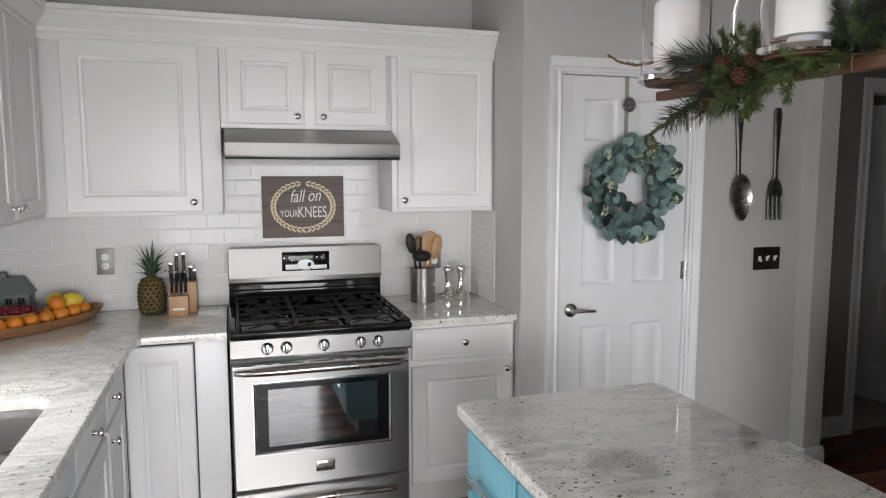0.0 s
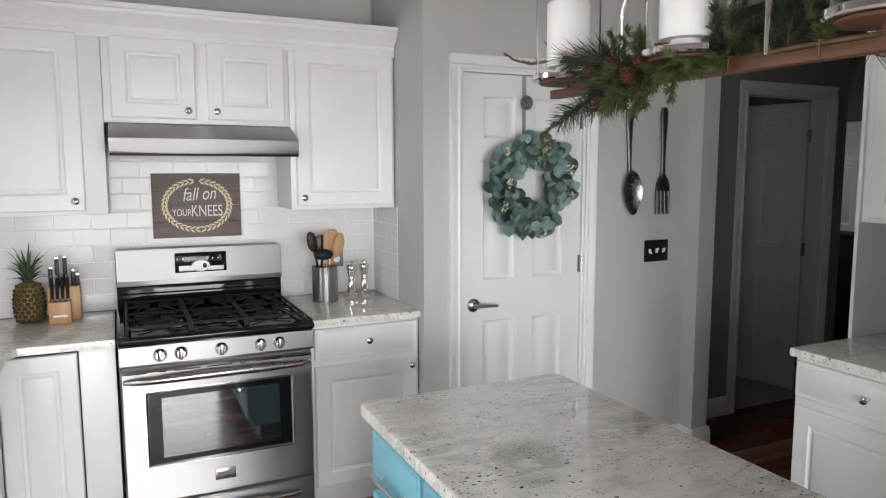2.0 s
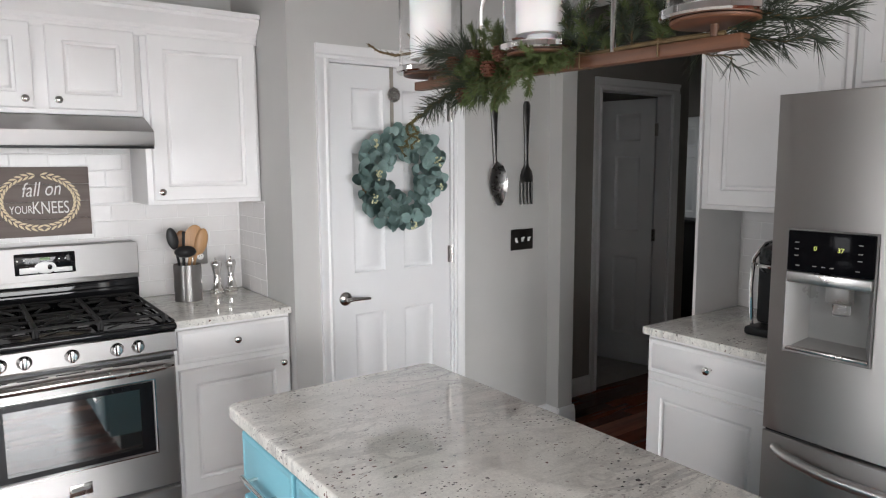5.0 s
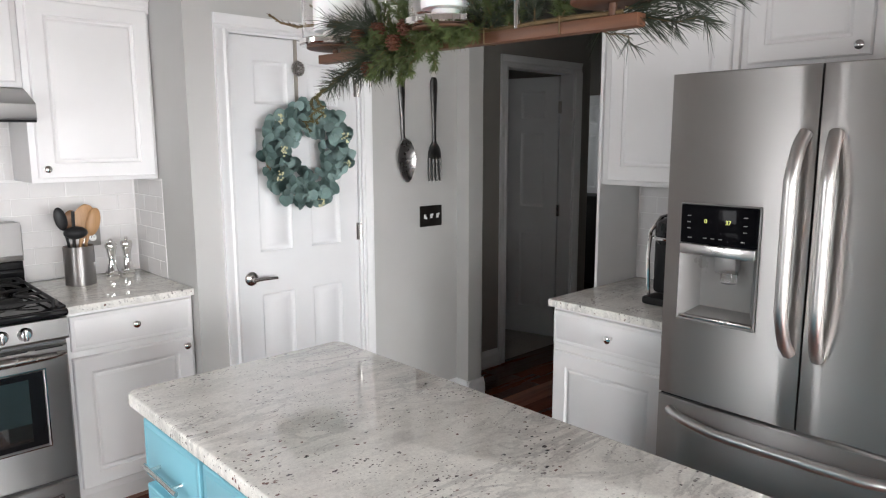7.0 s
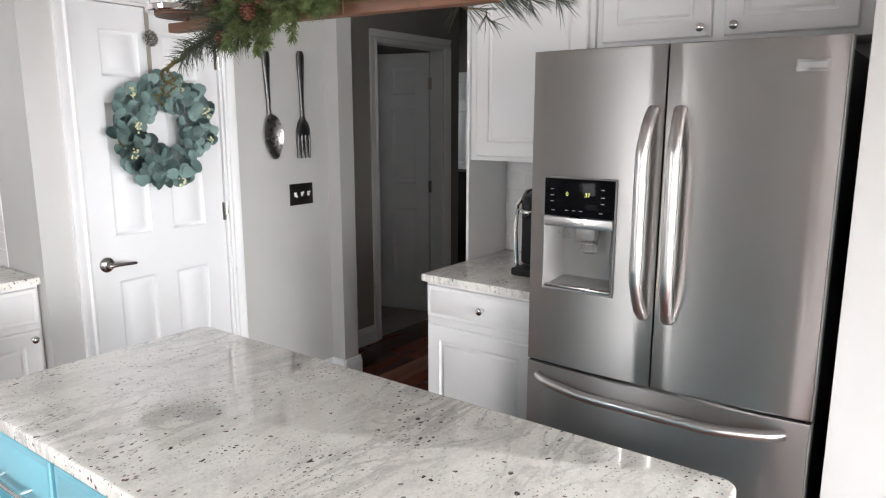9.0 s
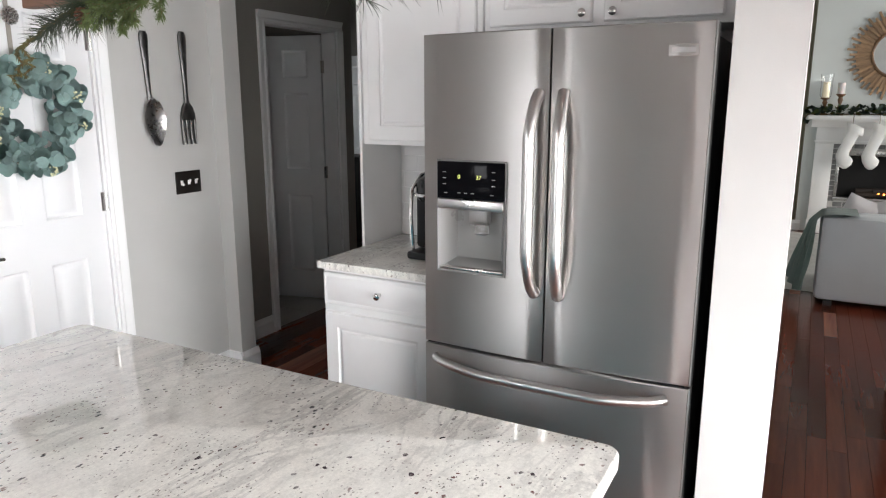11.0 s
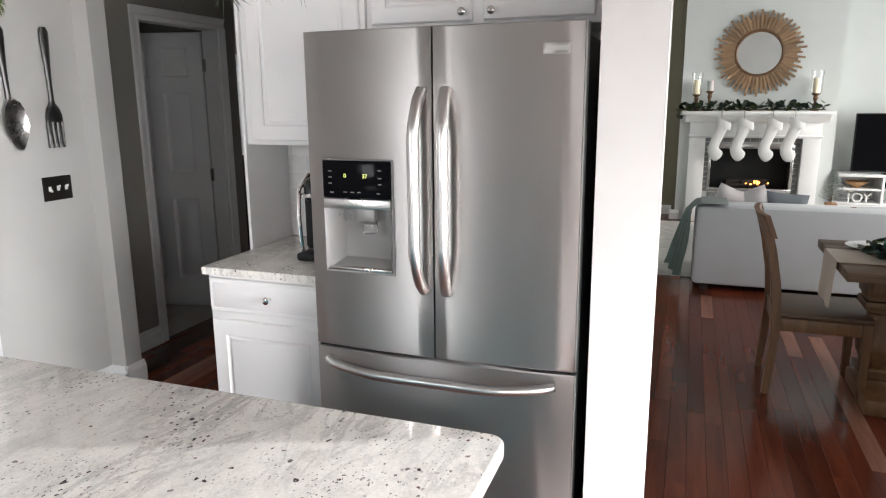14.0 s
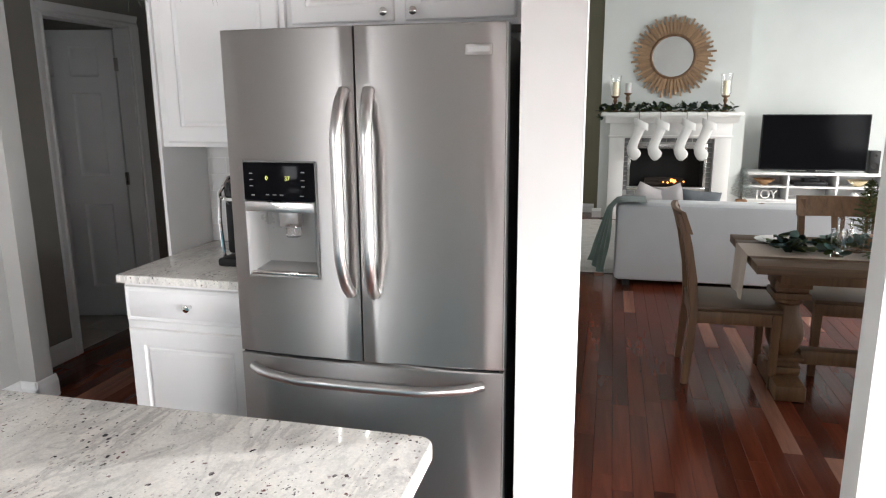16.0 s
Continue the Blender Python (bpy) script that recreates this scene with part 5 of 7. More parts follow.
part("tray_body", bm, TRAYW, tray)


def fruit(name, label, cat, local, r, sx, material, tip=False, rz=0.0):
    c = TR @ Vector(local)
    bm = bmesh.new()
    ball(bm, (0, 0, 0), r, sx, 1, 0.96, 20, 14)
    if tip:
        for v in bm.verts:
            if abs(v.co.x) > r * sx * 0.72:
                v.co.x *= 1.10
                v.co.y *= 0.9
                v.co.z *= 0.9
    else:
        for v in bm.verts:
            if v.co.z > r * 0.86:
                v.co.z -= (v.co.z - r * 0.86) * 0.6
    bm.transform(Matrix.Translation(c) @ Matrix.Rotation(rz, 4, "Z") @ Matrix.Rotation(rnd.uniform(-0.6, 0.6), 4, "X"))
    ob = part(name, bm, material, None, label)
    return tagged(ob, category=cat, group="fruit in the tray")


for x, y in ((-0.26, -0.045), (-0.19, -0.054), (-0.12, -0.056), (-0.05, -0.056), (0.02, -0.054), (0.09, -0.050), (0.16, -0.042), (0.225, -0.022), (0.085, 0.018), (0.155, 0.026), (-0.25, 0.025), (0.235, 0.045)):
    fruit("orange", "small round orange in the wooden tray", "orange", (x, y, 0.047), rnd.uniform(0.031, 0.0345), 1.0, ORANGE)
fruit("orange", "round orange resting on the others", "orange", (0.10, -0.022, 0.092), 0.033, 1.0, ORANGE)
fruit("lemon", "yellow lemon resting on the oranges", "lemon", (0.178, -0.012, 0.092), 0.036, 1.28, LEMON, True, 0.3)
fruit("lemon", "yellow lemon resting on the oranges", "lemon", (0.155, 0.055, 0.092), 0.035, 1.25, LEMON, True, 1.0)
fruit("lemon", "yellow lemon lying in the wooden tray", "lemon", (0.20, 0.075, 0.050), 0.030, 1.25, LEMON, True, 0.2)
bd = thing("berry_dish", "shallow pale dish heaped with dark red berries", "dish", tuple(TR @ Vector((-0.06, 0.035, 0.02))))
bm = bmesh.new()
lathe(bm, [(0.055, 0.0), (0.075, 0.02), (0.092, 0.050), (0.095, 0.052), (0.090, 0.050), (0.07, 0.022), (0.0, 0.016)], tuple(TR @ Vector((-0.06, 0.030, 0.030))), 28)
part("dish_body", bm, BLOCK, bd, "pale wooden dish")
bm = bmesh.new()
for k in range(70):
    a, r = k * 2.39996, 0.078 * math.sqrt(k / 70)
    ball(bm, tuple(TR @ Vector((-0.06 + r * math.cos(a), 0.030 + r * math.sin(a), 0.090 - 0.9 * r * r + rnd.uniform(0, 0.006)))), 0.0085, u=8, v=5)
tagged(part("berries", bm, BERRY, bd, "dark red berries"), kind="stuff")

# tin house
hs = thing("tin_house", "small grey-green tin house lantern with windows", "lantern", (-1.015, 3.50, 0.915))
part("house_body", boxes((-1.085, -0.925, 3.47, 3.575, 0.9155, 1.035), bevel=0.001), HOUSE, hs)
bm = bmesh.new()
v = [bm.verts.new(p) for p in ((-1.092, 3.458, 1.030), (-0.915, 3.458, 1.030), (-0.955, 3.500, 1.105), (-1.092, 3.500, 1.105), (-1.092, 3.585, 1.030), (-0.915, 3.585, 1.030), (-0.955, 3.545, 1.105), (-1.092, 3.545, 1.105))]
for q in ((0, 1, 2, 3), (5, 4, 7, 6), (1, 5, 6, 2), (3, 2, 6, 7), (0, 3, 7, 4), (0, 4, 5, 1)):
    bm.faces.new([v[i] for i in q])
part("house_roof", bm, HOUSE, hs, "tin roof")
part("chimney", boxes((-1.05, -1.02, 3.505, 3.535, 1.10, 1.128), bevel=0.001), HOUSE, hs)
for x in (-1.055, -1.005, -0.955):
    for z in (0.945, 0.99):
        part("window", boxes((x - 0.013, x - 0.001, 3.4685, 3.4705, z, z + 0.026), (x + 0.001, x + 0.013, 3.4685, 3.4705, z, z + 0.026)), BLACKP, hs, "dark little window")

# pineapple
pa = thing("pineapple", "whole ripe pineapple with a spiky crown", "pineapple", (-0.412, 3.46, 0.915))
bm = bmesh.new()
prof = [(0.030, 0.0), (0.048, 0.006), (0.056, 0.03), (0.0595, 0.07), (0.058, 0.11), (0.052, 0.145), (0.038, 0.168), (0.018, 0.176), (0.0, 0.176)]
lathe(bm, prof, (-0.412, 3.46, 0.9155), 28)
part("fruit_body", bm, PINEA, pa, "golden brown rind")
me = bpy.data.meshes.new("eye")
bm = bmesh.new()
v0 = [bm.verts.new((0.0105 * math.cos(math.pi * k / 3) * (1.15 if k % 3 else 1), 0, 0.0098 * math.sin(math.pi * k / 3))) for k in range(6)]
v1 = [bm.verts.new((v.co.x * 0.55, -0.0045, v.co.z * 0.55)) for v in v0]
tip = bm.verts.new((0, -0.0065, 0.002))
skin(bm, v0, v1)
for i in range(6):
    bm.faces.new((v1[i], v1[(i + 1) % 6], tip))
bm.to_mesh(me)
bm.free()
me.materials.append(PINEEYE)
pi_ = whole(pa).inverted()
for row in range(9):
    h = 0.012 + 0.0182 * row
    r = np.interp(h, [p[1] for p in prof], [p[0] for p in prof])
    for k in range(15):
        a = 2 * math.pi * (k + 0.5 * (row % 2)) / 15
        o = new("eye", me)
        o.matrix_basis = Matrix.Translation((-0.412 + r * math.sin(a), 3.46 - r * math.cos(a), 0.9155 + h)) @ Matrix.Rotation(a, 4, "Z") @ Matrix.Diagonal((r / 0.058, 1, 1, 1))
        o.parent = pa
        o.matrix_parent_inverse = pi_


def blade(bm, base, ang, length, lean, width, droop=0.0):
    """A tapering leaf blade that rises from base and leans outwards."""
    pv = None
    d = Vector((math.cos(ang), math.sin(ang), 0))
    side = Vector((-math.sin(ang), math.cos(ang), 0))
    p, el = Vector(base), math.pi / 2 - lean * 0.35
    n = 6
    for i in range(n + 1):
        t = i / n
        w = width * (1 - t) ** 0.7 * (0.75 + 0.5 * min(t * 3, 1) * 0.5)
        q = [bm.verts.new(p - side * w - d * 0.25 * w), bm.verts.new(p + Vector((0, 0, -0.15 * w))), bm.verts.new(p + side * w - d * 0.25 * w)]
        if pv:
            bm.faces.new((pv[0], pv[1], q[1], q[0]))
            bm.faces.new((pv[1], pv[2], q[2], q[1]))
        pv = q
        el -= (lean + droop * t) / n
        p = p + (d * math.cos(el) + Vector((0, 0, math.sin(el)))) * (length / n)


for k in range(34):
    bm = bmesh.new()
    t = k / 33
    blade(bm, (-0.412 + 0.012 * math.cos(k * 2.4), 3.46 + 0.012 * math.sin(k * 2.4), 1.083 + 0.045 * t), k * 2.39996, rnd.uniform(0.07, 0.105) + 0.045 * t, 1.35 - 0.9 * t + rnd.uniform(-0.2, 0.2), 0.0125 - 0.004 * t, 0.9 * (1 - t))
    part("crown_leaf", bm, PINELEAF, pa, smooth=True)
bm = bmesh.new()
blade(bm, (-0.405, 3.455, 1.11), radians(-8), 0.20, 0.75, 0.007, 0.5)
part("crown_leaf", bm, PINELEAF, pa)
bm = bmesh.new()
blade(bm, (-0.418, 3.455, 1.11), radians(200), 0.14, 1.0, 0.006, 1.2)
part("crown_leaf", bm, PINELEAF, pa)

# knife block
kb = thing("knife_block", "honey maple knife block full of steel-handled knives", "knife block", (-0.28, 3.42, 0.915))
part("block", boxes((-0.336, -0.212, 3.415, 3.53, 0.9155, 1.065), bevel=0.003), BLOCK, kb, "maple block")
part("front_block", boxes((-0.331, -0.247, 3.345, 3.414, 0.9155, 1.010), bevel=0.003), BLOCK, kb, "low maple front block")
part("label_bar", boxes((-0.315, -0.262, 3.3435, 3.3452, 0.945, 0.954)), CHALK, kb, "pale blank label")
for i in range(4):
    x = -0.319 + 0.020 * i
    bm = bmesh.new()
    tube(bm, [(x, 3.385, 1.008), (x, 3.40, 1.065), (x, 3.41, 1.11)], [0.006, 0.0075, 0.0065], 8)
    k = part("steak_knife", bm, BLACKP, kb, "dark knife handle")
    bm = bmesh.new()
    tube(bm, [(x, 3.382, 0.998), (x, 3.3865, 1.018)], 0.0072, 8)
    part("bolster", bm, CHROME, k)
    bm = bmesh.new()
    tube(bm, [(x, 3.4095, 1.108), (x, 3.4125, 1.118)], 0.007, 8)
    part("pommel", bm, CHROME, k)
for x, y, h in ((-0.325, 3.45, 0.09), (-0.300, 3.47, 0.13), (-0.268, 3.46, 0.135), (-0.240, 3.48, 0.07), (-0.222, 3.46, 0.055)):
    bm = bmesh.new()
    box(bm, x - 0.008, x + 0.008, y - 0.011, y + 0.011, 1.062, 1.062 + h, 0.003)
    k = part("knife_handle", bm, BLACKP, kb, "black knife handle")
    bm = bmesh.new()
    box(bm, x - 0.0085, x + 0.0085, y - 0.0115, y + 0.0115, 1.062 + h - 0.01, 1.062 + h + 0.002, 0.002)
    part("cap", bm, CHROME, k)

# utensil crock
cr = thing("utensil_crock", "faceted stainless steel crock", "crock", (0.885, 3.385, 0.915), "")
bm = bmesh.new()
lathe(bm, [(0.064, 0.0), (0.066, 0.003), (0.066, 0.174), (0.0645, 0.176), (0.061, 0.174), (0.060, 0.01), (0.0, 0.008)], (0.885, 3.385, 0.9155), 10)
part("crock_body", bm, STEEL_X, cr)


def utensil(name, label, cat, pts, rs, head, head_mat, mat):
    bm = bmesh.new()
    tube(bm, pts, rs, 8)
    t = thing(name, label, cat, tuple(pts[0]), "utensils in the crock")
    part("shaft", bm, mat, t)
    bm = bmesh.new()
    c, sx, sy, sz, tilt = head
    ball(bm, (0, 0, 0), 1.2, sx, sy, sz, 14, 10)
    bm.transform(Matrix.Translation(c) @ Matrix.Rotation(tilt, 4, "Y"))
    part("head", bm, head_mat, t)


utensil("ladle", "black nylon ladle standing in the crock", "ladle", [(0.87, 3.39, 0.93), (0.865, 3.37, 1.10), (0.868, 3.36, 1.25)], 0.007, ((0.868, 3.345, 1.155), 0.042, 0.03, 0.024, 0), BLACKP, BLACKP)
utensil("slotted_spoon", "black nylon spoon standing in the crock", "spoon", [(0.865, 3.41, 0.93), (0.85, 3.40, 1.10), (0.835, 3.40, 1.19)], 0.006, ((0.826, 3.40, 1.215), 0.022, 0.008, 0.045, -0.2), BLACKP, BLACKP)
utensil("wooden_spoon", "wooden spoon standing in the crock", "spoon", [(0.90, 3.42, 0.93), (0.93, 3.42, 1.10), (0.95, 3.42, 1.16)], 0.007, ((0.965, 3.42, 1.19), 0.026, 0.009, 0.055, 0.25), BLOCK, BLOCK)
utensil("wooden_spatula", "pale wooden spatula standing in the crock", "spatula", [(0.88, 3.43, 0.93), (0.91, 3.43, 1.10), (0.915, 3.43, 1.14)], 0.008, ((0.930, 3.43, 1.195), 0.042, 0.006, 0.066, 0.22), BLOCK, BLOCK)
utensil("wooden_spoon", "reddish wooden spoon standing in the crock", "spoon", [(0.89, 3.44, 0.93), (0.885, 3.44, 1.10), (0.885, 3.44, 1.15)], 0.007, ((0.882, 3.44, 1.195), 0.03, 0.008, 0.045, -0.1), TRAYW, TRAYW)
wk = thing("whisk", "steel balloon whisk standing in the crock", "whisk", (0.92, 3.45, 0.93), "utensils in the crock")
bm = bmesh.new()
tube(bm, [(0.915, 3.44, 0.93), (0.93, 3.45, 1.12)], 0.007, 8)
part("shaft", bm, SATIN, wk)
bm = bmesh.new()
for k in range(5):
    a = math.pi * k / 5
    tube(bm, [(0.930 + 0.027 * math.sin(math.pi * i / 12) ** 0.7 * math.copysign(1, 6 - i) * (i != 6) * math.cos(a), 3.45 + 0.027 * math.sin(math.pi * i / 12) ** 0.7 * math.copysign(1, 6 - i) * (i != 6) * math.sin(a) * (abs(6 - i) > 1), 1.12 + 0.135 * (1 - abs(6 - i) / 6) ** 0.7) for i in range(13)], 0.0012, 5, False)
part("wires", bm, CHROME, wk)

# pepper and salt mills
def mill(x, y):
    m = thing("pepper_mill", "polished steel pepper mill on granite", "pepper mill", (x, y, 0.915), "mills")
    bm = bmesh.new()
    lathe(bm, [(0.0287, 0.0), (0.0310, 0.004), (0.0310, 0.022), (0.0276, 0.026), (0.0293, 0.030), (0.0293, 0.040), (0.0242, 0.046), (0.0184, 0.075), (0.0167, 0.100), (0.0196, 0.125), (0.0236, 0.140), (0.0236, 0.146)], (x, y, 0.9155), 24)
    part("mill_body", bm, CHROME, m)
    bm = bmesh.new()
    lathe(bm, [(0.0247, 0.1465), (0.0276, 0.152), (0.0270, 0.165), (0.0207, 0.174), (0.0080, 0.177), (0.0069, 0.182), (0.0080, 0.187), (0.0046, 0.192), (0.0, 0.193)], (x, y, 0.9155), 24)
    part("mill_cap", bm, CHROME, m)


mill(1.028, 3.405)
mill(1.105, 3.425)

# coffee machine
km = thing("coffee_machine", "black and chrome single-cup coffee machine", "coffee machine", (2.54, 1.33, 0.915))
part("base", boxes((2.38, 2.70, 1.235, 1.425, 0.9155, 0.950), bevel=0.012), BLACKP, km)
part("column", boxes((2.45, 2.70, 1.240, 1.422, 0.950, 1.18), bevel=0.02), BLACKP, km)
bm = bmesh.new()
lathe(bm, [(0.0, 0.0), (0.085, 0.0), (0.095, 0.02), (0.095, 0.06), (0.088, 0.085), (0.06, 0.103), (0.0, 0.108)], (2.49, 1.33, 1.155), 28)
head = part("brew_head", bm, BLACK, km, "glossy black brew head")
bm = bmesh.new()
tube(bm, [(2.49 + 0.098 * math.cos(a), 1.33 + 0.098 * math.sin(a), 1.18) for a in [2 * math.pi * i / 28 for i in range(29)]], 0.008, 8, False)
part("chrome_band", bm, CHROME, head)
bm = bmesh.new()
for s in (-1, 1):
    tube(bm, [(2.425, 1.33 + s * 0.088, 0.945), (2.42, 1.33 + s * 0.094, 1.10), (2.43, 1.33 + s * 0.093, 1.20), (2.47, 1.33 + s * 0.075, 1.255), (2.54, 1.33 + s * 0.05, 1.268)], 0.008, 8)
part("chrome_trim", bm, CHROME, km, "chrome side trim")
bm = bmesh.new()
lathe(bm, [(0.03, 0.0), (0.042, 0.01), (0.045, 0.12), (0.040, 0.16), (0.038, 0.16), (0.042, 0.12), (0.039, 0.012), (0.0, 0.006)], (2.60, 1.405, 0.9505), 20)
part("water_tank", bm, GLASS, km, "clear water tank")

# ---- hanging candle beam over the island ----
beam = thing("candle_chandelier", "hanging wooden beam with glass candle cups", "chandelier", (0.885, 0.973, 1.73))
bm = boxes((0.872, 0.896, 0.566, 1.374, 1.7235, 1.7425), bevel=0.002)
bm.transform(Matrix.Translation((0, 0.973, 1.733)) @ Matrix.Rotation(radians(0.75), 4, "X") @ Matrix.Translation((0, -0.973, -1.733)))
part("beam", bm, BOARD, beam, "reddish weathered wooden beam")
for y in (1.325, 0.970, 0.615):
    bm = bmesh.new()
    lathe(bm, [(0.060, 0.0), (0.062, 0.002), (0.062, 0.005), (0.0, 0.0055)], (0.885, y, 1.7565), 32)
    lathe(bm, [(0.006, -0.024), (0.006, 0.0)], (0.885, y, 1.7565), 12)
    disc = part("wooden_disc", bm, BOARD, beam, "round wooden disc")
    bm = bmesh.new()
    lathe(bm, [(0.0, 0.0), (0.075, 0.0), (0.078, 0.003), (0.078, 0.012), (0.075, 0.014), (0.0, 0.014)], (0.885, y, 1.7625), 32)
    part("metal_plate", bm, CHROME, disc, "polished metal plate")
    bm = bmesh.new()
    lathe(bm, [(0.0710, 0.0), (0.0710, 0.178), (0.0693, 0.1795), (0.0680, 0.178), (0.0680, 0.0)], (0.885, y, 1.7768), 36)
    cup = part("glass_cup", bm, GLASS, beam, "clear glass candle cup")
    cup.visible_shadow = False
    bm = bmesh.new()
    lathe(bm, [(0.0, 0.0), (0.026, 0.0), (0.026, 0.016), (0.045, 0.017), (0.0465, 0.022), (0.0465, 0.150), (0.043, 0.155), (0.02, 0.151), (0.0, 0.150)], (0.885, y, 1.7768), 32)
    part("candle", bm, WAX, beam, "thick white pillar candle")
for s in (1, -1):
    bm = bmesh.new()
    y0 = 0.973 + s * 0.173
    tube(bm, [(0.885, y0, 1.735), (0.885, y0, 1.862), (0.885, y0 - s * 0.006, 1.880), (0.885, y0 - s * 0.03, 1.93), (0.885, 0.973 + s * 0.02, 2.16)], 0.005, 10)
    part("rod", bm, CHROME, beam, "slender polished hanging rod")
bm = bmesh.new()
tube(bm, [(0.885, 0.973, 2.14), (0.885, 0.973, 3.265)], 0.008, 10)
lathe(bm, [(0.06, 3.28), (0.06, 3.2985), (0.0, 3.2995)], (0.885, 0.973, 0.0), 24)
lathe(bm, [(0.0, 3.26), (0.03, 3.262), (0.06, 3.28)], (0.885, 0.973, 0.0), 24)
part("stem", bm, CHROME, beam)

garland = thing("pine_garland", "artificial pine and fir garland draped along the beam", "garland", (0.885, 0.973, 1.75))


def spray(stem_bm, leaf_bm, pts, n, length, spread, width, taper=0.4, stem_r=0.0016):
    """Needles all round a curved twig, pointing forwards along it."""
    pts = [Vector(p) for p in pts]
    tube(stem_bm, pts, [stem_r * (1.2 - 0.8 * i / (len(pts) - 1)) for i in range(len(pts))], 5)
    for k in range(n):
        t = (k + rnd.random()) / n
        f = t * (len(pts) - 1)
        i = min(int(f), len(pts) - 2)
        p = pts[i].lerp(pts[i + 1], f - i)
        d = (pts[i + 1] - pts[i]).normalized()
        s = d.orthogonal().normalized()
        s.rotate(Matrix.Rotation(rnd.uniform(0, 6.283), 3, d))
        l = length * rnd.uniform(0.7, 1.15) * (1 - taper * t)
        way = (d * math.cos(spread) + s * math.sin(spread)).normalized()
        bend = Vector((0, 0, -0.08 * l))
        wd = way.cross(d).normalized() * width
        q = [p + wd, p - wd, p + way * l * 0.55 - wd * 0.9, p + way * l * 0.55 + wd * 0.9]
        e = p + way * l + bend
        v = [leaf_bm.verts.new(x) for x in q] + [leaf_bm.verts.new(e)]
        leaf_bm.faces.new((v[0], v[1], v[2], v[3]))
        leaf_bm.faces.new((v[3], v[2], v[4]))
        up = way.cross(wd).normalized() * width
        v = [leaf_bm.verts.new(x) for x in (p + up, p - up, p + way * l * 0.6 - up * 0.8, p + way * l * 0.6 + up * 0.8)] + [leaf_bm.verts.new(e)]
        leaf_bm.faces.new((v[0], v[1], v[2], v[3]))
        leaf_bm.faces.new((v[3], v[2], v[4]))


def curve(a, b, sag=0.0, n=7, wob=0.01):
    a, b = Vector(a), Vector(b)
    return [a.lerp(b, i / n) + Vector((rnd.uniform(-wob, wob), rnd.uniform(-wob, wob), -sag * math.sin(math.pi * i / n) + rnd.uniform(-wob, wob) * 0.6)) * (1 if 0 < i else 0) for i in range(n + 1)]


def twig(name, sprays, material, label):
    sb, lb = bmesh.new(), bmesh.new()
    for a, b, sag, n, l, sp, w in sprays:
        spray(sb, lb, curve(a, b, sag), n, l, sp, w)
    st = part(name, sb, STEM, garland, label)
    me = bpy.data.meshes.new("needles")
    lb.to_mesh(me)
    lb.free()
    me.materials.append(material)
    o = new("needles", me)
    o.parent = st
    o["kind"] = "stuff"
    o["label"] = "many slender green needles"


X = 0.885
bm = bmesh.new()
tube(bm, [(X + 0.008 * math.sin(i * 1.3), 1.30 - 0.07 * i, 1.7515 - 0.0009 * i) for i in range(11)], 0.004, 6)
part("main_stem", bm, STEM, garland, "brown garland stem lying on the beam")
for yy in (1.22, 1.05, 0.86, 0.70):
    bm = bmesh.new()
    tube(bm, [(X - 0.0155, yy, 1.722), (X - 0.0155, yy, 1.7475), (X + 0.0125, yy, 1.7475), (X + 0.0125, yy, 1.722), (X - 0.0155, yy, 1.722)], 0.0015, 5)
    part("wire_tie", bm, STEM, garland, "thin wire tie round the beam")
# the bare end twig and its long needles
for path, rad in (([(0.868, 1.15, 1.752), (0.86, 1.24, 1.790), (0.845, 1.33, 1.806), (0.83, 1.385, 1.806), (0.815, 1.43, 1.818), (0.80, 1.458, 1.838)], 0.0045), ([(0.868, 1.15, 1.752), (0.86, 1.25, 1.796), (0.855, 1.32, 1.818), (0.85, 1.345, 1.830), (0.85, 1.358, 1.850)], 0.0042)):
    bm = bmesh.new()
    n = len(path) - 1
    tube(bm, path, [rad * (1 - 0.55 * i / n) for i in range(n + 1)], 7)
    for i in range(n):
        p, q = Vector(path[i]), Vector(path[i + 1])
        for k in range(9):
            c = p.lerp(q, k / 9)
            d = Vector((rnd.uniform(-1, 1), rnd.uniform(-1, 1), rnd.uniform(-1, 1))) * rad * 1.7
            tube(bm, [c, c + d * 0.6, c + d + (q - p).normalized() * 0.007], [0.0016, 0.0012, 0.0004], 4)
    part("end_twig", bm, STEM, garland, "scaly brown bare twig end")
twig("pine_twig", [((0.87, 1.11, 1.752), (0.85, 1.27, 1.800), 0, 240, 0.095, 0.6, 0.0006), ((0.865, 1.12, 1.752), (0.845, 1.20, 1.800), 0, 170, 0.095, 0.6, 0.0006), ((0.87, 1.12, 1.755), (0.86, 1.15, 1.790), 0, 120, 0.095, 0.55, 0.0006)], NEEDLE, "long-needled pine twig")
twig("pine_twig", [((0.868, 1.15, 1.735), (0.85, 1.31, 1.670), -0.008, 340, 0.066, 1.0, 0.0006), ((0.868, 1.13, 1.735), (0.855, 1.19, 1.69), 0, 180, 0.070, 0.9, 0.0006), ((0.868, 1.10, 1.735), (0.858, 1.13, 1.70), 0, 140, 0.066, 0.8, 0.0006)], NEEDLE, "drooping long-needled pine twig")
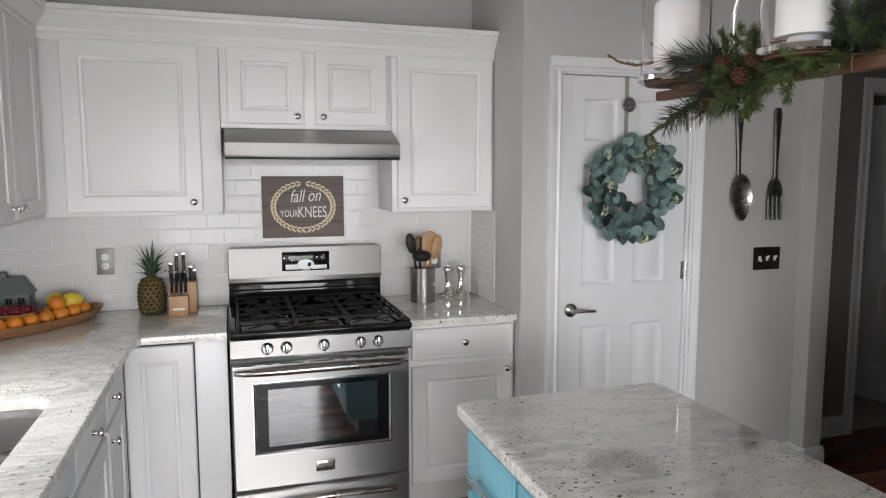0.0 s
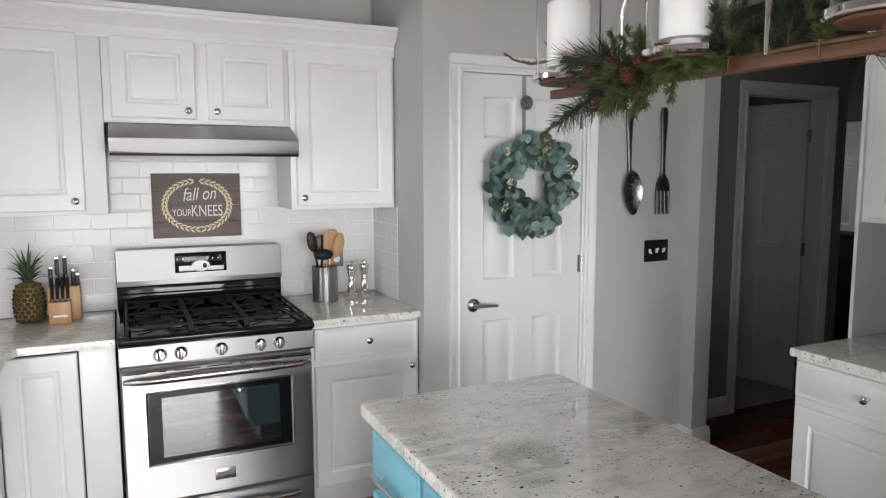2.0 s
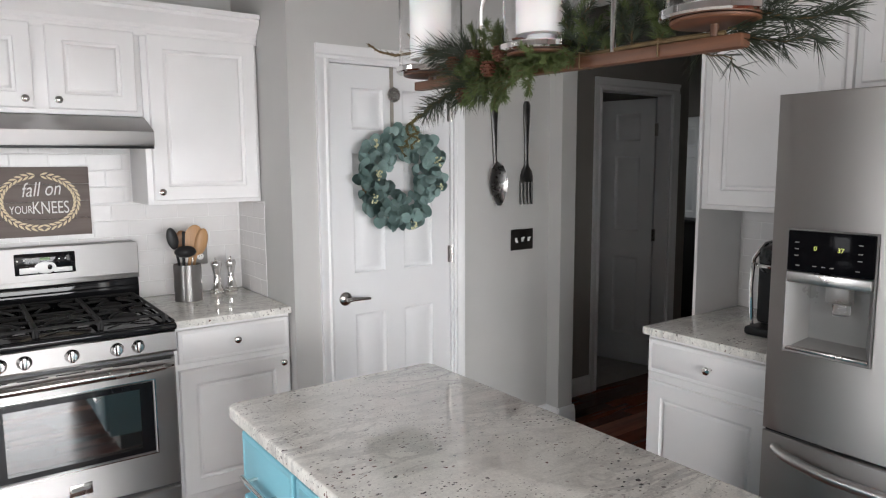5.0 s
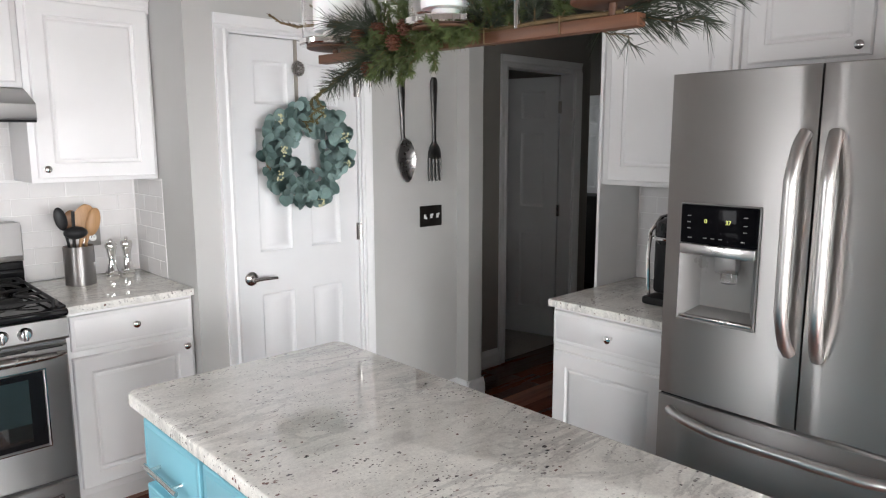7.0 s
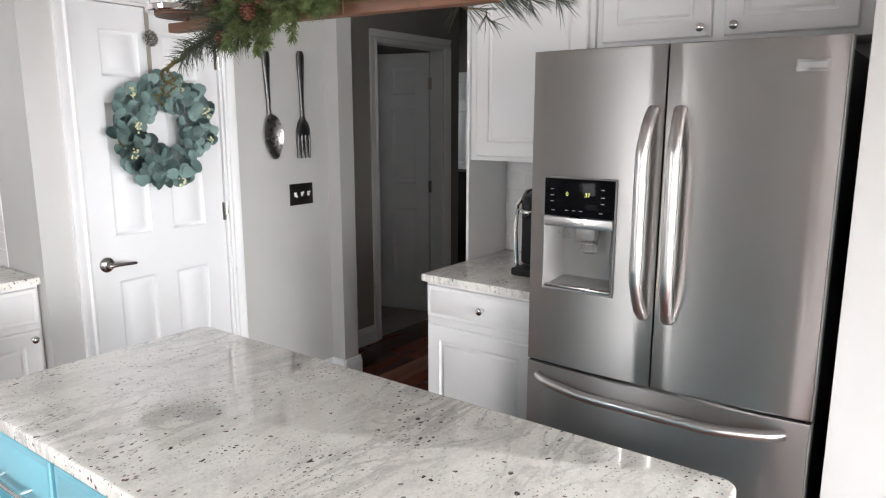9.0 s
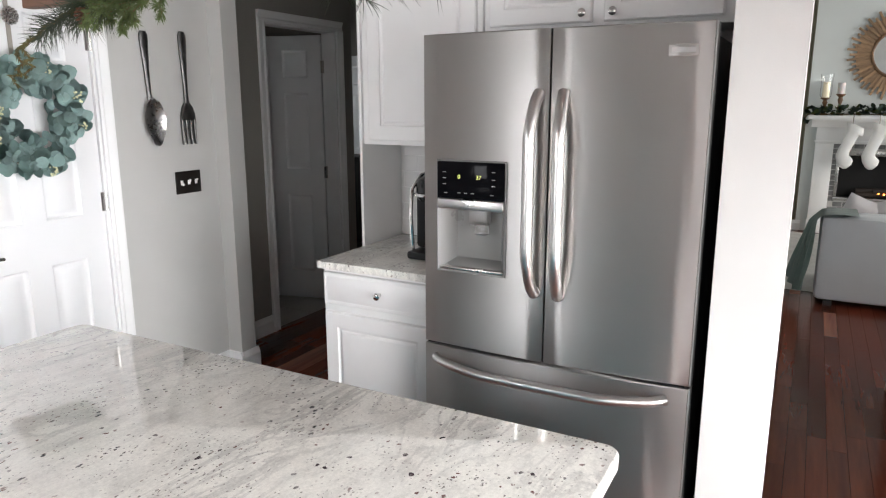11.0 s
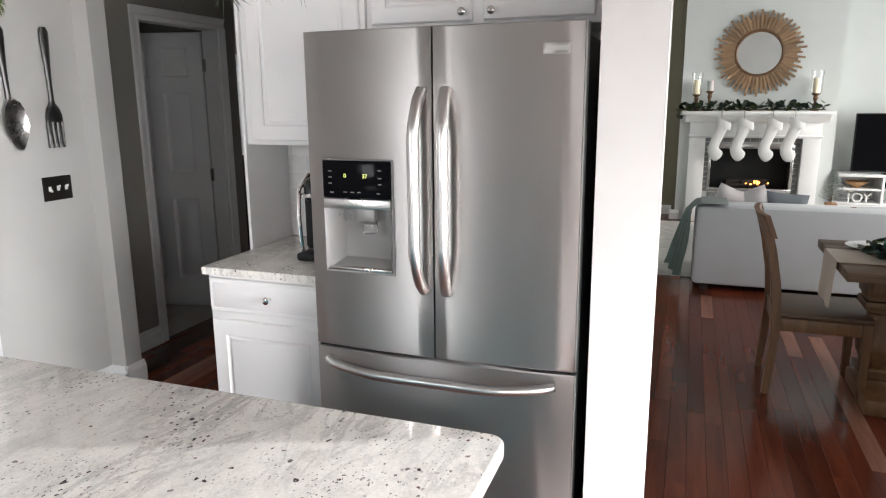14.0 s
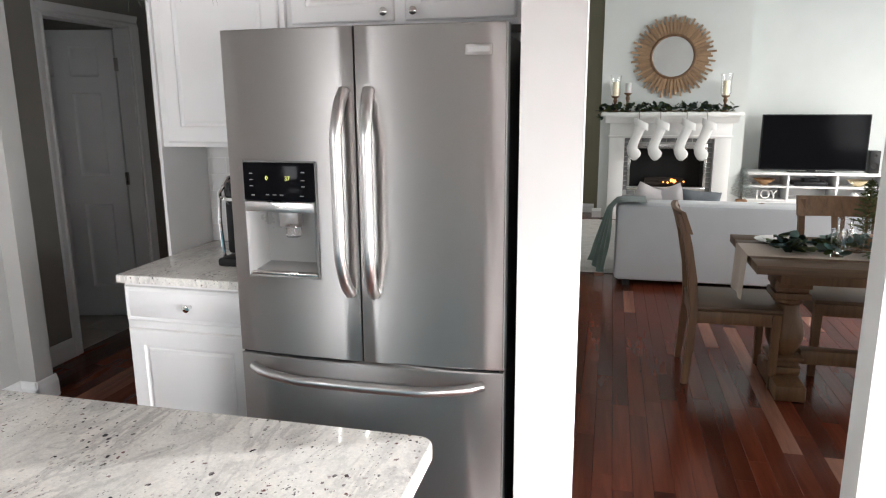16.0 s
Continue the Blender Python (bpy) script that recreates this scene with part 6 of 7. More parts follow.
twig("fir_twig", [((0.865, 1.20, 1.715), (0.845, 1.385, 1.635), -0.006, 260, 0.013, 0.7, 0.0012), ((0.848, 1.37, 1.645), (0.84, 1.375, 1.580), 0, 110, 0.012, 0.6, 0.0011), ((0.85, 1.33, 1.66), (0.84, 1.32, 1.60), 0, 90, 0.012, 0.6, 0.0011)], MOSSY, "olive scaly fir twig hanging over the wreath")
for k in range(11):
    y = rnd.uniform(0.98, 1.15)
    b = (X - rnd.uniform(0.02, 0.07), y + rnd.uniform(-0.05, 0.05), rnd.uniform(1.665, 1.71))
    twig("fir_twig", [((X - 0.014, y, 1.745), b, 0.0, 300, 0.023, 0.75, 0.0006)], FIR, "hanging green fir twig")
for k in range(13):
    y = rnd.uniform(0.88, 1.16)
    b = (X - rnd.uniform(0.03, 0.08), y + rnd.uniform(-0.06, 0.06), rnd.uniform(1.715, 1.775))
    twig("fir_twig", [((X - 0.012, y, 1.752), b, rnd.uniform(-0.008, 0.008), 280, 0.023, 0.75, 0.0006)], FIR, "bushy green fir twig")
for k in range(5):
    y = 1.04 + 0.018 * k
    twig("fir_twig", [((X - 0.01, y, 1.75), (X - rnd.uniform(0.02, 0.05), y + rnd.uniform(-0.015, 0.03), rnd.uniform(1.80, 1.835)), 0.0, 300, 0.024, 0.7, 0.0006)], FIR, "upright green fir twig")
for k in range(20):
    y = rnd.uniform(0.70, 0.93)
    b = (X + rnd.uniform(0.0, 0.08), y + rnd.uniform(-0.06, 0.06), rnd.uniform(1.775, 1.87))
    twig("fir_twig", [((X + rnd.uniform(0.0, 0.03), y, 1.752), b, 0.0, 300, 0.026, 0.75, 0.0006)], (FIR, NEEDLE)[k % 2], "upright dark green fir twig")
twig("pine_twig", [((0.895, 0.62, 1.742), (0.945, 0.49, 1.725), 0, 170, 0.075, 0.6, 0.0007), ((0.895, 0.60, 1.75), (0.97, 0.47, 1.765), 0, 180, 0.080, 0.6, 0.0007), ((0.90, 0.58, 1.76), (1.0, 0.46, 1.80), -0.01, 140, 0.085, 0.5, 0.0007)], NEEDLE, "long-needled pine twig")
twig("pine_twig", [((0.90, 0.66, 1.735), (0.95, 0.62, 1.70), 0, 50, 0.06, 0.6, 0.0006)], NEEDLE, "long-needled pine twig")
for y, x, z in ((1.185, 0.845, 1.765), (1.11, 0.835, 1.768), (1.07, 0.842, 1.742), (1.03, 0.838, 1.765), (1.16, 0.85, 1.70), (0.98, 0.84, 1.772)):
    bm = bmesh.new()
    for r in range(5):
        for k in range(7):
            a = 2 * math.pi * (k + 0.5 * (r % 2)) / 7
            rr2 = 0.013 * math.sin(math.pi * (r + 1) / 6.5)
            ball(bm, (x + rr2 * math.cos(a), y + rr2 * math.sin(a), z - 0.012 + 0.006 * r), 0.0045, 1, 1, 0.5, 6, 4)
    ball(bm, (x, y, z), 0.009, 1, 1, 1.3, 8, 6)
    part("pine_cone", bm, CONE, garland, "small brown pine cone")

# ---- dining corner ----
def dining_chair(label, m):
    c = thing("dining_chair", label, "chair", group="chairs round the table")
    W = 0.205
    seat = boxes((-W - 0.012, W + 0.012, -0.235, 0.225, 0.425, 0.452), bevel=0.008)
    part("seat", seat, OAK_X, c, "dark brown plank seat")
    for s in (-1, 1):
        bm = bmesh.new()
        path = ((0.02, 0.0), (0.005, 0.20), (-0.005, 0.42), (0.01, 0.60), (0.045, 0.78), (0.09, 0.945))
        last = None
        for i, (dy, z) in enumerate(path):
            h = 0.020 if 0 < i else 0.017
            y = 0.215 + dy
            r = [bm.verts.new(p) for p in ((s * W - 0.017, y - h, z), (s * W + 0.017, y - h, z), (s * W + 0.017, y + h, z), (s * W - 0.017, y + h, z))]
            if last:
                skin(bm, last, r)
            else:
                bm.faces.new(r)
            last = r
        bm.faces.new(last)
        part("back_post", bm, OAK, c)
        bm = bmesh.new()
        last = None
        for z, h in ((0.0, 0.017), (0.425, 0.023)):
            r = [bm.verts.new(p) for p in ((s * (W - 0.012) - h, -0.21 - h, z), (s * (W - 0.012) + h, -0.21 - h, z), (s * (W - 0.012) + h, -0.21 + h, z), (s * (W - 0.012) - h, -0.21 + h, z))]
            if last:
                skin(bm, last, r)
            else:
                bm.faces.new(r)
            last = r
        bm.faces.new(last)
        part("leg", bm, OAK, c)
        part("side_rail", boxes((s * W - 0.011, s * W + 0.011, -0.185, 0.19, 0.355, 0.424), bevel=0.003), OAK, c)
    part("front_rail", boxes((-W + 0.02, W - 0.02, -0.222, -0.200, 0.355, 0.424), bevel=0.003), OAK, c)
    part("back_rail", boxes((-W + 0.02, W - 0.02, 0.200, 0.222, 0.355, 0.424), bevel=0.003), OAK, c)
    bm = bmesh.new()
    n = 8
    a, b = [], []
    for i in range(n + 1):
        x = -W - 0.03 + (2 * W + 0.06) * i / n
        bow = 0.030 * (1 - (2 * i / n - 1) ** 2)
        for lst, z, dy in ((a, 0.845, 0.255), (b, 0.962, 0.300)):
            lst.append((bm.verts.new((x, dy + bow - 0.012, z)), bm.verts.new((x, dy + bow + 0.014, z))))
    for i in range(n):
        for k, flip in ((0, 0), (1, 1)):
            bm.faces.new((a[i][k], a[i + 1][k], b[i + 1][k], b[i][k]))
        bm.faces.new((a[i][0], a[i + 1][0], a[i + 1][1], a[i][1]))
        bm.faces.new((b[i][0], b[i + 1][0], b[i + 1][1], b[i][1]))
    for i in (0, n):
        bm.faces.new((a[i][0], b[i][0], b[i][1], a[i][1]))
    part("crest_rail", bm, OAK, c)
    bm = bmesh.new()
    last = None
    for z, y, hw in ((0.45, 0.215, 0.03), (0.55, 0.222, 0.026), (0.70, 0.246, 0.028), (0.85, 0.284, 0.036)):
        r = [bm.verts.new(p) for p in ((-hw, y - 0.008, z), (hw, y - 0.008, z), (hw, y + 0.008, z), (-hw, y + 0.008, z))]
        if last:
            skin(bm, last, r)
        else:
            bm.faces.new(r)
        last = r
    bm.faces.new(last)
    part("splat", bm, OAK, c, "broad back splat")
    c.matrix_basis = m
    return c


first = dining_chair("weathered brown oak dining chair at the table end", pose(4.055, -0.735, 0))
second = copy_thing(first, pose(4.33, -1.405, 0, 0, 0, -90))
tagged(second, label="weathered brown oak dining chair behind the table")
third = copy_thing(first, pose(4.33, -2.05, 0, 0, 0, -90))
tagged(third, label="weathered brown oak dining chair behind the table")

table = thing("dining_table", "weathered brown trestle dining table", "table", (3.94, -1.62, 0))
for i in range(5):
    x0 = 3.530 + 0.163 * i
    part("top_plank", boxes((x0 + 0.001, x0 + 0.162, -2.48, -0.760, 0.715, 0.760), bevel=0.003), OAK_X, table)
part("apron", boxes((3.66, 4.22, -2.38, -0.90, 0.640, 0.714), bevel=0.004), OAK, table)
for y in (-1.01, -2.20):
    part("foot_beam", boxes((3.70, 4.18, y - 0.075, y + 0.075, 0.0, 0.085), bevel=0.012), OAK, table)
    bm = bmesh.new()
    for w, z0, z1 in ((0.078, 0.085, 0.13), (0.070, 0.13, 0.165), (0.088, 0.165, 0.19)):
        part("pedestal_block", boxes((3.94 - w, 3.94 + w, y - w, y + w, z0, z1), bevel=0.006), OAK, table)
    lathe(bm, [(0.060, 0.19), (0.068, 0.21), (0.092, 0.27), (0.096, 0.31), (0.082, 0.37), (0.062, 0.44), (0.060, 0.47), (0.076, 0.485), (0.076, 0.50), (0.066, 0.51)], (3.94, y, 0), 24)
    for w, z0, z1 in ((0.092, 0.51, 0.545), (0.080, 0.545, 0.57), (0.092, 0.57, 0.64)):
        part("pedestal_block", boxes((3.94 - w, 3.94 + w, y - w, y + w, z0, z1), bevel=0.006), OAK, table)
    part("pedestal", bm, OAK, table, "turned baluster pedestal")
part("stretcher_beam", boxes((3.90, 3.98, -2.12, -1.09, 0.14, 0.22), bevel=0.008), OAK, table)

bm = boxes((3.735, 4.065, -2.30, -0.7515, 0.7606, 0.7636), bevel=0.001)
n = 8
last = None
for i in range(n + 1):
    z = 0.763 - 0.235 * i / n
    r = [bm.verts.new((3.735 + 0.33 * j / 8, -0.7505 + 0.006 * math.sin(j * 1.3) * i / n + 0.014 * i / n, z)) for j in range(9)]
    r += [bm.verts.new((v.co.x, v.co.y + 0.003, v.co.z)) for v in r[::-1]]
    if last:
        skin(bm, last, r)
    last = r
bm.faces.new(last)
tagged(part("table_runner", bm, LINEN, None, "oatmeal linen runner hanging over the table end"), category="table runner")


def plate(x, y):
    p = thing("plate", "white dinner plate with a green sprig", "plate", (x, y, 0.763), "table settings")
    bm = bmesh.new()
    lathe(bm, [(0.07, 0.0), (0.085, 0.004), (0.13, 0.016), (0.133, 0.018), (0.128, 0.0175), (0.085, 0.008), (0.0, 0.006)], (x, y, 0.7665), 32)
    part("plate_body", bm, CERAMIC, p)
    bm = bmesh.new()
    lathe(bm, [(0.05, 0.0), (0.095, 0.012), (0.097, 0.014), (0.06, 0.005), (0.0, 0.004)], (x, y, 0.778), 28)
    part("small_plate", bm, CERAMIC, p)
    sb, lb = bmesh.new(), bmesh.new()
    spray(sb, lb, curve((x - 0.06, y, 0.792), (x + 0.05, y + 0.02, 0.795)), 40, 0.02, 0.8, 0.002)
    part("sprig_stem", sb, STEM, p)
    part("sprig", lb, FIR, p, smooth=False)


plate(4.10, -0.98)
plate(3.70, -1.55)


def drinking_glass(x, y, h, r):
    g = thing("drinking_glass", "clear tall drinking glass on the table", "glass", (x, y, 0.763), "table settings")
    bm = bmesh.new()
    lathe(bm, [(r * 0.85, 0.0), (r * 0.9, 0.004), (r, h), (r - 0.0015, h + 0.001), (r - 0.003, h), (r * 0.82, 0.014), (0.0, 0.012)], (x, y, 0.764), 24)
    part("glass_wall", bm, GLASS, g).visible_shadow = False


for x, y, h, r in ((3.80, -1.18, 0.14, 0.036), (4.02, -1.27, 0.16, 0.038), (4.10, -1.36, 0.14, 0.036), (3.93, -1.30, 0.10, 0.042)):
    drinking_glass(x, y, h, r)

tg = thing("eucalyptus_runner", "loose green eucalyptus strands along the table", "greenery", (3.9, -1.3, 0.765))
tgi = whole(tg).inverted()
LEAF2 = [leaf_mesh("leaf", 0.024, 0.056, c, m) for c, m in ((0.3, GREENLEAF), (-0.2, FIR), (0.2, EUCA_D))]
for k in range(190):
    y = -0.93 - 1.2 * rnd.random() ** 1.7
    x = 3.89 + rnd.uniform(-0.12, 0.12)
    z = 0.775 + rnd.random() * 0.085 * (1 - abs(x - 3.89) / 0.14)
    o = new("leaf", rnd.choice(LEAF2))
    o.matrix_basis = pose(x, y, z, rnd.uniform(-40, 40), rnd.uniform(-50, 10), rnd.uniform(0, 360))
    o.parent = tg
    o.matrix_parent_inverse = tgi
bm = bmesh.new()
tube(bm, [(3.9 + 0.03 * math.sin(i), -0.95 - 0.12 * i, 0.772) for i in range(11)], 0.004, 6)
part("strand", bm, STEM, tg)


def little_tree(name, label, at, h, r, pot_mat, needle_mat, n=16):
    t = thing(name, label, "small tree", at)
    x, y, z = at
    bm = boxes((x - 0.05, x + 0.05, y - 0.05, y + 0.05, z + 0.0005, z + 0.075), bevel=0.004)
    part("pot", bm, pot_mat, t)
    bm = bmesh.new()
    tube(bm, [(x, y, z + 0.07), (x, y, z + h * 0.95)], [0.008, 0.003], 6)
    part("trunk", bm, STEM, t)
    sb, lb = bmesh.new(), bmesh.new()
    for k in range(n * 4):
        f = k / (n * 4)
        a = k * 2.39996
        zz = z + 0.09 + (h - 0.10) * f
        l = r * (1 - f) ** 0.8 + 0.012
        spray(sb, lb, curve((x, y, zz), (x + l * math.cos(a), y + l * math.sin(a), zz + l * 0.25), 0, 4, 0.003), 26, 0.018, 0.7, 0.0016, 0.3, 0.0015)
    spray(sb, lb, [(x, y, z + h * 0.85), (x, y, z + h)], 20, 0.018, 0.6, 0.0016)
    part("branches", sb, STEM, t)
    o = part("needles", lb, needle_mat, t, smooth=False)
    o["kind"] = "stuff"


little_tree("potted_spruce", "small potted spruce on the dining table", (4.02, -1.37, 0.763), 0.37, 0.080, TRAYW, FIR)

# ---- living room ----
sofa = thing("sofa", "light grey fabric sofa seen from behind", "sofa", (6.35, -1.3, 0))
part("sofa_back", boxes((5.885, 6.13, -2.50, -0.115, 0.045, 0.700), bevel=0.045), SOFA, sofa)
part("base", boxes((6.135, 6.82, -2.48, -0.135, 0.06, 0.40), bevel=0.02), SOFA, sofa)
for y0, y1 in ((-0.33, -0.125), (-2.49, -2.285)):
    part("arm", boxes((6.135, 6.84, y0, y1, 0.402, 0.60), bevel=0.04), SOFA, sofa)
for y0, y1 in ((-1.30, -0.34), (-2.275, -1.31)):
    part("seat_cushion", boxes((6.30, 6.85, y0, y1, 0.402, 0.50), bevel=0.03), SOFA, sofa)
    part("back_cushion", boxes((6.135, 6.30, y0, y1, 0.402, 0.69), bevel=0.04), SOFA, sofa)
for x in (5.95, 6.75):
    for y in (-2.4, -0.22):
        part("foot", boxes((x - 0.03, x + 0.03, y - 0.03, y + 0.03, 0.0, 0.06)), BLACKP, sofa)


def cushion(name, label, c, w, h, t, rz, ry, material, rx=0):
    bm = bmesh.new()
    n = 10
    tp, bt = {}, {}
    for i in range(n + 1):
        for j in range(n + 1):
            u, v = 2 * i / n - 1, 2 * j / n - 1
            puff = t * ((1 - u ** 4) * (1 - v ** 4)) ** 0.6
            pin = 1 - 0.06 * (1 - abs(u)) * abs(v) - 0.06 * (1 - abs(v)) * abs(u)
            for d, s in ((tp, 1), (bt, -1)):
                d[i, j] = bm.verts.new((s * puff, u * w / 2 * pin, v * h / 2 * pin))
    for d in (tp, bt):
        for i in range(n):
            for j in range(n):
                bm.faces.new((d[i, j], d[i + 1, j], d[i + 1, j + 1], d[i, j + 1]))
    bmesh.ops.remove_doubles(bm, verts=bm.verts, dist=1e-4)
    bm.transform(pose(*c, rx, ry, rz))
    return tagged(part(name, bm, material, None, label), category="cushion", group="sofa cushions")


cushion("cushion", "pale grey cushion against the sofa back", (6.40, -0.375, 0.620), 0.29, 0.36, 0.06, 6, -10, PILLOW, 22)
cushion("cushion", "pale grey cushion against the sofa back", (6.41, -0.585, 0.615), 0.29, 0.36, 0.06, -10, -10, PILLOW, -20)
cushion("cushion", "dark slate cushion against the sofa back", (6.41, -0.82, 0.600), 0.34, 0.33, 0.06, 3, -10, PILLOW_D, 5)

bm = bmesh.new()
rows = []
drape = ((-0.36, 0.716), (-0.26, 0.719), (-0.17, 0.717), (-0.120, 0.706), (-0.095, 0.675), (-0.090, 0.62), (-0.088, 0.52), (-0.082, 0.42), (-0.075, 0.32), (-0.068, 0.22), (-0.062, 0.12))
for i, (y, z) in enumerate(drape):
    row = []
    hang = max(0, i - 4) / 6
    for j in range(25):
        f = j / 24
        x = 5.855 + 0.40 * f * (1 - 0.25 * hang) + 0.02 * hang
        rip = (0.004 + 0.022 * hang) * (1 + math.sin(f * 21 + 0.8 * math.sin(i * 0.7)))
        row.append(bm.verts.new((x, y + (rip + 0.13 * f * hang ** 0.7 if i > 3 else 0), z + (0.3 * rip if i <= 3 else 0) - (0.03 * math.sin(f * 5) if i == 10 else 0))))
    rows.append(row)
for a, b in zip(rows, rows[1:]):
    for j in range(24):
        bm.faces.new((a[j], a[j + 1], b[j + 1], b[j]))
bmesh.ops.solidify(bm, geom=bm.faces[:], thickness=0.008)
tagged(part("throw_blanket", bm, THROW, None, "sage green knitted throw over the sofa end"), category="blanket")

bm = bmesh.new()
nx, ny = 70, 90
gv = {}
for i in range(nx + 1):
    for j in range(ny + 1):
        edge = i in (0, nx) or j in (0, ny)
        gv[i, j] = bm.verts.new((6.30 + 2.75 * i / nx, -2.9 + 3.7 * j / ny, 0.002 if edge else 0.022 + rnd.uniform(0, 0.022)))
for i in range(nx):
    for j in range(ny):
        bm.faces.new((gv[i, j], gv[i + 1, j], gv[i + 1, j + 1], gv[i, j + 1]))
tagged(part("rug", bm, RUG, None, "ivory shag rug in front of the sofa"), category="rug")

# fireplace
fp = thing("fireplace", "white mantelpiece round a brick-lined gas fireplace", "fireplace", (9.3, -0.75, 0))
part("mantel_shelf", boxes((9.13, 9.399, -1.600, 0.075, 1.345, 1.385), bevel=0.006), TRIM, fp)
bm = bmesh.new()
extrude_profile(bm, [(a, 0, z) for a, z in ((9.399, 1.344), (9.16, 1.344), (9.165, 1.33), (9.20, 1.305), (9.23, 1.27), (9.245, 1.25), (9.399, 1.25))], (0, -1.56, 0), (0, 0.035, 0))
part("mantel_moulding", bm, TRIM, fp, smooth=False)
part("frieze", boxes((9.28, 9.399, -1.50, -0.025, 1.060, 1.249), bevel=0.003), TRIM, fp)
part("frieze_bead", boxes((9.262, 9.28, -1.515, -0.01, 1.075, 1.095), bevel=0.004), TRIM, fp)
for y0, y1 in ((-0.215, -0.025), (-1.50, -1.305)):
    part("pilaster", boxes((9.29, 9.399, y0, y1, 0.0, 1.059), bevel=0.004), TRIM, fp)
    part("plinth", boxes((9.275, 9.29, y0 - 0.01, y1 + 0.01, 0.0, 0.16), bevel=0.004), TRIM, fp)
part("hearth_back", boxes((9.372, 9.398, -1.304, -0.216, 0.0, 0.40), (9.372, 9.398, -1.304, -1.216, 0.40, 1.058), (9.372, 9.398, -0.284, -0.216, 0.40, 1.058), (9.372, 9.398, -1.215, -0.285, 0.962, 1.058)), MORTAR, fp, "grey mortar bed")
brick_me = bpy.data.meshes.new("brick")
bm = boxes((-0.008, 0.0, -0.0475, 0.0475, -0.027, 0.027), bevel=0.003)
bm.to_mesh(brick_me)
bm.free()
brick_me.materials.append(BRICK)
fpi = whole(fp).inverted()
for r in range(17):
    z = 0.035 + 0.0625 * r
    for k in range(12):
        y = -0.268 - 0.1045 * k + (0.052 if r % 2 else 0)
        inside = -1.215 < y < -0.285 and 0.38 < z < 0.98
        if not inside and -1.262 < y < -0.258 and not 0.38 < z < 0.98:
            o = new("brick", brick_me)
            o.matrix_basis = pose(9.3715, y, z)
            o.parent = fp
            o.matrix_parent_inverse = fpi
for r in range(6, 16):
    for y in (-0.2505, -1.2595):
        o = new("brick", brick_me)
        o.matrix_basis = pose(9.3715, y, 0.035 + 0.0625 * r) @ Matrix.Diagonal((1, 0.66, 1, 1))
        o.parent = fp
        o.matrix_parent_inverse = fpi
part("door_frame", boxes((9.345, 9.364, -1.235, -0.265, 0.925, 0.985), (9.345, 9.364, -1.235, -0.265, 0.395, 0.435), (9.345, 9.364, -1.235, -1.20, 0.435, 0.925), (9.345, 9.364, -0.30, -0.265, 0.435, 0.925), bevel=0.004), SATIN, fp, "satin steel fire door frame")
part("firebox", boxes((9.66, 9.715, -1.21, -0.29, 0.405, 0.955), (9.41, 9.66, -1.213, -1.20, 0.405, 0.955), (9.41, 9.66, -0.30, -0.287, 0.405, 0.955), (9.41, 9.66, -1.2, -0.3, 0.945, 0.957), (9.41, 9.66, -1.2, -0.3, 0.402, 0.412)), IRON, fp, "black firebox")
for k, (y, z, l) in enumerate(((-0.75, 0.45, 0.5), (-0.68, 0.50, 0.36), (-0.83, 0.50, 0.3))):
    bm = bmesh.new()
    tube(bm, [(9.52 + 0.02 * k, y - l / 2, z), (9.54, y, z + 0.012), (9.52, y + l / 2, z)], 0.032, 10)
    part("log", bm, EMBER, fp, "charred log")
for k in range(11):
    y = -0.84 + rnd.gauss(0, 0.05)
    h = rnd.uniform(0.025, 0.07) * (1 - min(0.8, abs(y + 0.84) * 2.6))
    z0 = rnd.uniform(0.455, 0.485)
    bm = bmesh.new()
    lathe(bm, [(0.004, 0.0), (0.013, h * 0.25), (0.008, h * 0.65), (0.0, h)], (9.50 + rnd.uniform(-0.03, 0.03), y, z0), 8)
    part("flame", bm, FLAME, fp, "small orange flame")

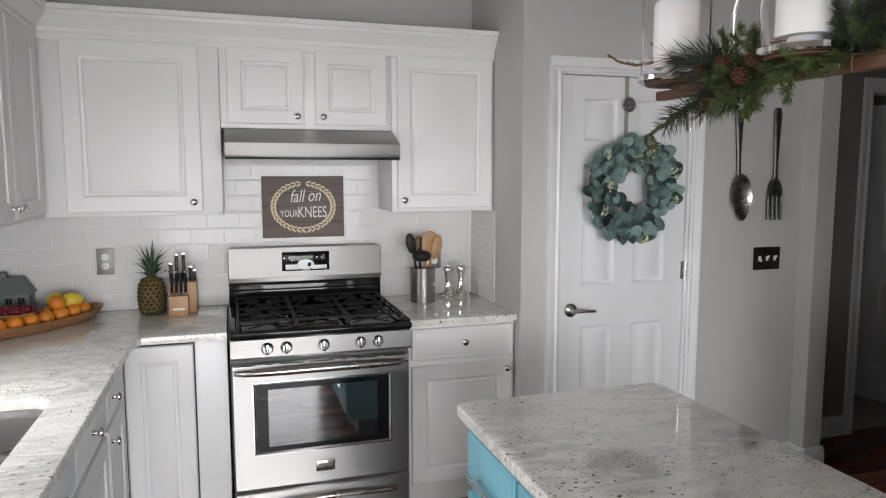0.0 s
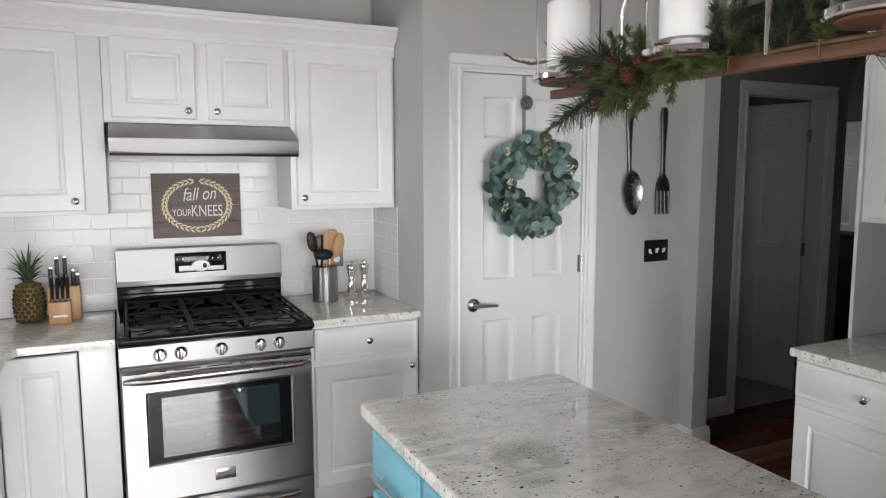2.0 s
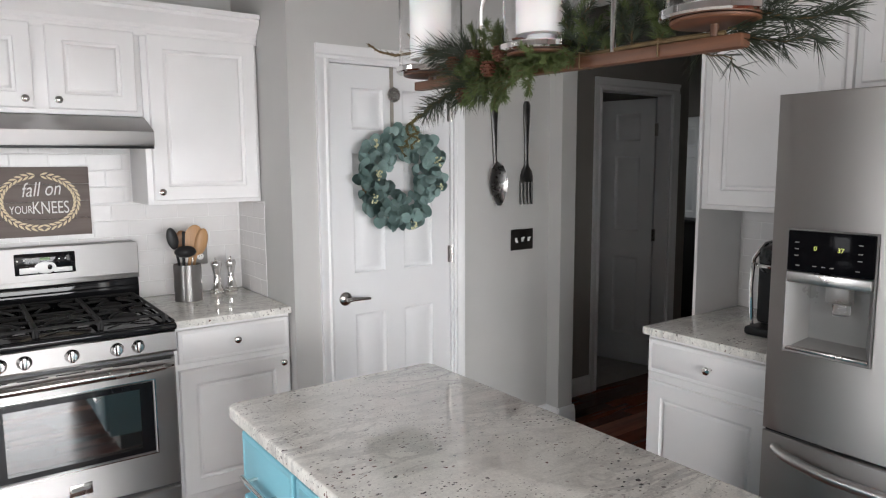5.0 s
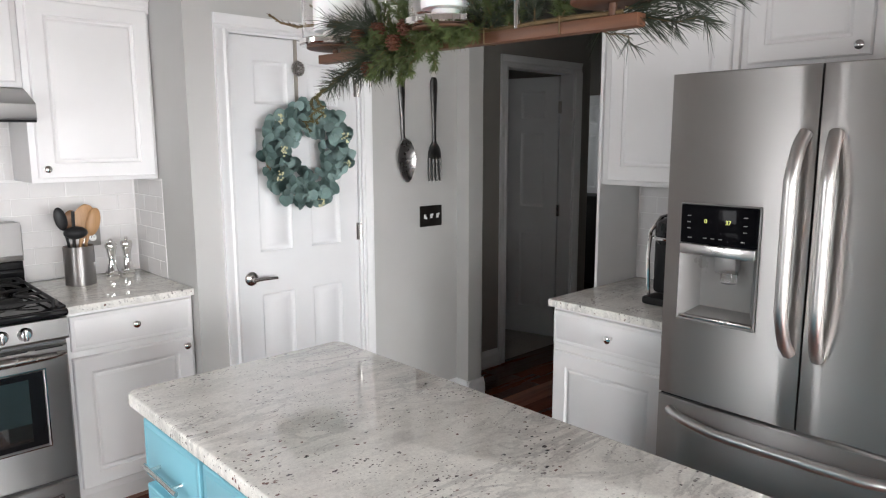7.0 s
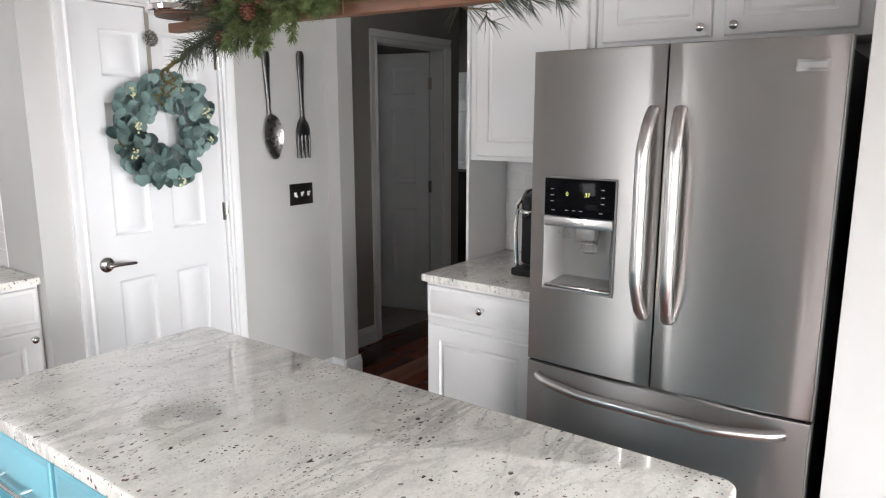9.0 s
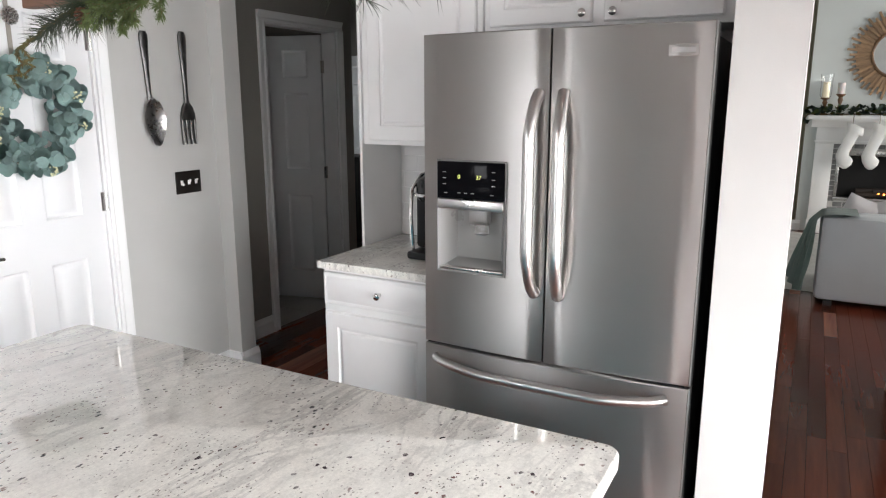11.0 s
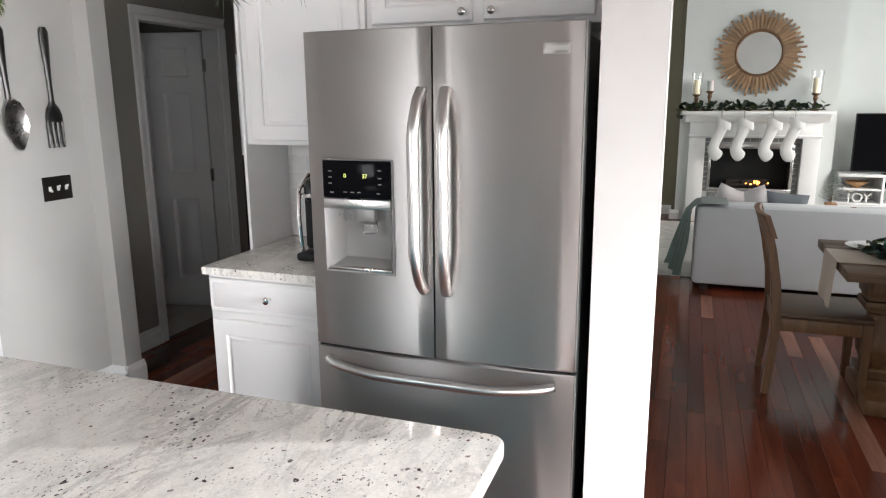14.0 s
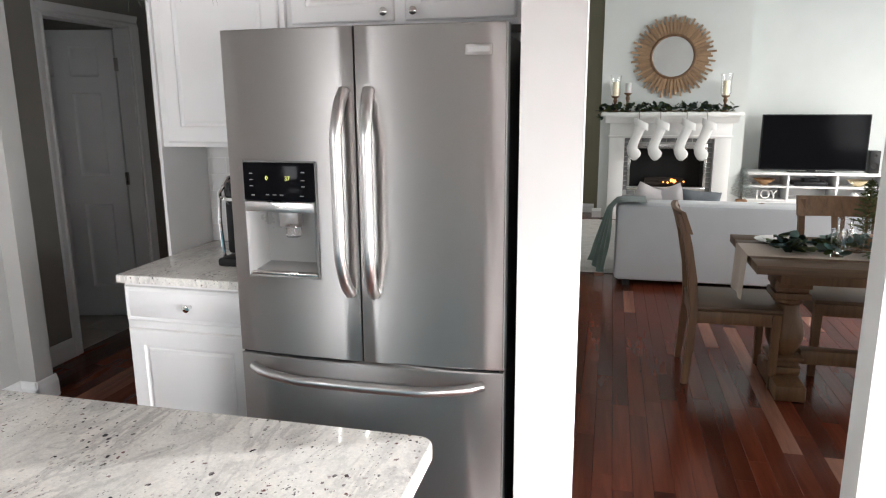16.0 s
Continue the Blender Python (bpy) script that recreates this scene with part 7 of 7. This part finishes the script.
for y, lab in ((-0.378, "white knitted stocking hung from the mantel"), (-0.631, "plain white stocking hung from the mantel"), (-0.940, "white cable-knit stocking hung from the mantel"), (-1.178, "plain white stocking hung from the mantel")):
    s = thing("stocking", lab, "stocking", (9.11, y, 1.30), "stockings")
    bm = bmesh.new()
    rows = [(1.27, -0.03, 0.064, 0.5), (1.18, -0.005, 0.058, 0.5), (1.08, 0.030, 0.053, 0.5), (1.00, 0.060, 0.056, 0.35), (0.945, 0.072, 0.066, 0.0), (0.90, 0.056, 0.068, -0.4), (0.862, 0.030, 0.062, -0.7), (0.835, 0.008, 0.048, -0.9), (0.82, -0.005, 0.026, -1.0)]
    last = None
    for z, dy, hw, lean in rows:
        g = [bm.verts.new((9.095 + 0.030 * math.sin(a), y + dy + hw * math.cos(a), z + lean * hw * math.cos(a))) for a in [2 * math.pi * i / 14 for i in range(14)]]
        if last:
            skin(bm, last, g)
        else:
            bm.faces.new(g)
        last = g
    bm.faces.new(last)
    part("stocking_leg", bm, KNIT, s)
    bm = bmesh.new()
    last = None
    for z, hw in ((1.195, 0.082), (1.205, 0.086), (1.275, 0.086), (1.285, 0.080)):
        g = [bm.verts.new((9.095 + 0.042 * math.sin(a), y - 0.025 + hw * math.cos(a), z + 0.45 * hw * math.cos(a))) for a in [2 * math.pi * i / 14 for i in range(14)]]
        if last:
            skin(bm, last, g)
        else:
            bm.faces.new(g)
        last = g
    bm.faces.new(last)
    part("cuff", bm, KNIT, s, "folded white cuff")
    bm = bmesh.new()
    tube(bm, [(9.095, y, 1.275), (9.10, y, 1.33), (9.118, y, 1.36), (9.118, y, 1.389), (9.20, y, 1.391)], 0.006, 6)
    part("hook", bm, NICKEL, s)

mg = thing("mantel_garland", "green leafy garland along the mantel", "garland", (9.2, -0.75, 1.39))
mgi = whole(mg).inverted()
LEAF3 = [leaf_mesh("leaf", 0.026, 0.065, c, m) for c, m in ((0.3, GREENLEAF), (-0.2, GREENLEAF), (0.2, FIR))]
for k in range(210):
    y = 0.14 - 1.62 * rnd.random()
    z = 1.393 + rnd.random() * 0.085
    if y > 0.075:
        z -= rnd.uniform(0, 0.16)
    o = new("leaf", rnd.choice(LEAF3))
    o.matrix_basis = pose(9.20 + rnd.uniform(-0.07, 0.06), y, z, rnd.uniform(-60, 60), rnd.uniform(-60, 20), rnd.uniform(0, 360))
    o.parent = mg
    o.matrix_parent_inverse = mgi
bm = bmesh.new()
tube(bm, [(9.2, 0.13, 1.32), (9.2, 0.08, 1.40)] + [(9.2 + 0.02 * math.sin(i), -0.1 - 0.14 * i, 1.40) for i in range(11)], 0.006, 6)
part("strand", bm, STEM, mg)


def candlestick(y, h, glassy, wax_h, wax_mat):
    c = thing("candlestick", "turned wooden candlestick with a cream pillar candle", "candlestick", (9.27, y, 1.386), "mantel candles")
    bm = bmesh.new()
    lathe(bm, [(0.045, 0.0), (0.045, 0.012), (0.02, 0.03), (0.026, h * 0.35), (0.014, h * 0.5), (0.028, h * 0.72), (0.018, h * 0.85), (0.05, h - 0.01), (0.05, h)], (9.27, y, 1.3855), 18)
    part("stick", bm, OAK, c, "turned brown wood stem")
    bm = bmesh.new()
    lathe(bm, [(0.038, 0.0), (0.038, wax_h), (0.03, wax_h + 0.004), (0.0, wax_h)], (9.27, y, 1.386 + h), 18)
    part("candle", bm, wax_mat, c)
    if glassy:
        bm = bmesh.new()
        lathe(bm, [(0.048, 0.001), (0.062, 0.03), (0.060, 0.17), (0.070, 0.26), (0.068, 0.26), (0.058, 0.17), (0.060, 0.03), (0.046, 0.003)], (9.27, y, 1.386 + h), 20)
        part("glass_shade", bm, GLASS, c, "clear glass hurricane shade").visible_shadow = False


candlestick(-0.075, 0.20, True, 0.17, CREAMWAX)
candlestick(-0.228, 0.24, False, 0.12, WAX)
candlestick(-1.390, 0.20, True, 0.17, CREAMWAX)

mi = thing("sunburst_mirror", "round mirror with a sunburst of wooden rays", "mirror", (9.38, -0.752, 2.063))
mc = (9.384, -0.752, 2.063)
bm = bmesh.new()
lathe(bm, [(0.245, 0.0), (0.245, -0.004), (0.0, -0.0045)], mc, 48, "X")
part("mirror_glass", bm, MIRROR, mi, "clear round mirror glass", smooth=False)
bm = bmesh.new()
lathe(bm, [(0.275, 0.006), (0.279, -0.012), (0.270, -0.026), (0.256, -0.028), (0.246, -0.014), (0.242, -0.001)], mc, 48, "X")
part("mirror_rim", bm, OAK, mi, "dark beaded rim")
ray = bpy.data.meshes.new("ray")
bm = boxes((-0.012, 0.012, -0.0125, 0.0125, 0.0, 1.0), bevel=0.002)
bm.to_mesh(ray)
bm.free()
ray.materials.append(RAYWOOD)
mii = whole(mi).inverted()
for k in range(104):
    a = 2 * math.pi * k / 104
    l = (0.235, 0.165, 0.205, 0.14)[k % 4] + rnd.uniform(-0.012, 0.012)
    o = new("ray", ray)
    o.matrix_basis = Matrix.Translation((mc[0] - (0.004 if k % 2 else 0.012), mc[1], mc[2])) @ Matrix.Rotation(a, 4, "X") @ Matrix.Translation((0, 0, 0.270)) @ Matrix.Diagonal((0.55, 1, l, 1))
    o.parent = mi
    o.matrix_parent_inverse = mii

tv = thing("television", "large black flat television on the white unit", "television", (9.42, -2.47, 0.65))
part("tv_body", boxes((9.40, 9.45, -3.075, -1.862, 0.672, 1.352), bevel=0.006), BLACKP, tv)
part("screen", boxes((9.3965, 9.3995, -3.062, -1.875, 0.69, 1.340)), SCREEN, tv, "glossy black screen")
part("tv_stand", boxes((9.33, 9.50, -2.72, -2.20, 0.6485, 0.656), (9.41, 9.44, -2.52, -2.42, 0.656, 0.672), bevel=0.002), BLACKP, tv)
un = thing("media_unit", "white open media unit with low shelves", "media unit", (9.5, -2.45, 0))
part("top_board", boxes((9.30, 9.72, -3.32, -1.675, 0.615, 0.648), bevel=0.003), TRIM, un)
part("middle_shelf", boxes((9.31, 9.70, -3.30, -1.70, 0.455, 0.478), bevel=0.002), TRIM, un)
part("bottom_shelf", boxes((9.31, 9.70, -3.30, -1.70, 0.285, 0.308), bevel=0.002), TRIM, un)
part("back_panel", boxes((9.70, 9.71, -3.31, -1.69, 0.06, 0.614)), TRIM, un)
part("plinth", boxes((9.34, 9.70, -3.29, -1.71, 0.0, 0.06)), TRIM, un)
for y in (-1.69, -2.20, -2.75, -3.31):
    part("upright", boxes((9.305, 9.70, y - 0.013, y + 0.013, 0.06, 0.614), bevel=0.002), TRIM, un)
for a, b in ((-2.187, -1.703), (-2.737, -2.213), (-3.297, -2.763)):
    part("drawer_front", boxes((9.30, 9.318, a + 0.004, b - 0.004, 0.07, 0.280), bevel=0.002), TRIM, un)
joy = thing("letter_sign", "white block letters standing on the shelf", "letters", (9.36, -1.95, 0.31))
for ch, y in (("J", -1.865), ("O", -1.955), ("Y", -2.055)):
    words(ch, 0.150, TO_W(9.36, y, 0.362), CHALK, joy, "letter", 0.012)
bx = thing("media_player", "black media player box on the shelf", "media player", (9.5, -2.48, 0.48))
part("case", boxes((9.36, 9.60, -2.66, -2.28, 0.4785, 0.53), bevel=0.004), BLACKP, bx)
part("stacked_box", boxes((9.40, 9.58, -2.58, -2.40, 0.5305, 0.56), bevel=0.004), BLACKP, bx)


def shelf_bowl(y, z, mat, label):
    b = thing("bowl", label, "bowl", (9.45, y, z), "shelf bowls")
    bm = bmesh.new()
    lathe(bm, [(0.03, 0.0), (0.04, 0.006), (0.10, 0.05), (0.13, 0.075), (0.127, 0.076), (0.09, 0.05), (0.0, 0.02)], (9.45, y, z + 0.0005), 24)
    part("bowl_body", bm, mat, b)


shelf_bowl(-1.95, 0.478, BLOCK, "pale wooden bowl on the shelf")
shelf_bowl(-3.02, 0.478, GOLD, "gold bowl on the shelf")
for y in (-2.98, -3.12):
    v = thing("white_vase", "small white round vase on the shelf", "vase", (9.4, y, 0.308), "shelf vases")
    bm = bmesh.new()
    lathe(bm, [(0.03, 0.0), (0.05, 0.03), (0.052, 0.06), (0.03, 0.09), (0.02, 0.10), (0.018, 0.10)], (9.40, y, 0.3085), 20)
    part("vase_body", bm, CERAMIC, v)
sp = thing("speaker", "small black loudspeaker on the media unit", "speaker", (9.45, -3.15, 0.648))
part("cabinet", boxes((9.37, 9.52, -3.21, -3.09, 0.6485, 0.92), bevel=0.006), BLACKP, sp)
for z, r in ((0.74, 0.040), (0.86, 0.022)):
    bm = bmesh.new()
    lathe(bm, [(r, 0.0), (r, -0.004), (r * 0.85, -0.002), (0.0, 0.004)], (9.369, -3.15, z), 20, "X")
    part("driver", bm, IRON, sp)

ct = thing("coffee_table", "dark wooden coffee table in front of the sofa", "coffee table", (7.6, -1.3, 0))
part("table_top", boxes((7.28, 7.92, -1.95, -0.72, 0.42, 0.455), bevel=0.006), OAK_X, ct)
for x in (7.34, 7.86):
    for y in (-1.88, -0.79):
        part("leg", boxes((x - 0.03, x + 0.03, y - 0.03, y + 0.03, 0.03, 0.42), bevel=0.003), OAK, ct)
little_tree("frosted_tree", "small frosted tree in a copper pot", (7.60, -1.375, 0.4555), 0.40, 0.12, TRAYW, surface("frosted_needle", (0.48, 0.53, 0.52), 0.7, vary=0.25, scale=30, relief=0.0), 30)
jr = thing("candle_jar", "dark glass candle jar on the coffee table", "candle jar", (7.60, -1.10, 0.456))
bm = bmesh.new()
lathe(bm, [(0.05, 0.0), (0.055, 0.01), (0.055, 0.10), (0.045, 0.115), (0.045, 0.14), (0.0, 0.142)], (7.60, -1.10, 0.4555), 20)
part("jar", bm, HOUSE, jr)
for i in range(2):
    tagged(part("book", boxes((7.33, 7.47, -1.25 + 0.012 * i, -1.02, 0.4555 + 0.032 * i, 0.4865 + 0.032 * i), bevel=0.002), LINEN if i else PILLOW, None, "cloth-bound book stacked on the coffee table"), category="book", group="stacked books")

# ---- wall tiles ----
tile_me = bpy.data.meshes.new("tile")
bm = bmesh.new()
last = None
for ins, d in ((0.0, 0.0), (0.0, -0.0014), (0.0012, -0.0024), (0.004, -0.0027)):
    r = [bm.verts.new(p) for p in ((-0.0751 + ins, d, -0.0371 + ins), (0.0751 - ins, d, -0.0371 + ins), (0.0751 - ins, d, 0.0371 - ins), (-0.0751 + ins, d, 0.0371 - ins))]
    if last:
        skin(bm, last, r)
    last = r
bm.faces.new(last)
bmesh.ops.recalc_face_normals(bm, faces=bm.faces)
bm.to_mesh(tile_me)
bm.free()
tile_me.materials.append(TILE)
tile_rnd = random.Random(3)


def tile_field(wall, u0, u1, z0, z1, place, shift=0.0, skip=()):
    """Running-bond tiles over a stretch of wall; place(u, z) gives the pose of a tile."""
    pw, ph = 0.1525, 0.0765
    row = 0
    z = z0
    inv = whole(wall).inverted()
    while z < z1 - 0.01:
        h = min(ph, z1 - z)
        u = u0 - pw * ((0.5 * (row % 2) + shift) % 1.0)
        while u < u1 - 0.004:
            a, b = max(u, u0), min(u + pw, u1)
            if b - a > 0.012 and not any(s[0] < (a + b) / 2 < s[1] and s[2] < z + h / 2 < s[3] for s in skip):
                o = new("tile", tile_me)
                o.matrix_basis = place((a + b) / 2, z + h / 2) @ pose(0, 0, 0, tile_rnd.uniform(-0.35, 0.35), 0, tile_rnd.uniform(-0.35, 0.35)) @ Matrix.Diagonal(((b - a - 0.0016) / 0.1502, 1, (h - 0.0016) / 0.0742, 1))
                o.parent = wall
                o.matrix_parent_inverse = inv
            u += pw
        z += ph
        row += 1


north = bpy.data.objects["wall_north"]
part("grout_bed", boxes((-1.098, 1.221, 3.5975, 3.5995, 0.9155, 1.70)), GROUT, north, "pale grout")
tile_field(north, -1.098, 1.2155, 0.917, 1.384, lambda u, z: pose(u, 3.5992, z), 0.35)
tile_field(north, -0.076, 0.698, 1.3845, 1.700, lambda u, z: pose(u, 3.5992, z), 0.15)
side = bpy.data.objects["wall_side"]
part("grout_bed", boxes((1.2195, 1.2215, 3.235, 3.597, 0.9155, 1.384)), GROUT, side, "pale grout")
tile_field(side, -3.588, -3.235, 0.917, 1.384, lambda u, z: pose(1.2212, -u, z, 0, 0, -90), 0.2)
east = bpy.data.objects["wall_east"]
part("grout_bed", boxes((2.8575, 2.8595, 1.165, 1.737, 0.9155, 1.366)), GROUT, east, "pale grout")
tile_field(east, -1.735, -1.168, 0.917, 1.366, lambda u, z: pose(2.8592, -u, z, 0, 0, -90), 0.4)

# ---- floor boards ----
floor = bpy.data.objects["floor"]
fl_rnd = random.Random(11)
finv = whole(floor).inverted()
plank_me = bpy.data.meshes.new("plank")
bm = bmesh.new()
last = None
for ins, z in ((0.0, -0.012), (0.0, -0.0012), (0.0012, 0.0)):
    r = [bm.verts.new(p) for p in ((-0.5 + ins, -0.041 + ins, z), (0.5 - ins, -0.041 + ins, z), (0.5 - ins, 0.041 - ins, z), (-0.5 + ins, 0.041 - ins, z))]
    if last:
        skin(bm, last, r)
    last = r
bm.faces.new(last)
bmesh.ops.recalc_face_normals(bm, faces=bm.faces)
bm.to_mesh(plank_me)
bm.free()
plank_me.materials.append(FLOORW)
rest_v, rest_f = [], []


def board(x0, x1, yc):
    near = (2.0 < (x0 + x1) / 2 < 6.2 and -1.5 < yc < 0.35) or (2.3 < (x0 + x1) / 2 < 4.9 and 1.75 < yc < 3.2)
    if near:
        o = new("plank", plank_me)
        o.matrix_basis = Matrix.Translation(((x0 + x1) / 2, yc, 0)) @ Matrix.Diagonal((x1 - x0 - 0.0006, 1, 1, 1))
        o.parent = floor
        o.matrix_parent_inverse = finv
    else:
        b = len(rest_v)
        y0, y1 = yc - 0.0408, yc + 0.0408
        rest_v.extend(((x0, y0, -0.011), (x1, y0, -0.011), (x1, y1, -0.011), (x0, y1, -0.011), (x0 + 0.001, y0 + 0.001, 0), (x1 - 0.001, y0 + 0.001, 0), (x1 - 0.001, y1 - 0.001, 0), (x0 + 0.001, y1 - 0.001, 0)))
        rest_f.extend(((b + 4, b + 5, b + 6, b + 7), (b, b + 1, b + 5, b + 4), (b + 1, b + 2, b + 6, b + 5), (b + 2, b + 3, b + 7, b + 6), (b + 3, b, b + 4, b + 7)))


y = -4.44
while y < 3.60:
    x_start, x_end = (-1.2, 9.8) if y < 3.15 else (-1.2, 2.75)
    x = x_start - fl_rnd.uniform(0, 0.9)
    while x < x_end:
        l = fl_rnd.choice((0.35, 0.5, 0.65, 0.8, 0.95, 1.15)) * fl_rnd.uniform(0.9, 1.1)
        a, b = max(x, x_start), min(x + l, x_end)
        if b - a > 0.03:
            board(a, b, y)
        x += l
    y += 0.0824
me = bpy.data.meshes.new("far_planks")
me.from_pydata(rest_v, [], rest_f)
me.materials.append(FLOORW)
o = new("far_planks", me)
o.parent = floor
o["kind"] = "stuff"
o["label"] = "many cherry wood floor boards"

# pale tiles in the room behind the hall door
ftile_me = bpy.data.meshes.new("floor_tile")
bm = boxes((-0.149, 0.149, -0.149, 0.149, -0.012, 0.001), bevel=0.002)
bm.to_mesh(ftile_me)
bm.free()
ftile_me.materials.append(TILEFLOOR)
for i in range(6):
    for j in range(6):
        o = new("floor_tile", ftile_me)
        o.matrix_basis = pose(3.17 + 0.303 * i, 3.33 + 0.303 * j, 0)
        o.parent = floor
        o.matrix_parent_inverse = finv
